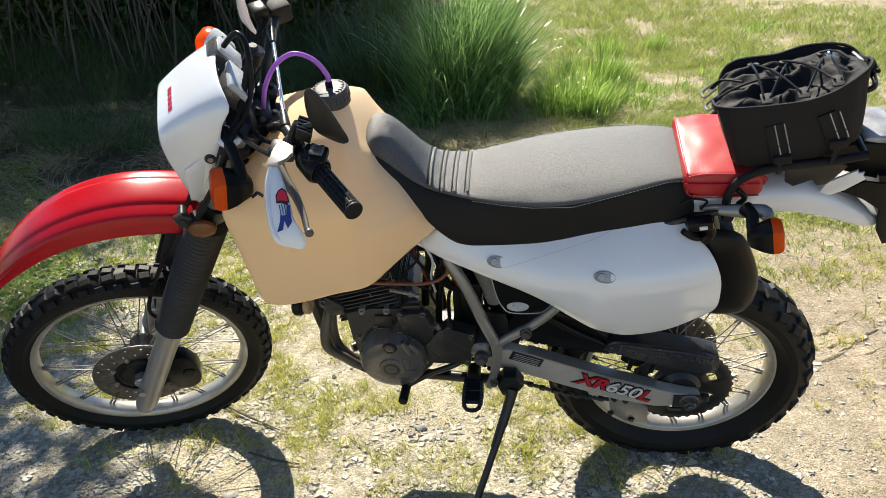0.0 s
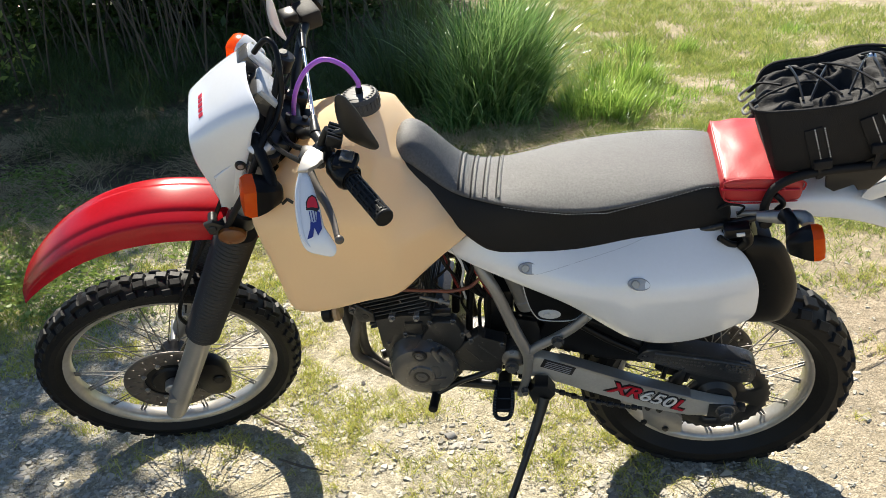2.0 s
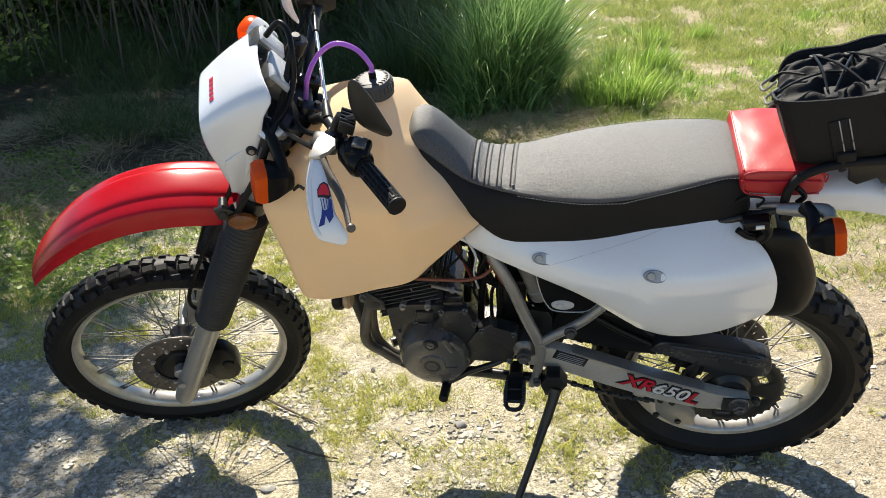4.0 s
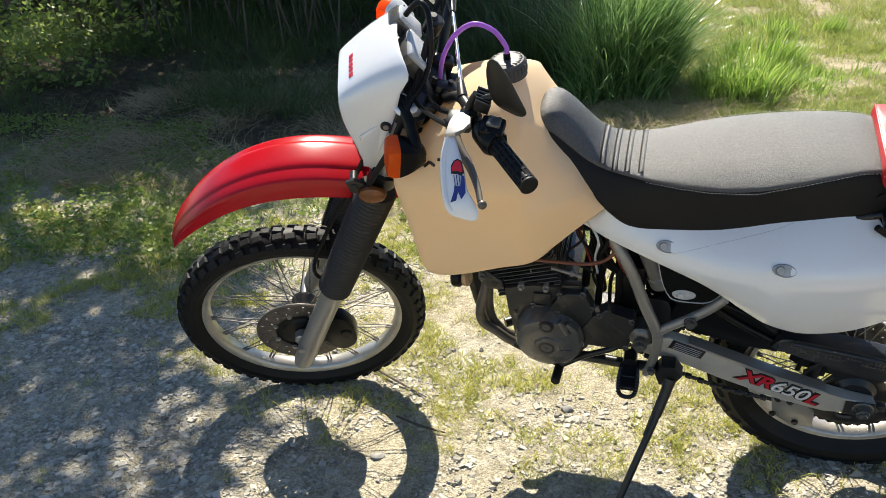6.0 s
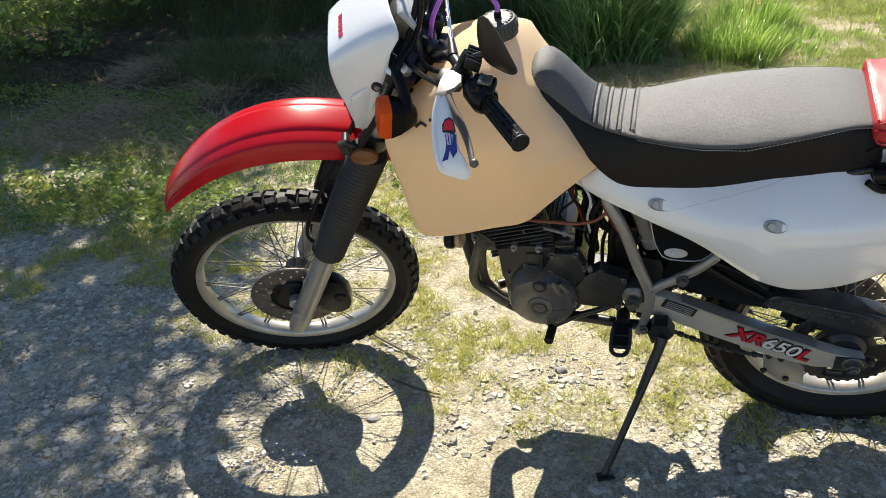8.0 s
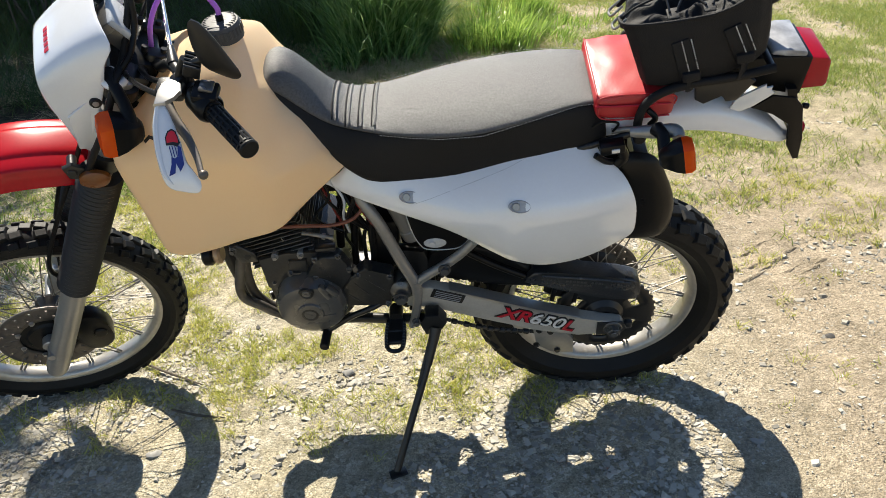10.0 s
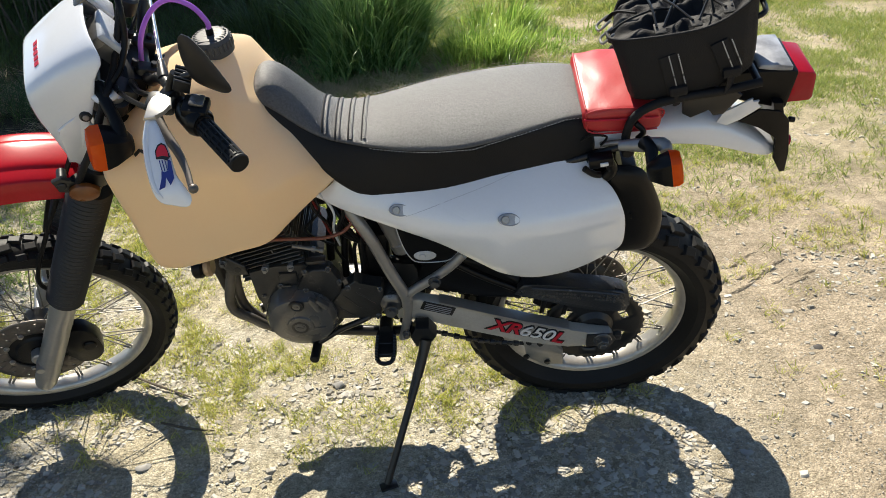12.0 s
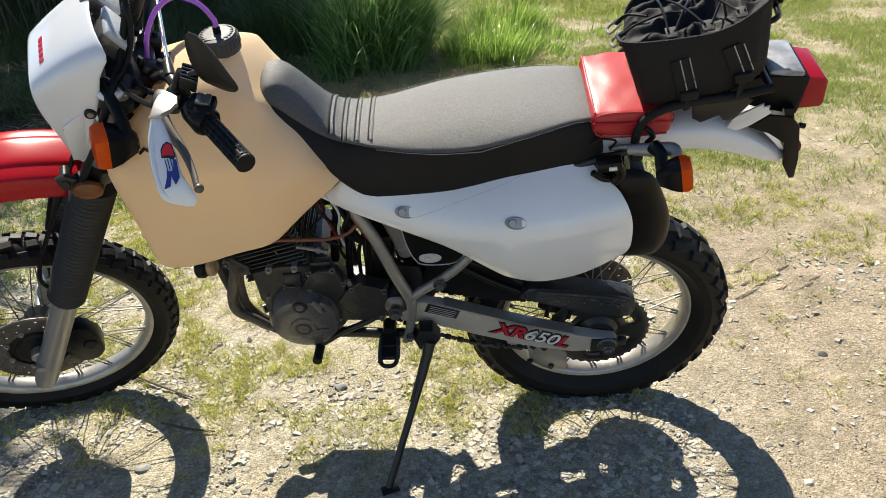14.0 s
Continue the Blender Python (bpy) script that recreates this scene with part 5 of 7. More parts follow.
def indicator(at, turn, stem, m, label, tone=None, size=1.0):
    """A turn signal: black body, amber lens, rubber stem."""
    g = bmesh.new()
    loft(g, [[(d, -w, -h * 0.8), (d, -w * 0.6, -h), (d, w * 0.6, -h), (d, w, -h * 0.8), (d, w, h * 0.8), (d, w * 0.6, h), (d, -w * 0.6, h), (d, -w, h * 0.8)] for d, w, h in ((0.052, 0.010, 0.012), (0.046, 0.016, 0.020), (0.016, 0.027, 0.034), (0.0, 0.029, 0.040), (-0.004, 0.029, 0.041))])
    body = part("indicator", g, tone or BLACK, bike, label, m @ pose(*at, *turn) @ Matrix.Scale(size, 4))
    g = bmesh.new()
    loft(g, [[(d, -w, -h * 0.8), (d, -w * 0.6, -h), (d, w * 0.6, -h), (d, w, -h * 0.8), (d, w, h * 0.8), (d, w * 0.6, h), (d, -w * 0.6, h), (d, -w, h * 0.8)] for d, w, h in ((-0.004, 0.029, 0.041), (-0.018, 0.029, 0.041), (-0.028, 0.025, 0.036), (-0.031, 0.014, 0.02))])
    part("lens", g, AMBER, body, "amber indicator lens", m @ pose(*at, *turn) @ Matrix.Scale(size, 4))
    g = bmesh.new()
    tube(g, stem, [0.0155, 0.0125, 0.012, 0.0165], 14, 4)
    part("indicator_stem", g, BLACK, body, "", m)
    return body


indicator((-0.322, -0.200, 1.090), (0, 12, 8), [(-0.290, -0.200, 1.095), (-0.290, -0.172, 1.120), (-0.300, -0.135, 1.145), (-0.310, -0.10, 1.15)], STEER, "black front indicator with amber lens")
indicator((-0.318, 0.195, 1.150), (0, 12, -30), [(-0.300, 0.19, 1.145), (-0.30, 0.14, 1.14), (-0.31, 0.10, 1.14)], STEER, "pale front indicator with amber lens", CLEAR)
# side reflector on the fork
bm = bmesh.new()
lathe(bm, [(0.0, -0.010), (0.020, -0.008), (0.026, -0.003), (0.027, 0.006), (0.0, 0.006)], 28, closed=False)
for v in bm.verts:
    v.co.x *= 1.15
    v.co.z *= 0.85
part("reflector", bm, mat("amber_reflector", (0.20, 0.065, 0.01), 0.3, col2=(0.11, 0.035, 0.006), fine=200, coarse=40), bike, "oval amber fork reflector", STEER @ pose(-0.408, -0.158, 0.945, 0, 0, -8))
bm = bmesh.new()
cyl(bm, (-0.445, -0.150, 0.965), (-0.445, -0.10, 0.965), 0.010, 16, 0.002)
plate(bm, [(-0.46, 0.98), (-0.44, 0.985), (-0.38, 0.935), (-0.39, 0.92), (-0.455, 0.95)], -0.146, -0.135, 0.002)
part("reflector_bracket", bm, PAINT, bike, "", STEER)

# fuel tank: a side skin between four edges, rounded at the front and below and closed over the top
def tank_y(x, z):
    u = max(0.0, min(1.0, (x + 0.03) / 0.175))
    d = max(0.0, z - 0.985)
    return 0.213 - 0.086 * u * u * (3 - 2 * u) - 0.55 * d - 2.6 * d * d - 0.70 * max(0.0, z - 0.93) * min(1.0, u / 0.3)


def edge_line(pts):
    """The edge as a function from 0 to 1 along its length."""
    line = curve_points([(x, 0, z) for x, z in pts], 10)
    run = [0.0]
    for a, b in zip(line, line[1:]):
        run.append(run[-1] + (b - a).length)

    def at(t):
        d = t * run[-1]
        for k in range(len(run) - 1):
            if d <= run[k + 1] + 1e-9:
                return line[k].lerp(line[k + 1], (d - run[k]) / max(1e-9, run[k + 1] - run[k]))
        return line[-1]
    return at


FRONT_EDGE = edge_line([(-0.255, 0.742), (-0.264, 0.775), (-0.276, 0.871), (-0.288, 0.942), (-0.293, 0.998), (-0.286, 1.024)])
LOWER_EDGE = edge_line([(-0.255, 0.742), (-0.237, 0.732), (-0.20, 0.731), (-0.146, 0.745), (-0.078, 0.770), (0.004, 0.795), (0.034, 0.816), (0.078, 0.844), (0.150, 0.888)])
UPPER_EDGE = edge_line([(-0.286, 1.024), (-0.25, 1.044), (-0.206, 1.066), (-0.155, 1.092), (-0.11, 1.110), (-0.065, 1.112), (-0.040, 1.101), (-0.012, 1.078), (0.014, 1.052)])
REAR_EDGE = edge_line([(0.150, 0.888), (0.116, 0.918), (0.078, 0.974), (0.038, 1.026), (0.014, 1.052)])
US = [0, 0.006, 0.018, 0.035, 0.055, 0.08, 0.11] + [0.11 + 0.89 * k / 26 for k in range(1, 27)]
VS = [0, 0.012, 0.035, 0.06, 0.09] + [0.09 + 0.91 * k / 24 for k in range(1, 25)]
rows = []
for u in US:
    lo, hi = LOWER_EDGE(u), UPPER_EDGE(u)
    half = []
    for v in VS:
        fr_, re_ = FRONT_EDGE(v), REAR_EDGE(v)
        p = lo * (1 - v) + hi * v + fr_ * (1 - u) + re_ * u - (FRONT_EDGE(0) * (1 - u) * (1 - v) + REAR_EDGE(0) * u * (1 - v) + FRONT_EDGE(1) * (1 - u) * v + REAR_EDGE(1) * u * v)
        y = tank_y(p.x, p.z)
        for d, r in ((u * 0.36, 0.026), (v * 0.28, 0.018 * (1 - 0.85 * u))):
            if d < r:
                y -= r * (1 - math.sqrt(max(0.0, 1 - (1 - d / r) ** 2)))
        y -= 0.024 * max(0.0, (u - 0.90) / 0.10) ** 2
        half.append((p.x, -y, p.z))
    w = -half[-1][1]
    inner = max(hi.x, -0.205 + 0.25 * max(0.0, -0.205 - hi.x))
    crown = [(hi.x + (inner - hi.x) * f * f, -w * (1 - f), hi.z + 0.028 * max(0.0, min(1.0, (0.0 - hi.x) / 0.06)) * math.sin(f * math.pi / 2)) for f in (0.25, 0.5, 0.75, 1.0)]
    rows.append([(lo.x, -0.05, lo.z + 0.035), (lo.x, half[0][1] * 0.9, lo.z + 0.004)] + half + crown)
rows.insert(0, [(min(-0.18, x + 0.055), y * 0.4, z) for x, y, z in rows[0]])
bm = bmesh.new()
loft(bm, [mirrored(r) for r in rows])
tank = part("fuel_tank", bm, TAN, bike, "large tan translucent plastic fuel tank", angle=50)
bm = bmesh.new()
lathe(bm, [(0.0, 0.030), (0.026, 0.031), (0.038, 0.027), (0.0415, 0.020), (0.0415, -0.02), (0.0, -0.02)], 40, axis="z", closed=False)
for k in range(26):
    a = 2 * math.pi * k / 26
    box(bm, (0.0415 * math.cos(a), 0.0415 * math.sin(a), 0.006), (0.004, 0.006, 0.024), (0, 0, math.degrees(a)), 0.001, 1)
for k in range(9):
    y = -0.028 + k * 0.007
    box(bm, (0, y, 0.0298), (2 * math.sqrt(0.035 ** 2 - y * y), 0.0022, 0.002), bevel=0.0005, segs=1)
cap = part("fuel_cap", bm, mat("grey_black_cap", (0.06, 0.06, 0.062), 0.58, fine=90, coarse=14, bump=0.1), bike, "ribbed black plastic screw cap", pose(-0.074, 0.0, 1.1465, 0, -4, 0) @ Matrix.Diagonal((0.95, 0.95, 0.74, 1)))
bm = bmesh.new()
cyl(bm, (-0.074, 0, 1.166), (-0.074, 0, 1.182), 0.0075, 14, 0.002)
part("vent_nipple", bm, BLACK, cap)
bm = bmesh.new()
tube(bm, [(-0.074, 0.0, 1.180), (-0.075, 0.0, 1.198), (-0.098, 0.0, 1.232), (-0.138, 0.0, 1.246), (-0.178, -0.002, 1.222), (-0.207, -0.01, 1.175), (-0.220, -0.016, 1.12)], 0.0052, 12, 8)
part("vent_hose", bm, PURPLE, bike, "translucent purple tank breather hose")
# maker's marking on the tank side: plain black bars
for dx, dz, w, sl in ((-0.216, 1.028, 0.024, -42), (-0.202, 1.029, 0.016, 45), (-0.186, 1.037, 0.014, 0)):
    bm = bmesh.new()
    box(bm, (0, 0, 0), (w, 0.0016, 0.0064), bevel=0.0004, segs=1)
    part("tank_marking", bm, DECAL_BLACK, tank, "", pose(dx, -tank_y(dx, dz) - 0.0022, dz, -32, sl, 4))

# seat
def seat_ring(x, top, ws, zs, wb, zb, dx=0.0):
    return [(x + dx * 0.6, -wb * 0.5, zb), (x + dx, -wb, zb), (x + dx * 0.9, -wb * 1.01, zb + (zs - zb) * 0.3), (x + dx * 0.3, -(wb + ws) / 2 * 1.01, zb + (zs - zb) * 0.72), (x, -ws, zs), (x, -ws * 0.72, zs + (top - zs) * 0.62), (x, -ws * 0.35, zs + (top - zs) * 0.92), (x, 0, top)]


SEAT = [(-0.01, 1.058, 0.05, 1.044, 0.066, 1.02, 0.004), (0.002, 1.086, 0.066, 1.056, 0.086, 1.005, 0.01), (0.028, 1.092, 0.074, 1.046, 0.098, 0.965, 0.02), (0.055, 1.07, 0.077, 1.022, 0.106, 0.93, 0.024), (0.089, 1.028, 0.078, 0.99, 0.112, 0.895, 0.026),
        (0.122, 0.986, 0.078, 0.966, 0.117, 0.865, 0.024), (0.165, 0.965, 0.082, 0.955, 0.122, 0.835, 0.012), (0.225, 0.963, 0.098, 0.951, 0.128, 0.819, 0.0), (0.285, 0.98, 0.115, 0.954, 0.132, 0.821, 0.0), (0.347, 0.992, 0.131, 0.96, 0.134, 0.832, 0.0),
        (0.43, 1.004, 0.14, 0.97, 0.136, 0.848, 0.0), (0.53, 1.013, 0.126, 0.992, 0.132, 0.871, 0.0), (0.62, 1.014, 0.104, 1.006, 0.124, 0.897, 0.012), (0.662, 1.004, 0.094, 1.002, 0.117, 0.906, 0.014), (0.676, 0.986, 0.086, 0.986, 0.108, 0.912, 0.012)]


def far_side(x):
    """How far the worn far half of the seat reaches, as a share of the near half."""
    return 0.92 - 0.12 * math.exp(-((x - 0.18) / 0.10) ** 2)


def seat_at(x):
    for a, b in zip(SEAT, SEAT[1:]):
        if x <= b[0]:
            f = (x - a[0]) / (b[0] - a[0])
            return [p + (q - p) * f for p, q in zip(a, b)]
    return list(SEAT[-1])


bm = bmesh.new()
loft(bm, [[(x, y * (far_side(x) if y > 0 else 1), z) for x, y, z in mirrored([(x, y, z - (0.004 if i >= 5 else 0)) for i, (x, y, z) in enumerate(seat_ring(*s))])] for s in SEAT])
seat = part("seat", bm, SEAT_SIDE, bike, "long black and grey cloth motorcycle seat", sub=2, angle=0)
bm = bmesh.new()
rows = []
for x, *rest in SEAT:
    r = seat_ring(x, *rest)
    half = [(r[4][0], r[4][1] * 1.012, r[4][2] - 0.003)] + [(a, b, c + 0.003) for a, b, c in r[4:]]
    rows.append(half + [(a, -b * far_side(x), c) for a, b, c in reversed(half[:-1])])
loft(bm, rows, closed=False)
cover = part("seat_cover", bm, SEAT_TOP, seat, "speckled grey cloth seat top", sub=2, angle=0, solid=0.004)
bpy.context.view_layer.update()
deps = bpy.context.evaluated_depsgraph_get()
# beside each pleat runs a black line for the shade in the crease
for x0 in (0.128, 0.154, 0.180, 0.208):
    for off, rad, up, mt in ((0.002, 0.0040, -0.0008, SEAT_TOP), (-0.0045, 0.0016, 0.0, SEAT_SIDE)):
        line = []
        for k in range(25):
            ok, at, way, _ = cover.ray_cast(Vector((x0 + off, (k - 12) / 12 * 0.083, 1.4)), Vector((0, 0, -1)), depsgraph=deps)
            if ok and way.z > 0.25:
                line.append(at + way * up)
        bm = bmesh.new()
        tube(bm, line, rad, 8, 2)
        part("seat_pleat" if mt is SEAT_TOP else "pleat_shade", bm, mt, seat)
for s in (-1, 1):
    bm = bmesh.new()
    x = 0.22
    while x < 0.655:
        a, b = seat_ring(*seat_at(x))[4], seat_ring(*seat_at(x + 0.0045))[4]
        tube(bm, [(a[0], s * -(a[1] * 1.014 - 0.002), a[2] - 0.0035), (b[0], s * -(b[1] * 1.014 - 0.002), b[2] - 0.0035)], 0.0006, 4, 1)
        x += 0.0075
    part("stitching", bm, THREAD, seat, "pale double stitching along the seam")
bm = bmesh.new()
box(bm, (0.455, -0.142, 0.868), (0.036, 0.006, 0.006), (0, -11, 0), 0.001)
part("seat_clip", bm, DECAL_BLACK, seat)

# side panels
PANEL = [(0.090, 0.826), (0.125, 0.854), (0.158, 0.884), (0.20, 0.888), (0.240, 0.886), (0.36, 0.896), (0.50, 0.924), (0.640, 0.956), (0.652, 0.930), (0.668, 0.900), (0.712, 0.868), (0.737, 0.82), (0.744, 0.76), (0.738, 0.724), (0.710, 0.706), (0.655, 0.676), (0.60, 0.659), (0.545, 0.653), (0.49, 0.670), (0.44, 0.698), (0.37, 0.742), (0.30, 0.768), (0.235, 0.784), (0.16, 0.803)]


def panel_y(x, z, f):
    w = 0.118 + 0.090 * min(1, max(0, (x - 0.10) / 0.38)) ** 0.9 - 0.02 * max(0, (x - 0.58) / 0.16) ** 2
    lean = 0.35 + 0.65 * min(1.0, max(0.0, (x - 0.14) / 0.22))
    return -(w + 0.012 * (1 - f ** 4) - 3.05 * lean * max(0, z - 0.778 - 0.10 * (x - 0.4)) ** 1.6 - 0.10 * max(0, 0.74 - z))


for s in (1, -1):
    bm = bmesh.new()
    puff(bm, PANEL, lambda x, z, f: s * panel_y(x, z, f), 4, (1.0, 0.992, 0.97, 0.92, 0.84, 0.72, 0.56, 0.38, 0.18))
    pn = part("side_panel", bm, WHITE, bike, "white plastic side panel with recessed fasteners", solid=0.004, angle=60)
    bpy.context.view_layer.update()
    deps = bpy.context.evaluated_depsgraph_get()
    for bx, bz in ((0.274, 0.824), (0.500, 0.830)):
        ok, at, up, _ = pn.ray_cast(Vector((bx, -s * 0.5, bz)), Vector((0, s, 0)), depsgraph=deps)
        y, tip = at.y, -s * math.degrees(math.atan2(up.z, abs(up.y)))
        # shallow dish set on the panel; its grey carries the shade of a recess
        bm = bmesh.new()
        lathe(bm, [(0.0, 0.0010), (0.0165, 0.0010), (0.0185, -0.0006), (0.0205, 0.0020)], 28, closed=False)
        for v in bm.verts:
            v.co.x *= 1.18
            v.co.y *= s
        cup = part("fastener_cup", bm, CUP, pn, "oval cup greyed like a shaded recess round the fastener", pose(bx, y - s * 0.0030, bz, tip, 8) @ Matrix.Diagonal((1.0, 1, 0.66, 1)))
        bm = bmesh.new()
        lathe(bm, [(0.0, -0.004), (0.009, -0.004), (0.0105, -0.001), (0.0105, 0.003), (0.0, 0.003)], 20, closed=False)
        box(bm, (0, -0.0045, 0), (0.012, 0.001, 0.0025))
        for v in bm.verts:
            v.co.y *= s
        part("fastener", bm, ALU, cup, "", pose(bx - 0.008, y - s * 0.0035, bz + 0.001, tip) @ Matrix.Diagonal((0.8, 1, 0.8, 1)))
    bm = bmesh.new()
    line = []
    for k in range(22):
        ok, at, up, _ = pn.ray_cast(Vector((0.285 + 0.355 * k / 21, -s * 0.5, 0.812 + 0.132 * k / 21)), Vector((0, s, 0)), depsgraph=deps)
        if ok:
            line.append(at)
    tube(bm, line, 0.0004, 5, 1)
    part("panel_joint", bm, CUP, pn)

# airbox behind the panel
bm = bmesh.new()
puff(bm, [(0.655, 0.885), (0.690, 0.875), (0.710, 0.893), (0.755, 0.893), (0.79, 0.868), (0.828, 0.78), (0.836, 0.72), (0.826, 0.67), (0.79, 0.652), (0.70, 0.66), (0.64, 0.70), (0.62, 0.80)], lambda x, z, f: -(0.126 + 0.020 * (1 - f ** 9)), 3)
part("airbox", bm, BLACK, bike, "black plastic airbox cover", angle=50, solid=0.006)
bm = bmesh.new()
box(bm, (0.56, 0, 0.78), (0.40, 0.22, 0.17), (0, -12, 0), 0.03)
box(bm, (0.73, -0.02, 0.75), (0.14, 0.18, 0.17), (0, 0, 0), 0.04)
part("airbox_body", bm, BLACK, bike)
# latch and small parts under the seat tail
bm = bmesh.new()
box(bm, (0.685, -0.155, 0.935), (0.05, 0.03, 0.022), (0, -8, 0), 0.004)
tube(bm, [(0.700, -0.150, 0.93), (0.712, -0.150, 0.905), (0.700, -0.148, 0.885)], 0.011, 10)
tube(bm, [(0.655, -0.15, 0.91), (0.675, -0.15, 0.895), (0.69, -0.148, 0.89)], 0.007, 10)
lt = part("seat_latch", bm, BLACK, bike, "black seat latch and cable")
bm = bmesh.new()
box(bm, (0.690, -0.172, 0.936), (0.016, 0.004, 0.008), (0, -8, 0), 0.001)
part("latch_label", bm, DECAL_GREY, lt)
bm = bmesh.new()
tube(bm, [(0.69, -0.112, 0.940), (0.72, -0.118, 0.948), (0.76, -0.13, 0.958)], 0.006, 12)
tube(bm, [(0.72, -0.15, 0.965), (0.76, -0.165, 0.975), (0.795, -0.185, 0.99), (0.80, -0.20, 0.985)], [0.010, 0.014, 0.014, 0.012], 14, 4)
part("subframe", bm, FRAME, bike, "silver subframe rail and indicator bracket")
indicator((0.800, -0.236, 0.970), (0, 168, -4), [(0.764, -0.170, 0.985), (0.772, -0.192, 0.985), (0.772, -0.215, 0.972), (0.778, -0.236, 0.962)], Matrix(), "black rear indicator with orange lens", size=0.80)

# rear mudguard
bm = bmesh.new()
rows = []
for x, zc, w, drop in ((0.60, 0.962, 0.10, 0.05), (0.70, 0.970, 0.100, 0.050), (0.78, 0.980, 0.100, 0.056), (0.86, 0.986, 0.098, 0.064), (0.92, 0.978, 0.095, 0.064), (0.97, 0.954, 0.091, 0.056), (1.02, 0.920, 0.085, 0.044), (1.058, 0.893, 0.077, 0.030), (1.072, 0.882, 0.066, 0.020)):
    half = [(x - drop * 0.15, -w, zc - drop), (x, -w * 0.97, zc - drop * 0.5), (x, -w * 0.80, zc - drop * 0.16), (x, -w * 0.4, zc - 0.004), (x, 0, zc)]
    rows.append(half + [(a, -b, c) for a, b, c in reversed(half[:-1])])
loft(bm, rows, closed=False)
part("rear_mudguard", bm, WHITE, bike, "white scuffed plastic rear mudguard", sub=2, solid=0.004, angle=0)
# upper tail piece with jagged white edge
bm = bmesh.new()
plate(bm, [(0.935, 0.992), (0.979, 1.017), (0.988, 1.022), (0.988, 1.013), (1.001, 1.017), (0.998, 1.008), (1.008, 1.002), (0.997, 0.993), (0.971, 0.972), (0.945, 0.960), (0.925, 0.968)], -0.094, -0.089, 0.001)
part("jagged_tail_edge", bm, WHITE, bike, "white plastic piece with jagged edge")
# rack
for s in (-1, 1):
    bm = bmesh.new()
    tube(bm, [(0.741, s * 0.130, 0.938), (0.736, s * 0.130, 0.975), (0.748, s * 0.128, 1.015), (0.785, s * 0.124, 1.040), (0.842, s * 0.12, 1.052), (0.915, s * 0.12, 1.062), (0.985, s * 0.12, 1.078)], 0.0088, 14)
    cyl(bm, (0.741, s * 0.120, 0.940), (0.741, s * 0.146, 0.940), 0.013, 14, 0.003)
    part("rack_tube", bm, SEAT_SIDE, bike, "black tubular luggage rack")
for x, z in ((0.80, 1.044), (0.90, 1.058), (0.98, 1.076)):
    bm = bmesh.new()
    tube(bm, [(x, -0.12, z), (x, 0.12, z)], 0.007, 10, 1)
    part("rack_bar", bm, PAINT, bike)
bm = bmesh.new()
plate(bm, [(0.84, 1.045), (0.94, 1.056), (0.955, 1.048), (0.925, 1.005), (0.905, 1.003), (0.895, 1.02), (0.862, 1.0), (0.845, 1.01)], -0.118, -0.108, 0.002)
part("rack_plate", bm, PAINT, bike)
bm = bmesh.new()
tube(bm, [(0.76, -0.13, 0.965), (0.768, -0.135, 0.985), (0.752, -0.13, 1.002)], 0.006, 10)
part("loose_wire", bm, BLACK, bike)
bm = bmesh.new()
tube(bm, [(0.65, -0.115, 0.955), (0.67, -0.12, 0.97), (0.70, -0.12, 0.965), (0.69, -0.12, 0.945)], 0.0025, 8)
part("loose_wire", bm, BLACK, bike)
# tail light
bm = bmesh.new()
loft(bm, [[(x, -w, z0), (x, w, z0), (x + d, w, z1), (x + d, -w, z1)] for x, w, z0, z1, d in ((0.93, 0.05, 1.005, 1.050, 0.0), (1.00, 0.058, 0.985, 1.060, 0.0), (1.055, 0.064, 0.975, 1.062, 0.008), (1.070, 0.066, 0.974, 1.062, 0.008))])
bmesh.ops.bevel(bm, geom=bm.edges[:], offset=0.005, segments=2, affect="EDGES", profile=0.5)
tl = part("tail_light", bm, BLACK, bike, "square tail light with red lens")
bm = bmesh.new()
loft(bm, [[(x, -w, z0), (x, w, z0), (x + d, w, z1), (x + d, -w, z1)] for x, w, z0, z1, d in ((1.070, 0.060, 0.984, 1.060, -0.01), (1.118, 0.058, 0.986, 1.052, -0.006), (1.124, 0.054, 0.992, 1.043, -0.004))])
bmesh.ops.bevel(bm, geom=bm.edges[:], offset=0.004, segments=2, affect="EDGES", profile=0.5)
part("red_lens", bm, REDLENS, tl, "red tail light lens")
bm = bmesh.new()
loft(bm, [[(x, -w, z0), (x, w, z0), (x + d, w, z1), (x + d, -w, z1)] for x, w, z0, z1, d in ((1.000, 0.050, 1.060, 1.070, 0.004), (1.030, 0.058, 1.060, 1.075, 0.002), (1.066, 0.062, 1.060, 1.072, 0.0))])
bmesh.ops.bevel(bm, geom=bm.edges[:], offset=0.004, segments=2, affect="EDGES", profile=0.5)
part("clear_lens", bm, SMOKED, tl, "silver and clear lens over the lamp")
bm = bmesh.new()
plate(bm, [(0.971, 0.962), (1.009, 0.989), (1.055, 0.982), (1.075, 0.96), (1.092, 0.878), (1.096, 0.827), (1.085, 0.825), (1.063, 0.863), (1.058, 0.918), (1.017, 0.947)], -0.087, -0.080, 0.002)
plate(bm, [(1.035, 1.0), (1.055, 1.0), (1.095, 0.86), (1.082, 0.85)], -0.082, 0.082, 0.002)
cyl(bm, (1.078, -0.075, 0.955), (1.09, -0.075, 0.952), 0.006, 10, 0.001)
pb = part("plate_bracket", bm, BLACK, bike, "black number plate bracket")
bm = bmesh.new()
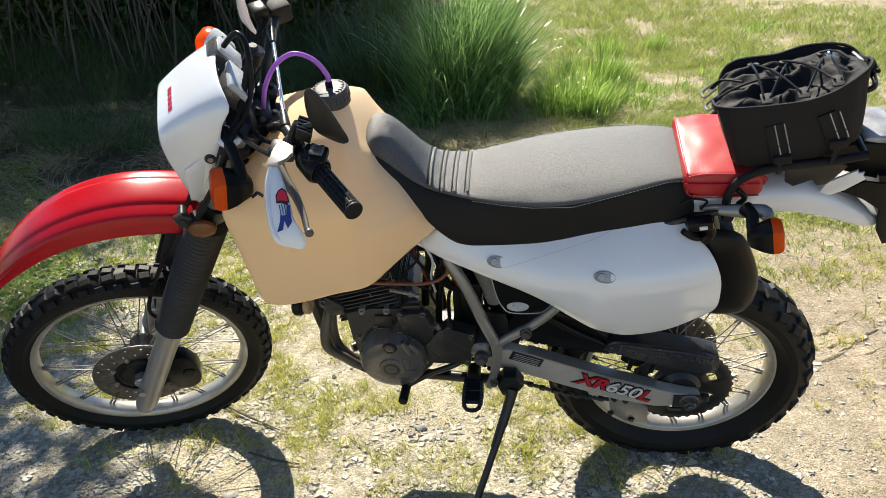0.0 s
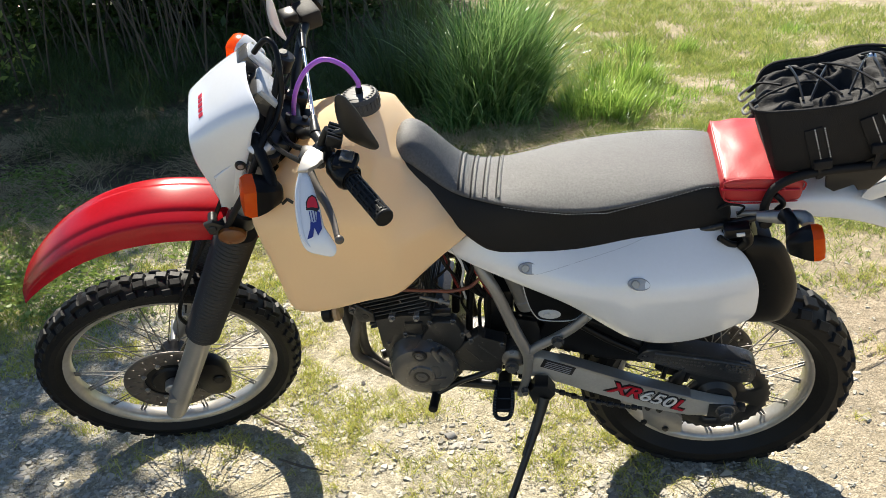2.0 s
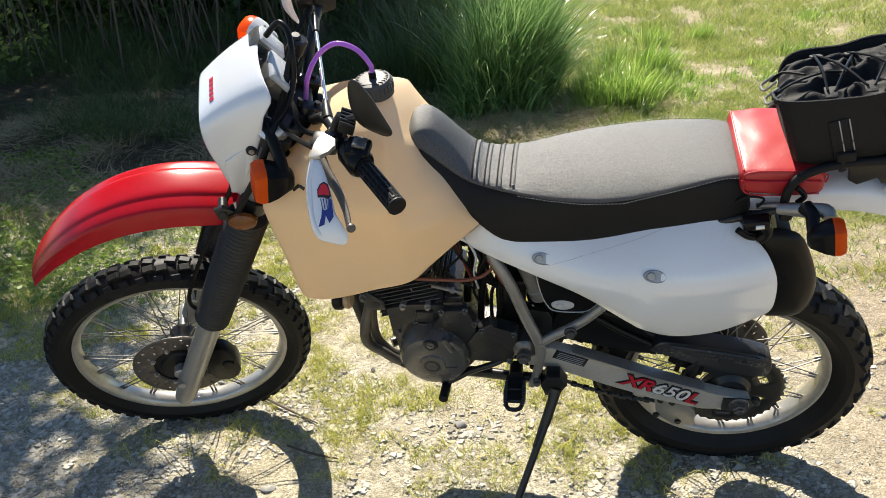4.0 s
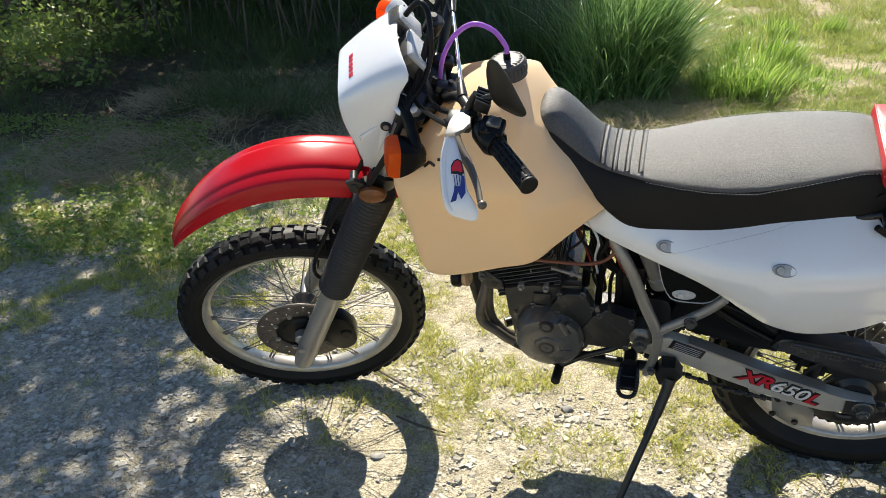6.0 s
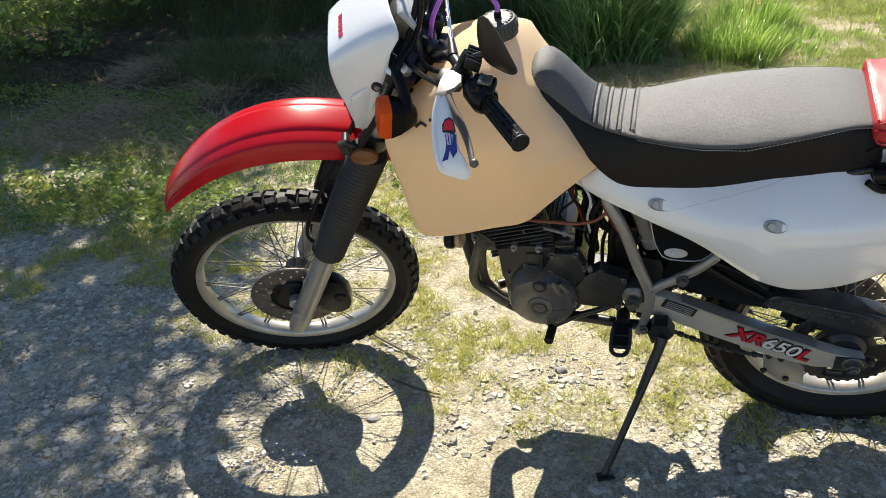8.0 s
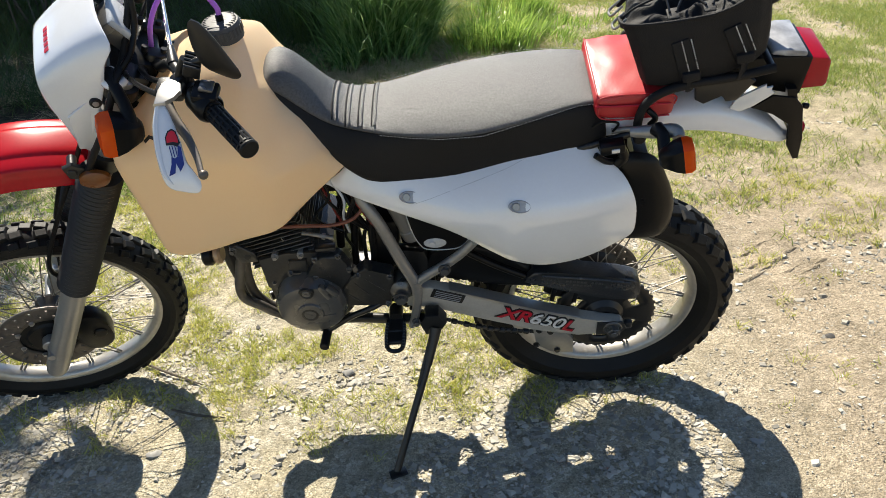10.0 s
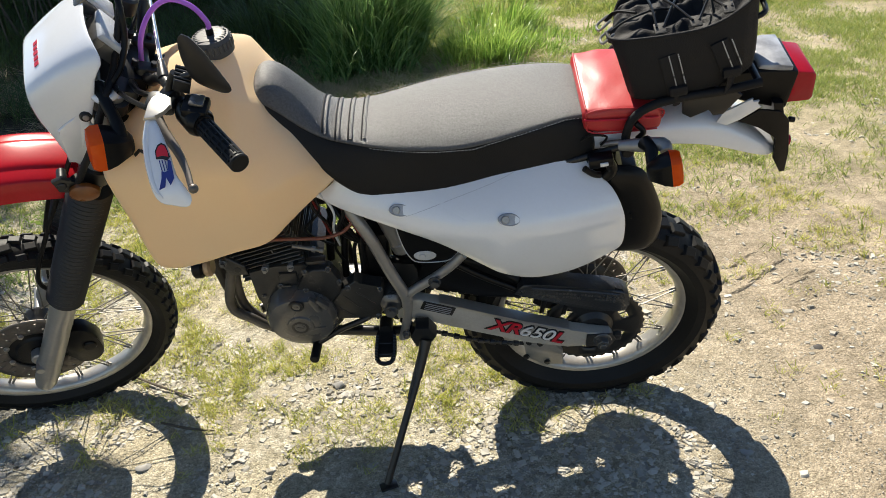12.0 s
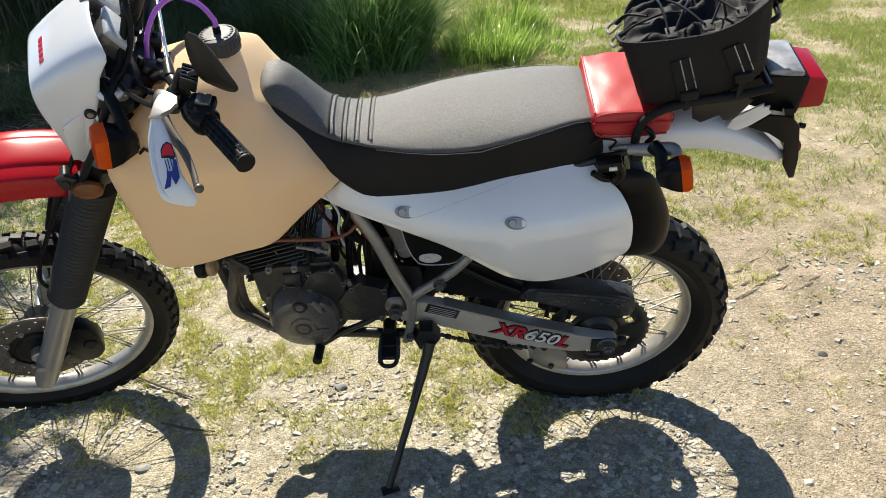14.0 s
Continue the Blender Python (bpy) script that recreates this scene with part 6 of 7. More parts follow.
cyl(bm, (1.088, -0.06, 0.890), (1.098, -0.06, 0.888), 0.013, 16, 0.002)
part("rear_reflector", bm, REDLENS, pb, "small round red reflector")

# engine
bm = bmesh.new()
plate(bm, [(-0.085, 0.60), (-0.095, 0.52), (-0.085, 0.44), (-0.03, 0.40), (0.08, 0.395), (0.100, 0.42), (0.100, 0.49), (0.076, 0.53), (0.070, 0.605), (0.04, 0.625), (-0.02, 0.635)], -0.105, 0.115, 0.010)
plate(bm, [(0.160, 0.565), (0.212, 0.565), (0.222, 0.50), (0.20, 0.44), (0.155, 0.43)], -0.10, 0.11, 0.010)
plate(bm, [(-0.10, 0.415), (0.10, 0.40), (0.22, 0.40), (0.24, 0.38), (0.20, 0.345), (-0.07, 0.335), (-0.11, 0.37)], 0.0, 0.12, 0.008)
plate(bm, [(-0.095, 0.622), (-0.03, 0.640), (0.045, 0.640), (0.040, 0.60), (0.0, 0.55), (-0.06, 0.50), (-0.090, 0.53)], -0.122, -0.10, 0.005)
plate(bm, [(-0.024, 0.622), (0.018, 0.624), (0.016, 0.592), (-0.026, 0.590)], -0.130, -0.118, 0.004)
tube(bm, [(-0.031, -0.124, 0.578), (-0.002, -0.124, 0.577)], 0.004, 8, 1)
eng = part("engine", bm, CASE, bike, "dark grey single-cylinder engine with dusty cooling fins")
bm = bmesh.new()
lathe(bm, [(0.0, -0.178), (0.030, -0.178), (0.032, -0.174), (0.060, -0.172), (0.076, -0.166), (0.085, -0.150), (0.088, -0.10)], 56, (0.012, 0, 0.492), closed=False)
box(bm, (0.070, -0.164, 0.556), (0.036, 0.016, 0.012), (0, 48, 0), 0.003)
box(bm, (0.052, -0.167, 0.565), (0.030, 0.014, 0.010), (0, 48, 0), 0.003)
box(bm, (0.045, -0.172, 0.480), (0.050, 0.008, 0.004), (0, -6, 0), 0.001)
box(bm, (0.054, -0.166, 0.553), (0.014, 0.016, 0.04), (0, -25, 0), 0.004)
gc = part("generator_cover", bm, COVER, eng, "round grey generator cover")
for cx, cz, r, y in ((0.010, 0.488, 0.020, -0.1755), (0.012, 0.561, 0.016, -0.176)):
    bm = bmesh.new()
    lathe(bm, [(r * 0.62, y - 0.001), (r * 0.75, y - 0.0035), (r, y - 0.003), (r * 1.12, y + 0.002), (r * 0.62, y + 0.004)], 28, (cx, 0, cz))
    part("cap_ring", bm, PAINT, gc)
    bm = bmesh.new()
    lathe(bm, [(0.0, y - 0.003), (r * 0.55, y - 0.003), (r * 0.66, y - 0.001), (r * 0.66, y + 0.003)], 24, (cx, 0, cz), closed=False)
    box(bm, (cx, y - 0.0035, cz), (r * 0.7, 0.001, 0.003), (0, 20, 0))
    part("inspection_cap", bm, COVER, gc)
bm = bmesh.new()
plate(bm, [(0.112, 0.568), (0.129, 0.583), (0.149, 0.603), (0.158, 0.599), (0.165, 0.587), (0.209, 0.582), (0.215, 0.57), (0.200, 0.469), (0.089, 0.474), (0.088, 0.53)], -0.142, -0.108, 0.005)
for a, b in (((0.121, 0.553), (0.152, 0.513)), ((0.149, 0.566), (0.193, 0.524)), ((0.103, 0.516), (0.135, 0.484)), ((0.152, 0.513), (0.158, 0.512))):
    tube(bm, [(a[0], -0.1405, a[1]), (b[0], -0.1405, b[1])], 0.0026, 8, 1)
part("sprocket_cover", bm, CASE, eng, "ribbed dark sprocket cover")
bm = bmesh.new()
plate(bm, [(-0.005, 0.545), (0.038, 0.628), (0.046, 0.634), (0.058, 0.637), (0.090, 0.640), (0.100, 0.634), (0.117, 0.595), (0.115, 0.560), (0.095, 0.51), (0.03, 0.49)], -0.138, -0.104, 0.006)
box(bm, (0.066, -0.118, 0.652), (0.046, 0.02, 0.010), (0, -4, 0), 0.003)
part("upper_cover", bm, CASE, eng, "smooth dark casing above the generator cover")
for x, z, y in ((0.039, 0.634, -0.138), (0.094, 0.641, -0.138), (0.114, 0.597, -0.138), (0.132, 0.581, -0.142), (0.033, 0.574, -0.138), (0.205, 0.572, -0.142), (0.193, 0.480, -0.142), (-0.027, 0.578, -0.124), (-0.072, 0.545, -0.120)):
    bm = bmesh.new()
    cyl(bm, (x, y - 0.002, z), (x, y + 0.004, z), 0.0072, 16, 0.001)
    bolt(bm, (x, y - 0.002, z), 0.0042, 0.0036)
    part("case_bolt", bm, COVER, eng)
# cylinder with fins
TILT = Matrix.Translation((-0.045, 0, 0.60)) @ Matrix.Rotation(radians(-17), 4, "Y")
bm = bmesh.new()
box(bm, (0, 0, 0.09), (0.13, 0.15, 0.24), (0, 0, 0), 0.02)
part("cylinder", bm, CASE, eng, "", TILT)
for i in range(13):
    bm = bmesh.new()
    box(bm, (0.012, 0, 0.006 + i * 0.0115), (0.164 - 0.004 * (i % 2), 0.225, 0.0020), (0, 0, 0), 0.0008, 1)
    if i > 4:
        tube(bm, [(0.085, -0.105, 0.006 + i * 0.0115), (0.098, -0.105, 0.011 + i * 0.0115), (0.104, -0.100, 0.022 + i * 0.0115)], 0.0016, 6, 3)
    if i % 4 == 1:
        box(bm, (0.012 + 0.005 * i, -0.1105, 0.011 + i * 0.0115), (0.003, 0.003, 0.010))
    part("cooling_fin", bm, FINS, eng, "", TILT)
bm = bmesh.new()
box(bm, (0.0, 0, 0.20), (0.17, 0.19, 0.10), (0, 0, 0), 0.02)
part("cylinder_head", bm, CASE, eng, "", TILT)
for x, z in ((-0.054, 0.632), (0.005, 0.634)):
    bm = bmesh.new()
    cyl(bm, (x, -0.124, z), (x, -0.100, z), 0.0085, 16, 0.002)
    bolt(bm, (x, -0.124, z), 0.0052, 0.004)
    part("cylinder_bolt", bm, FRAME, eng)
bm = bmesh.new()
plate(bm, [(-0.156, 0.668), (-0.136, 0.670), (-0.119, 0.655), (-0.100, 0.640), (-0.096, 0.613), (-0.138, 0.611), (-0.152, 0.640)], -0.118, -0.085, 0.004)
mount = part("engine_mount", bm, CASE, eng, "dark lug at the front of the cylinder")
# black disc on the lug in place of a hole's dark inside
bm = bmesh.new()
cyl(bm, (-0.118, -0.1195, 0.631), (-0.118, -0.115, 0.631), 0.0085, 18, 0.001)
part("mount_hole_disc", bm, DECAL_BLACK, mount)
bm = bmesh.new()
cyl(bm, (-0.145, -0.128, 0.660), (-0.145, -0.115, 0.660), 0.009, 16, 0.003)
bolt(bm, (-0.145, -0.128, 0.660), 0.006, 0.004)
part("mount_bolt", bm, COVER, mount)
# carburettor side clutter
bm = bmesh.new()
box(bm, (0.140, -0.02, 0.765), (0.085, 0.07, 0.080), (0, 0, 0), 0.016)
cyl(bm, (0.150, -0.02, 0.700), (0.150, -0.02, 0.735), 0.024, 20, 0.005)
cyl(bm, (0.05, -0.02, 0.765), (0.24, -0.02, 0.785), 0.026, 18)
part("carburettor", bm, BLACK, bike, "dirty carburettor below the tank")
bm = bmesh.new()
tube(bm, [(-0.05, -0.13, 0.735), (-0.006, -0.135, 0.737), (0.052, -0.135, 0.736), (0.097, -0.135, 0.736), (0.14, -0.132, 0.748), (0.167, -0.12, 0.77)], 0.0042, 10)
part("fuel_hose", bm, COPPER, bike, "orange-brown fuel hose")
random.seed(5)
for k, mt in enumerate((WIRE_RED, BLACK, BLACK, CLEAR, BLACK, WIRE_RED, BLACK, BLACK)):
    bm = bmesh.new()
    x0 = 0.07 + 0.014 * k
    tube(bm, [(x0 - 0.03 + random.uniform(-0.01, 0.01), -0.085, 0.86), (x0 + random.uniform(-0.02, 0.02), -0.10 + random.uniform(-0.02, 0.02), 0.80), (x0 + random.uniform(-0.03, 0.03), -0.10 + random.uniform(-0.02, 0.02), 0.74), (x0 + 0.03 + random.uniform(-0.02, 0.02), -0.09, 0.67)], random.choice((0.003, 0.004, 0.0055)), 8)
    part("wire", bm, mt, bike)
bm = bmesh.new()
cyl(bm, (0.020, -0.122, 0.704), (0.088, -0.125, 0.688), 0.0042, 12, 0.001)
cyl(bm, (0.064, -0.124, 0.6935), (0.072, -0.1243, 0.6918), 0.0075, 6)
cyl(bm, (0.080, -0.1246, 0.690), (0.090, -0.125, 0.6877), 0.0065, 12, 0.001)
part("spark_plug_lead", bm, STEEL, bike)
# dark box and hoses added to close the bright gap behind the tube
bm = bmesh.new()
box(bm, (0.198, -0.045, 0.625), (0.062, 0.10, 0.15), (0, 4, 0), 0.014)
part("dark_filler_box", bm, BLACK, bike, "dark box behind the frame tube")
for pts, r in (([(0.150, -0.07, 0.80), (0.140, -0.075, 0.72), (0.128, -0.078, 0.64), (0.122, -0.08, 0.56)], 0.0085), ([(0.172, -0.08, 0.79), (0.166, -0.085, 0.70), (0.152, -0.088, 0.65), (0.150, -0.09, 0.56)], 0.0045),
               ([(0.125, -0.06, 0.80), (0.106, -0.062, 0.72), (0.095, -0.06, 0.66), (0.090, -0.06, 0.60)], 0.010), ([(0.185, -0.09, 0.76), (0.172, -0.094, 0.68), (0.170, -0.094, 0.60), (0.160, -0.09, 0.54)], 0.008),
               ([(0.108, -0.09, 0.78), (0.118, -0.095, 0.70), (0.112, -0.092, 0.66), (0.125, -0.09, 0.62)], 0.0035), ([(0.140, -0.02, 0.72), (0.120, 0.0, 0.64), (0.115, 0.02, 0.58), (0.12, 0.03, 0.50)], 0.012)):
    bm = bmesh.new()
    tube(bm, pts, r, 10)
    part("breather_hose", bm, BLACK, bike, "black rubber breather hose")
# exhaust
for pts in ([(-0.125, -0.03, 0.645), (-0.150, -0.03, 0.60), (-0.160, -0.03, 0.53), (-0.165, -0.03, 0.477), (-0.163, -0.03, 0.427), (-0.150, -0.03, 0.393), (-0.112, -0.03, 0.356), (-0.04, 0.0, 0.34), (0.12, 0.06, 0.36)],
            [(-0.125, -0.055, 0.645), (-0.150, -0.058, 0.59), (-0.166, -0.060, 0.534), (-0.180, -0.060, 0.48), (-0.179, -0.060, 0.432), (-0.145, -0.055, 0.393), (-0.100, -0.045, 0.348), (-0.03, -0.01, 0.33), (0.12, 0.04, 0.34)]):
    bm = bmesh.new()
    tube(bm, pts, 0.0125, 16)
    part("exhaust_pipe", bm, mat("dark_exhaust_steel", (0.17, 0.16, 0.15), 0.4, metal=0.5, col2=(0.07, 0.06, 0.05), fine=70, coarse=12), bike, "dark exhaust header pipe")
bm = bmesh.new()
cyl(bm, (-0.238, -0.070, 0.598), (-0.212, -0.070, 0.598), 0.027, 24, 0.005)
tube(bm, [(-0.225, -0.07, 0.62), (-0.21, -0.03, 0.66), (-0.21, 0.0, 0.68)], 0.006, 8)
horn = part("horn", bm, BLACK, bike, "small round black horn with a tan rim")
bm = bmesh.new()
cyl(bm, (-0.213, -0.070, 0.598), (-0.192, -0.070, 0.600), 0.024, 24, 0.006)
part("horn_mouth", bm, mat("tan_metal", (0.5, 0.34, 0.2), 0.35, metal=0.2, fine=90, coarse=14), horn, "tan horn mouth")

# frame
bm = bmesh.new()
tube(bm, [(0.09, -0.045, 0.92), (0.130, -0.078, 0.846), (0.162, -0.112, 0.790), (0.198, -0.132, 0.730), (0.234, -0.145, 0.634), (0.256, -0.15, 0.580), (0.267, -0.15, 0.545)], 0.0135, 16)
tube(bm, [(0.262, -0.15, 0.550), (0.284, -0.149, 0.572), (0.333, -0.147, 0.607), (0.370, -0.145, 0.638), (0.403, -0.14, 0.672)], 0.0110, 14)
tube(bm, [(0.266, -0.15, 0.565), (0.266, -0.15, 0.51), (0.258, -0.148, 0.45), (0.246, -0.145, 0.400)], [0.016, 0.013, 0.012, 0.012], 16, 5, 0.8)
fr = part("frame", bm, FRAME, bike, "worn silver steel frame tubes")
bm = bmesh.new()
tube(bm, [(0.06, 0.09, 0.95), (0.115, 0.125, 0.84), (0.165, 0.142, 0.745), (0.215, 0.148, 0.635), (0.262, 0.15, 0.52), (0.255, 0.145, 0.395)], 0.0165, 12)
tube(bm, [(-0.28, 0, 1.02), (-0.24, 0, 0.80), (-0.215, 0, 0.60), (-0.19, 0, 0.42), (-0.14, -0.02, 0.345)], 0.017, 12)
for s in (-1, 1):
    tube(bm, [(-0.14, s * 0.02, 0.345), (-0.06, s * 0.06, 0.345), (0.10, s * 0.08, 0.36), (0.20, s * 0.11, 0.385), (0.265, s * 0.145, 0.425)], 0.0135, 12)
    tube(bm, [(0.05, s * 0.05, 0.93), (0.30, s * 0.10, 0.83), (0.60, s * 0.12, 0.90), (0.76, s * 0.12, 0.95)], 0.0075, 10)
part("frame_cradle", bm, PAINT, fr)
for x, z, r in ((0.258, 0.435, 0.0075), (0.228, 0.520, 0.013), (0.335, 0.612, 0.011)):
    bm = bmesh.new()
    bolt(bm, (x, -0.163, z), r, 0.008)
    part("frame_bolt", bm, COVER, fr)
bm = bmesh.new()
lathe(bm, [(0.0, -0.152), (0.014, -0.152), (0.022, -0.148), (0.030, -0.140), (0.030, -0.10)], 28, (0.230, 0, 0.520), closed=False)
part("swingarm_pivot", bm, COVER, fr)
bm = bmesh.new()
cyl(bm, (0.215, -0.085, 0.80), (0.262, -0.085, 0.655), 0.022, 20, 0.004)
cyl(bm, (0.255, -0.085, 0.675), (0.266, -0.085, 0.645), 0.0245, 20, 0.003)
part("shock_reservoir", bm, FRAME, bike, "silver shock absorber reservoir")
bm = bmesh.new()
cyl(bm, (0.235, 0.0, 0.84), (0.282, 0.0, 0.44), 0.022, 18, 0.003)
shock = part("rear_shock", bm, PAINT, bike, "dirty black rear shock absorber")
bm = bmesh.new()
tube(bm, [(0.240 + 0.040 * k / 96 + 0.036 * math.cos(k * math.pi / 6), 0.036 * math.sin(k * math.pi / 6), 0.80 - 0.34 * k / 96) for k in range(97)], 0.0065, 8, 1)
part("spring", bm, PAINT, shock, "black coil spring")
bm = bmesh.new()
box(bm, (0.268, 0.0, 0.455), (0.10, 0.11, 0.10), (0, 20, 0), 0.015)
plate(bm, [(0.225, 0.59), (0.285, 0.58), (0.31, 0.50), (0.30, 0.43), (0.235, 0.42), (0.215, 0.50)], -0.075, -0.045, 0.006)
part("shock_linkage", bm, PAINT, bike, "dark pivot casting behind the engine")
bm = bmesh.new()
puff(bm, [(0.250, 0.79), (0.265, 0.70), (0.280, 0.655), (0.297, 0.637), (0.36, 0.637), (0.385, 0.655), (0.415, 0.70), (0.40, 0.75), (0.33, 0.79)], lambda x, z, f: -0.118 - 0.004 * (1 - f ** 4), 4)
ig = part("inner_guard", bm, BLACK, bike, "black inner guard with pale rim", solid=0.005)
bm = bmesh.new()
tube(bm, [(0.250, -0.122, 0.79), (0.265, -0.122, 0.70), (0.281, -0.122, 0.653), (0.302, -0.122, 0.635), (0.36, -0.122, 0.635), (0.385, -0.122, 0.652), (0.40, -0.122, 0.68)], 0.0013, 6)
part("guard_edge", bm, CLEAR, ig)
bm = bmesh.new()
lathe(bm, [(0.0, -0.004), (0.014, -0.004), (0.019, 0.0), (0.019, 0.004)], 28, closed=False)
for v in bm.verts:
    v.co.x *= 1.35
    v.co.z *= 0.8
lathe(bm, [(0.0, -0.007), (0.007, -0.007), (0.009, -0.003)], 16, (-0.006, 0, 0.002), closed=False)
part("guard_fastener", bm, CLEAR, ig, "pale oval fastener", pose(0.316, -0.124, 0.657))

# swingarm, chain and guard
for s in (-1, 1):
    bm = bmesh.new()
    plate(bm, [(0.235, 0.490), (0.29, 0.500), (0.36, 0.477), (0.446, 0.440), (0.559, 0.396), (0.66, 0.364), (0.71, 0.350), (0.765, 0.342), (0.775, 0.326), (0.765, 0.310), (0.71, 0.302), (0.66, 0.296), (0.563, 0.322), (0.42, 0.376), (0.30, 0.432), (0.235, 0.435)], s * 0.115, s * 0.085, 0.005)
    sa = part("swingarm", bm, SWING, bike, "dusty grey alloy swingarm")
    bm = bmesh.new()
    plate(bm, [(0.34, 0.489), (0.46, 0.4405), (0.56, 0.402), (0.66, 0.370), (0.66, 0.363), (0.56, 0.393), (0.46, 0.4315), (0.34, 0.482)], s * 0.1165, s * 0.085, 0.002)
    part("swingarm_ridge", bm, ALU, sa)
    if s < 0:
        ang = math.degrees(math.atan2(-0.10, 0.24))
        for txt, cx, cz, mt in (("XR", 0.5000, 0.3905, DECAL_RED), ("650", 0.5780, 0.3625, DECAL_GREY), ("L", 0.6330, 0.3415, DECAL_RED)):
            for nm, bold, y, m2 in (("lettering_outline", 0.070, -0.1164, DECAL_BLACK), ("model_lettering", 0.020 if txt != "650" else 0.006, -0.1186, mt)):
                lettering(txt, 0.054, 0.0008, m2, sa, nm, pose(cx, y, cz - 0.002, 90, -ang * 0.86, 0) @ Matrix.Diagonal((1.14, 1.0, 1, 1)), 0.18, 0.97, "italic model lettering" if m2 is mt else "", bold)
        bm = bmesh.new()
        box(bm, (0.336, -0.1165, 0.468), (0.082, 0.002, 0.030), (0, 21, 0), 0.0008, 1)
        lb = part("warning_label", bm, DECAL_BLACK, sa, "dark label with rows of unreadable bars")
        bm = bmesh.new()
        for k in range(4):
            box(bm, (0.336 - 0.0021 * (k - 1.5), -0.1183, 0.468 - 0.0058 * (k - 1.5)), (0.066, 0.0008, 0.0018), (0, 21, 0))
        part("label_bars", bm, CUP, lb)
        bm = bmesh.new()
        plate(bm, [(0.705, 0.346), (0.768, 0.346), (0.780, 0.325), (0.768, 0.304), (0.705, 0.300)], -0.1195, -0.114, 0.002)
        box(bm, (0.785, -0.105, 0.325), (0.02, 0.016, 0.02), (0, 0, 0), 0.003)
        part("chain_adjuster", bm, CASE, sa, "dirty dark chain adjuster")
        bm = bmesh.new()
        cyl(bm, (0.745, -0.122, 0.325), (0.745, -0.114, 0.325), 0.024, 24, 0.002)
        cyl(bm, (0.745, -0.138, 0.325), (0.745, -0.12, 0.325), 0.0165, 6, 0.001)
        cyl(bm, (0.745, -0.144, 0.325), (0.745, -0.13, 0.325), 0.009, 14, 0.001)
        part("axle_nut", bm, COVER, sa, "dirty steel axle nut")
# grey chain guide plate below the arm
bm = bmesh.new()
plate(bm, [(0.549, 0.287), (0.578, 0.293), (0.63, 0.274), (0.654, 0.244), (0.657, 0.187), (0.604, 0.19), (0.558, 0.226)], -0.085, -0.045, 0.003)
guide = part("chain_guide", bm, ALU, bike, "pale alloy chain guide with dark bolts")
for x, z in ((0.564, 0.287), (0.593, 0.28), (0.558, 0.229), (0.614, 0.204)):
    bm = bmesh.new()
    bolt(bm, (x, -0.085, z), 0.0065, 0.004)
    part("guide_bolt", bm, PAINT, guide)
bm = bmesh.new()
plate(bm, [(0.545, 0.512), (0.60, 0.510), (0.70, 0.492), (0.785, 0.474), (0.806, 0.45), (0.800, 0.402), (0.74, 0.408), (0.678, 0.424), (0.60, 0.452), (0.56, 0.468), (0.52, 0.480)], -0.094, -0.045, 0.006, 2)
tube(bm, [(0.565, -0.095, 0.502), (0.68, -0.096, 0.486), (0.78, -0.095, 0.466)], 0.003, 6)
cg = part("chain_guard", bm, GUARD, bike, "scratched black chain guard with faint lettering bars")
bm = bmesh.new()
random.seed(3)
for k in range(26):
    x = 0.565 + 0.0088 * k
    for j in range(2):
        if random.random() < 0.8:
            box(bm, (x, -0.0945, 0.490 - 0.011 * j - 0.17 * (x - 0.565)), (0.0055, 0.001, 0.006), (0, 10, 0))
part("guard_bars", bm, COVER, cg)
bm = bmesh.new()
plate(bm, [(0.578, 0.470), (0.70, 0.440), (0.715, 0.395), (0.69, 0.372), (0.60, 0.395), (0.572, 0.415)], -0.066, -0.060, 0.002)
box(bm, (0.600, -0.070, 0.43), (0.012, 0.008, 0.09), (0, 8, 0), 0.002)
box(bm, (0.655, -0.070, 0.42), (0.012, 0.008, 0.09), (0, 8, 0), 0.002)
part("guard_skirt", bm, BLACK, cg, "dirty black bracket under the guard")
bm = bmesh.new()
plate(bm, [(0.33, 0.60), (0.40, 0.60), (0.55, 0.50), (0.56, 0.455), (0.50, 0.445), (0.40, 0.475), (0.30, 0.50), (0.28, 0.54)], -0.075, 0.075, 0.01, 2)
tube(bm, [(0.36, -0.08, 0.60), (0.45, -0.082, 0.535), (0.54, -0.08, 0.48)], 0.008, 10)
part("inner_mudguard", bm, BLACK, bike, "dirty black inner mudguard")


def chain_run(bm, pts, pitch=0.0159):
    line = curve_points(pts, 40)
    acc, last, k = 0.0, line[0], 0
    for p in line[1:]:
        acc += (p - last).length
        if acc >= pitch:
            acc = 0.0
            w = (p - last)
            ang = math.degrees(math.atan2(w.z, w.x))
            box(bm, p, (0.0175, 0.014 if k % 2 else 0.008, 0.012), (0, -ang, 0), 0.003, 1)
            k += 1
        last = p


bm = bmesh.new()
chain_run(bm, [(0.18, -0.066, 0.535), (0.40, -0.066, 0.470), (0.62, -0.066, 0.44), (0.735, -0.066, 0.445)])
part("chain", bm, PAINT, bike, "upper run of the greasy black chain")
bm = bmesh.new()
chain_run(bm, [(0.18, -0.066, 0.42), (0.30, -0.088, 0.362), (0.45, -0.088, 0.302), (0.60, -0.068, 0.255), (0.72, -0.066, 0.212)])
part("chain", bm, PAINT, bike, "lower run of the greasy black chain")

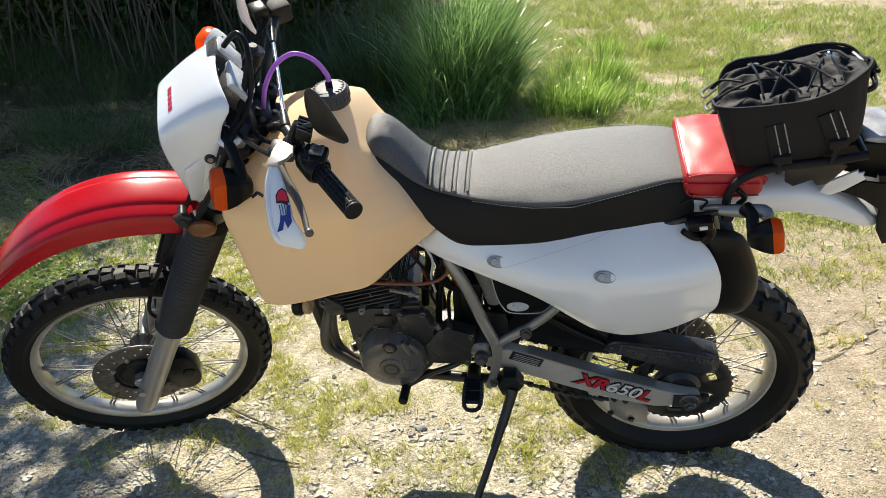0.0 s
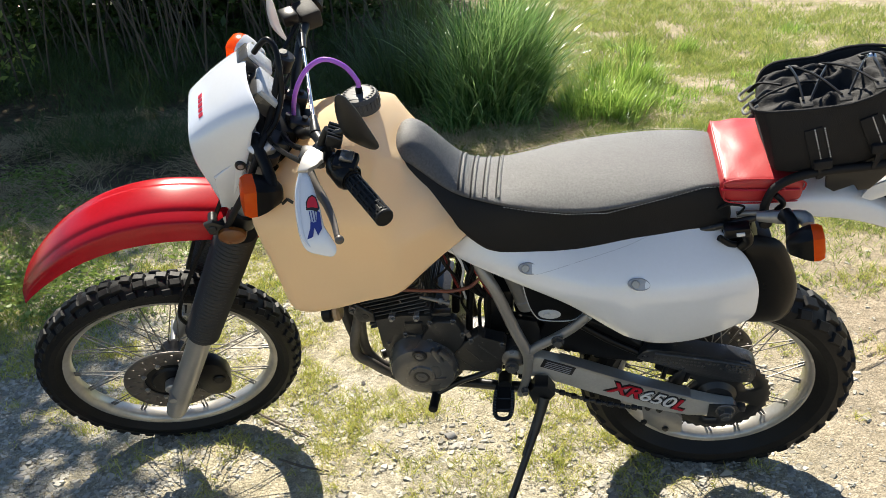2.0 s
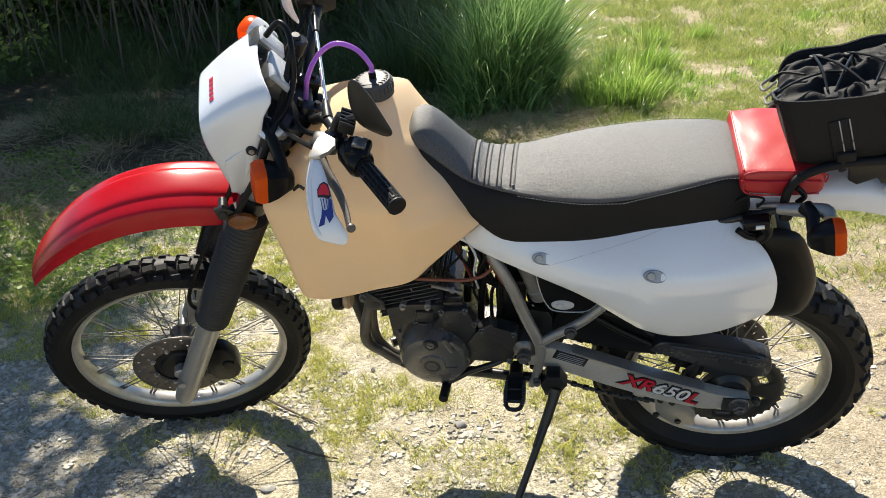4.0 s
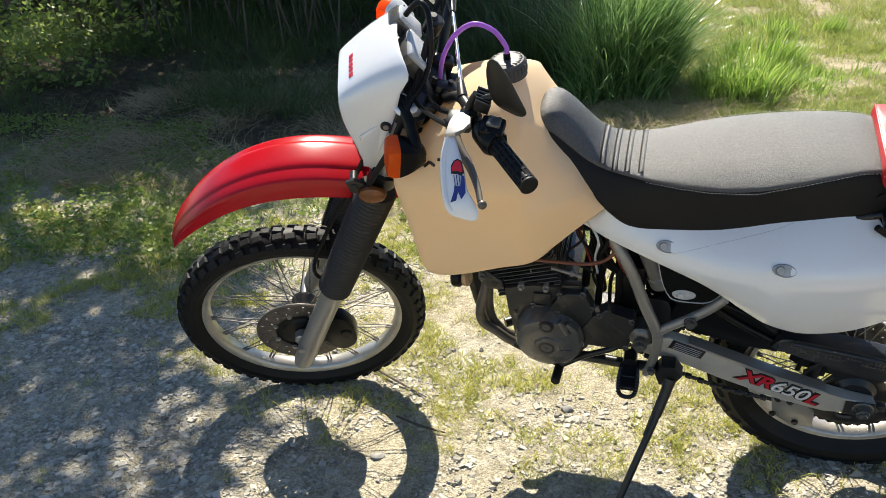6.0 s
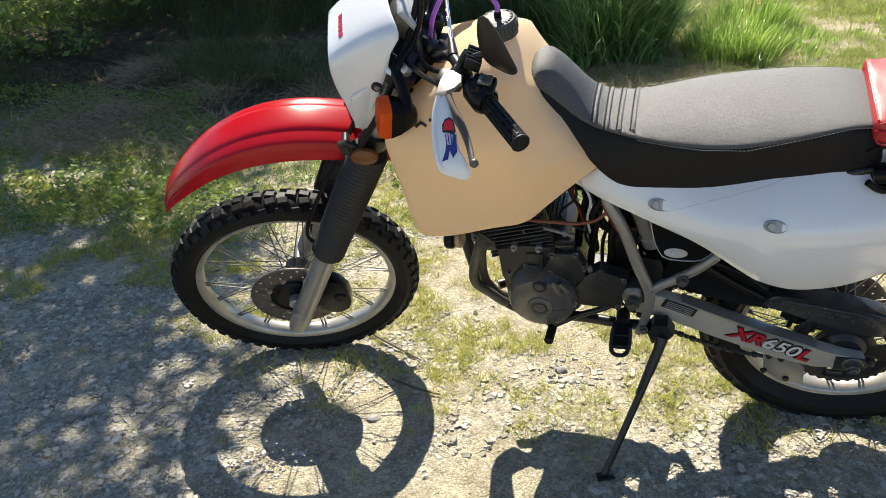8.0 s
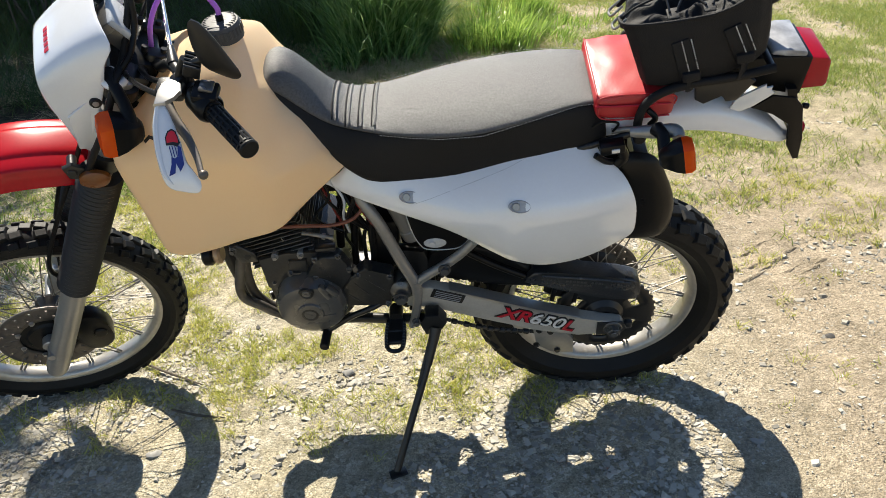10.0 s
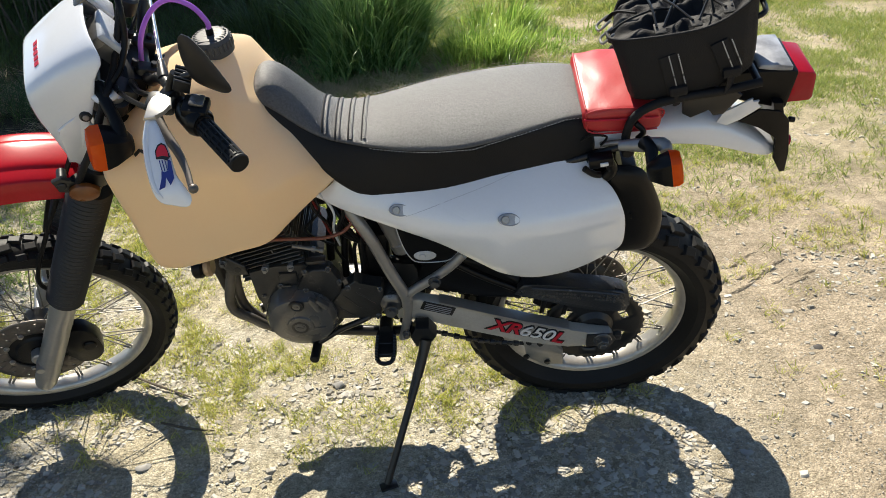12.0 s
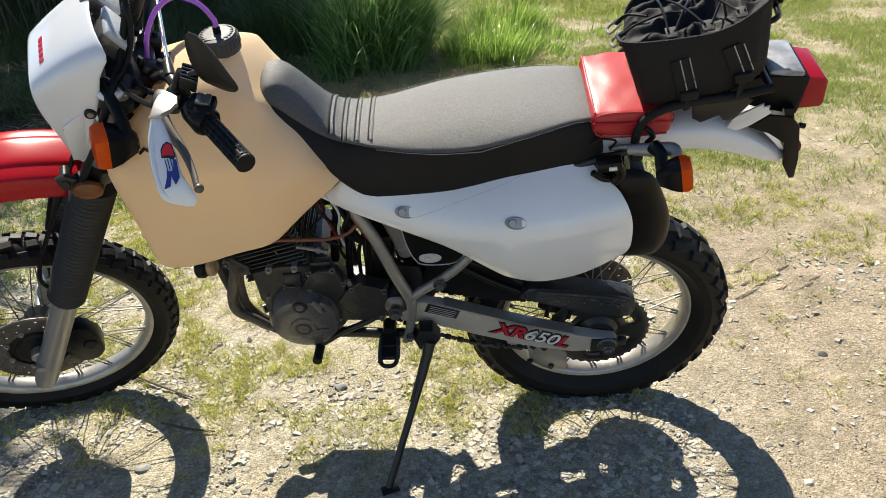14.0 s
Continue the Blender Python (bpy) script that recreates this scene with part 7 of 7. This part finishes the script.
# foot controls
bm = bmesh.new()
tube(bm, [(0.205, -0.10, 0.415), (0.205, -0.135, 0.415)], 0.017, 14, 1)
tube(bm, [(0.188, -0.13, 0.408), (0.184, -0.16, 0.406), (0.184, -0.20, 0.404), (0.190, -0.222, 0.403), (0.205, -0.228, 0.403), (0.220, -0.222, 0.403), (0.226, -0.20, 0.404), (0.226, -0.16, 0.406), (0.222, -0.13, 0.408)], 0.0055, 8, 4)
for k in range(9):
    for x in (0.184, 0.226):
        box(bm, (x, -0.148 - 0.009 * k, 0.411), (0.006, 0.0045, 0.008), (45, 0, 0))
box(bm, (0.205, -0.152, 0.404), (0.036, 0.045, 0.014), (0, 0, 0), 0.004, 1)
box(bm, (0.205, -0.182, 0.403), (0.040, 0.046, 0.012), (0, 0, 0), 0.002, 1)
part("footpeg", bm, PAINT, bike, "black toothed metal footpeg")
bm = bmesh.new()
cyl(bm, (0.036, -0.150, 0.398), (0.032, -0.205, 0.398), 0.0115, 14, 0.002)
part("shift_rubber", bm, RUBBER, bike, "black rubber gear lever tip")
bm = bmesh.new()
tube(bm, [(0.034, -0.155, 0.40), (0.06, -0.150, 0.415), (0.10, -0.145, 0.440), (0.16, -0.14, 0.468), (0.20, -0.12, 0.485)], 0.0075, 10)
tube(bm, [(0.03, -0.15, 0.40), (0.0, -0.14, 0.405), (-0.01, -0.12, 0.41)], 0.0055, 10)
part("gear_lever", bm, PAINT, bike, "black gear lever")
bm = bmesh.new()
plate(bm, [(0.280, 0.450), (0.312, 0.450), (0.330, 0.42), (0.310, 0.385), (0.277, 0.382), (0.265, 0.42)], -0.165, -0.125, 0.005)
part("stand_bracket", bm, PAINT, bike)
bm = bmesh.new()
tube(bm, [(0.302, -0.160, 0.405), (0.292, -0.190, 0.370), (0.279, -0.217, 0.333)], [0.016, 0.0115, 0.0105], 14, 3)
tube(bm, [(0.284, -0.208, 0.345), (0.190, -0.383, 0.122)], 0.0092, 14, 1)
for k in range(14):
    c = Vector((0.300, -0.162, 0.398)).lerp(Vector((0.264, -0.242, 0.302)), k / 13) + Vector((-0.007, -0.006, 0.0))
    tube(bm, [c, c + Vector((-0.003, -0.006, -0.008))], 0.0048, 8, 1)
st = part("side_stand", bm, PAINT, bike, "black steel side stand with spring")
bm = bmesh.new()
box(bm, (0.192, -0.384, 0.113), (0.044, 0.028, 0.006), (-16, 0, 20), 0.002)
part("stand_foot", bm, PAINT, st)

# ---- luggage on the motorcycle ----
bm = bmesh.new()
rows = []
for x, w, z0, z1 in ((0.650, 0.098, 0.985, 1.010), (0.656, 0.112, 0.968, 1.022), (0.70, 0.116, 0.964, 1.028), (0.76, 0.116, 0.964, 1.030), (0.805, 0.112, 0.968, 1.022), (0.812, 0.095, 0.985, 1.008)):
    rows.append(mirrored([(x, -w * 0.6, z0), (x, -w * 0.93, z0 + 0.004), (x, -w, z0 + 0.012), (x, -w, z1 - 0.012), (x, -w * 0.96, z1 - 0.002), (x, -w * 0.5, z1 + 0.003), (x, 0, z1 + 0.004)]))
loft(bm, rows)
bmesh.ops.subdivide_edges(bm, edges=bm.edges[:], cuts=2, use_grid_fill=True, smooth=0.4)
for v in bm.verts:
    v.co.z += 0.004 * noise.noise(Vector((v.co.x * 26, v.co.y * 18, 3.0))) + 0.002 * noise.noise(v.co * 60)
    v.co.y += 0.003 * noise.noise(v.co * 30)
pouch = tagged(finish("tool_pouch", bm, POUCH, sub=1, angle=0), "red vinyl pouch with piped edges behind the seat", "pouch")
pouch.matrix_basis = LEAN
bm = bmesh.new()
tube(bm, [(0.660, -0.1135, 1.0), (0.658, -0.113, 1.018), (0.70, -0.114, 1.027), (0.80, -0.112, 1.022), (0.808, -0.110, 1.0)], 0.0019, 8)
tube(bm, [(0.660, -0.1135, 1.0), (0.662, -0.1155, 0.978), (0.70, -0.118, 0.972), (0.80, -0.114, 0.976)], 0.0019, 8)
tube(bm, [(0.656, -0.105, 1.022), (0.653, -0.05, 1.030), (0.653, 0.05, 1.030), (0.656, 0.105, 1.022)], 0.0019, 8)
part("piping", bm, POUCH, pouch)
bm = bmesh.new()
tube(bm, [(0.652, -0.1155, 1.004), (0.70, -0.119, 1.005), (0.76, -0.119, 1.006), (0.80, -0.115, 1.004)], 0.0022, 6)
tube(bm, [(0.745, -0.120, 1.008), (0.752, -0.126, 1.016), (0.768, -0.125, 1.012), (0.752, -0.124, 1.005)], 0.0018, 6)
part("zip", bm, DECAL_RED, pouch)

# tail bag: walls up to a bound rim, and a crumpled cloth top laced down inside it
BAG = [(0.690, 1.166, 1.098, 0.748, 1.060, 0.066), (0.692, 1.171, 1.118, 0.742, 1.050, 0.098), (0.712, 1.175, 1.140, 0.750, 1.045, 0.113), (0.745, 1.178, 1.152, 0.772, 1.045, 0.117), (0.785, 1.182, 1.157, 0.80, 1.047, 0.118), (0.815, 1.186, 1.160, 0.827, 1.050, 0.118),
       (0.845, 1.191, 1.164, 0.855, 1.054, 0.118), (0.872, 1.200, 1.174, 0.883, 1.061, 0.118), (0.900, 1.215, 1.184, 0.910, 1.071, 0.117), (0.930, 1.238, 1.190, 0.945, 1.088, 0.113), (0.950, 1.252, 1.190, 0.970, 1.102, 0.100), (0.962, 1.250, 1.184, 0.982, 1.118, 0.066)]


def bag_far(x):
    return x + 0.045 * max(0.0, (0.80 - x) / 0.11) + 0.035 * max(0.0, (x - 0.90) / 0.06)


def bag_rings():
    rings = []
    for xr, zn, zf, xb, zb, w in BAG:
        xf, zb = bag_far(xr), zb - 0.010

        def wall(f, s, out):
            return (xb + ((xr if s < 0 else xf) - xb) * f, s * w * out, zb + ((zn if s < 0 else zf) - zb) * f)
        near = [wall(0, -1, 0.80), wall(0.06, -1, 0.97), wall(0.30, -1, 1.02), wall(0.60, -1, 1.03), wall(0.88, -1, 1.0), wall(1, -1, 0.98), (xr, -w * 0.93, zn + 0.001), (xr, -w * 0.87, zn - 0.016)]
        far = [(xf, w * 0.87, zf - 0.018), (xf, w * 0.93, zf), wall(1, 1, 0.98), wall(0.88, 1, 1.0), wall(0.60, 1, 1.03), wall(0.30, 1, 1.02), wall(0.06, 1, 0.97), wall(0, 1, 0.80)]
        top = [(xr + (xf - xr) * (q + 1) / 2, w * q, zn + (zf - zn) * (q + 1) / 2 - 0.018 + 0.012 * (1 - q * q)) for q in (-0.7, -0.45, -0.2, 0.05, 0.3, 0.55, 0.74)]
        rings.append(near + top + far)
    return rings


bm = bmesh.new()
loft(bm, bag_rings())
bmesh.ops.subdivide_edges(bm, edges=bm.edges[:], cuts=3, use_grid_fill=True, smooth=0.5)
for v in bm.verts:
    q = v.co.copy()
    zr = 1.175 + max(0.0, q.x - 0.80) * 0.42 - 0.13 * max(0.0, q.y + 0.1)
    inside = max(0.0, min(1.0, (0.094 - abs(q.y)) / 0.03)) * max(0.0, min(1.0, (q.z - zr + 0.075) / 0.03)) * max(0.0, min(1.0, (q.x - 0.700) / 0.03)) * max(0.0, min(1.0, (0.962 - q.x) / 0.03))
    fold = abs(noise.noise(Vector((q.x * 13 + q.y * 9, q.y * 26 - q.x * 8, 1.7)))) + 0.5 * abs(noise.noise(Vector((q.x * 34, q.y * 40, 5.1))))
    n = noise.noise(Vector((q.x * 18, q.y * 9, q.z * 26)))
    v.co += Vector((0, 0, 1)) * (0.030 - 0.058 * fold) * inside + Vector((0.2, -0.5, 0)) * n * 0.0045 * (1 - inside) + Vector((0, 0, 0.004)) * n * (1 - inside)
bag = tagged(finish("tail_bag", bm, NYLON, sub=1, angle=0), "crumpled black nylon tail bag laced with elastic cord on the rack", "bag")
bag.matrix_basis = LEAN
bm = bmesh.new()
rim = [(xr, -w * 0.97, zn + 0.001) for xr, zn, zf, xb, zb, w in BAG] + [(bag_far(xr), w * 0.97, zf + 0.001) for xr, zn, zf, xb, zb, w in reversed(BAG)]
tube(bm, rim + [rim[0]], 0.0034, 8, 4)
part("rim_binding", bm, NYLON, bag, "black bound rim")
NEAR_TABS = [(0.782, -0.094, 1.187), (0.846, -0.094, 1.199), (0.902, -0.092, 1.222)]
FAR_TABS = [(0.788, 0.058, 1.174), (0.850, 0.060, 1.178), (0.918, 0.058, 1.196)]
for p, tip in [(p, 14) for p in NEAR_TABS] + [(p, -22) for p in FAR_TABS]:
    bm = bmesh.new()
    box(bm, p, (0.021, 0.026, 0.0045), (tip, -8, 0), 0.0016)
    part("cord_tab", bm, WEB, bag, "grey webbing tab")
LACE = [(FAR_TABS[0], NEAR_TABS[0]), (NEAR_TABS[0], FAR_TABS[1]), (FAR_TABS[0], NEAR_TABS[1]), (NEAR_TABS[1], FAR_TABS[2]), (FAR_TABS[1], NEAR_TABS[2]), (FAR_TABS[2], NEAR_TABS[2]), (FAR_TABS[2], (0.945, -0.02, 1.225))]
for k, (a, b) in enumerate(LACE):
    bm = bmesh.new()
    sh = Vector((0.006 if k % 2 else -0.006, 0, 0.003))
    m = (Vector(a) + Vector(b)) / 2 + sh + Vector((0, 0, 0.010))
    tube(bm, [Vector(a) + sh, m, Vector(b) + sh], 0.0024, 6, 5)
    part("elastic_cord", bm, BLACK, bag, "black elastic lacing cord")
bm = bmesh.new()
bmesh.ops.create_uvsphere(bm, u_segments=14, v_segments=9, radius=0.009, matrix=Matrix.Translation((0.921, 0.03, 1.208)))
cyl(bm, (0.921, 0.03, 1.206), (0.926, 0.01, 1.210), 0.006, 12, 0.001)
part("cord_toggle", bm, CHROME, bag, "small shiny cord toggle")
bm = bmesh.new()
for dy in (-0.060, -0.012):
    tube(bm, [(0.703, dy - 0.014, 1.170), (0.684, dy - 0.014, 1.150), (0.683, dy + 0.010, 1.148), (0.704, dy + 0.012, 1.168)], 0.0026, 8, 4)
part("front_buckle", bm, FRAME, bag, "wire strap buckles on the front")
bm = bmesh.new()
tube(bm, [(0.700, -0.062, 1.168), (0.725, -0.060, 1.187), (0.780, -0.030, 1.190), (0.82, -0.02, 1.185)], 0.0022, 6)
tube(bm, [(0.698, -0.010, 1.160), (0.715, -0.012, 1.180), (0.75, -0.03, 1.186)], 0.009, 8, 5, 0.25)
part("front_strap", bm, NYLON, bag, "black strap ends")
for x0, zt, ln, lean in ((0.798, 1.146, 0.062, 0.36), (0.892, 1.172, 0.052, 0.52)):
    bm = bmesh.new()
    y = -0.1245
    box(bm, (x0 + 0.012, y + 0.003, zt - ln / 2 - 0.010), (0.032, 0.006, ln + 0.026), (0, -math.degrees(math.atan(lean)), 0), 0.0015)
    box(bm, (x0 + 0.028, y - 0.002, zt - ln - 0.012), (0.034, 0.014, 0.020), (0, -9, 0), 0.004)
    tube(bm, [(x0 + 0.028, y + 0.002, zt - ln - 0.01), (x0 + 0.032, y + 0.004, zt - ln - 0.03), (x0 + 0.030, -0.122, 1.035 + (x0 - 0.79) * 0.25)], 0.013, 8, 4, 0.3)
    sp = part("bag_strap", bm, NYLON, bag, "black strap with white stitched lines")
    bm = bmesh.new()
    for dx in (0.0, 0.0165):
        for k in range(15):
            if k != 10:
                z = -k * ln / 14
                box(bm, (x0 + dx - z * lean, y - 0.0012, zt + z + dx * 0.25), (0.0020, 0.0012, 0.0024))
    part("strap_stitching", bm, THREAD, sp)
bm = bmesh.new()
tube(bm, [(0.950, -0.095, 1.20), (0.972, -0.085, 1.205), (0.984, -0.045, 1.200), (0.978, 0.0, 1.205), (0.972, 0.05, 1.20)], 0.0055, 8)
box(bm, (0.982, -0.020, 1.208), (0.02, 0.03, 0.022), (20, 0, 10), 0.004)
for k in range(4):
    bmesh.ops.create_uvsphere(bm, u_segments=8, v_segments=6, radius=0.0045, matrix=Matrix.Translation((0.975 + 0.003 * k, -0.075 + 0.008 * k, 1.232 - 0.004 * k)))
part("buckle", bm, BLACK, bag, "black buckle and strap at the back")
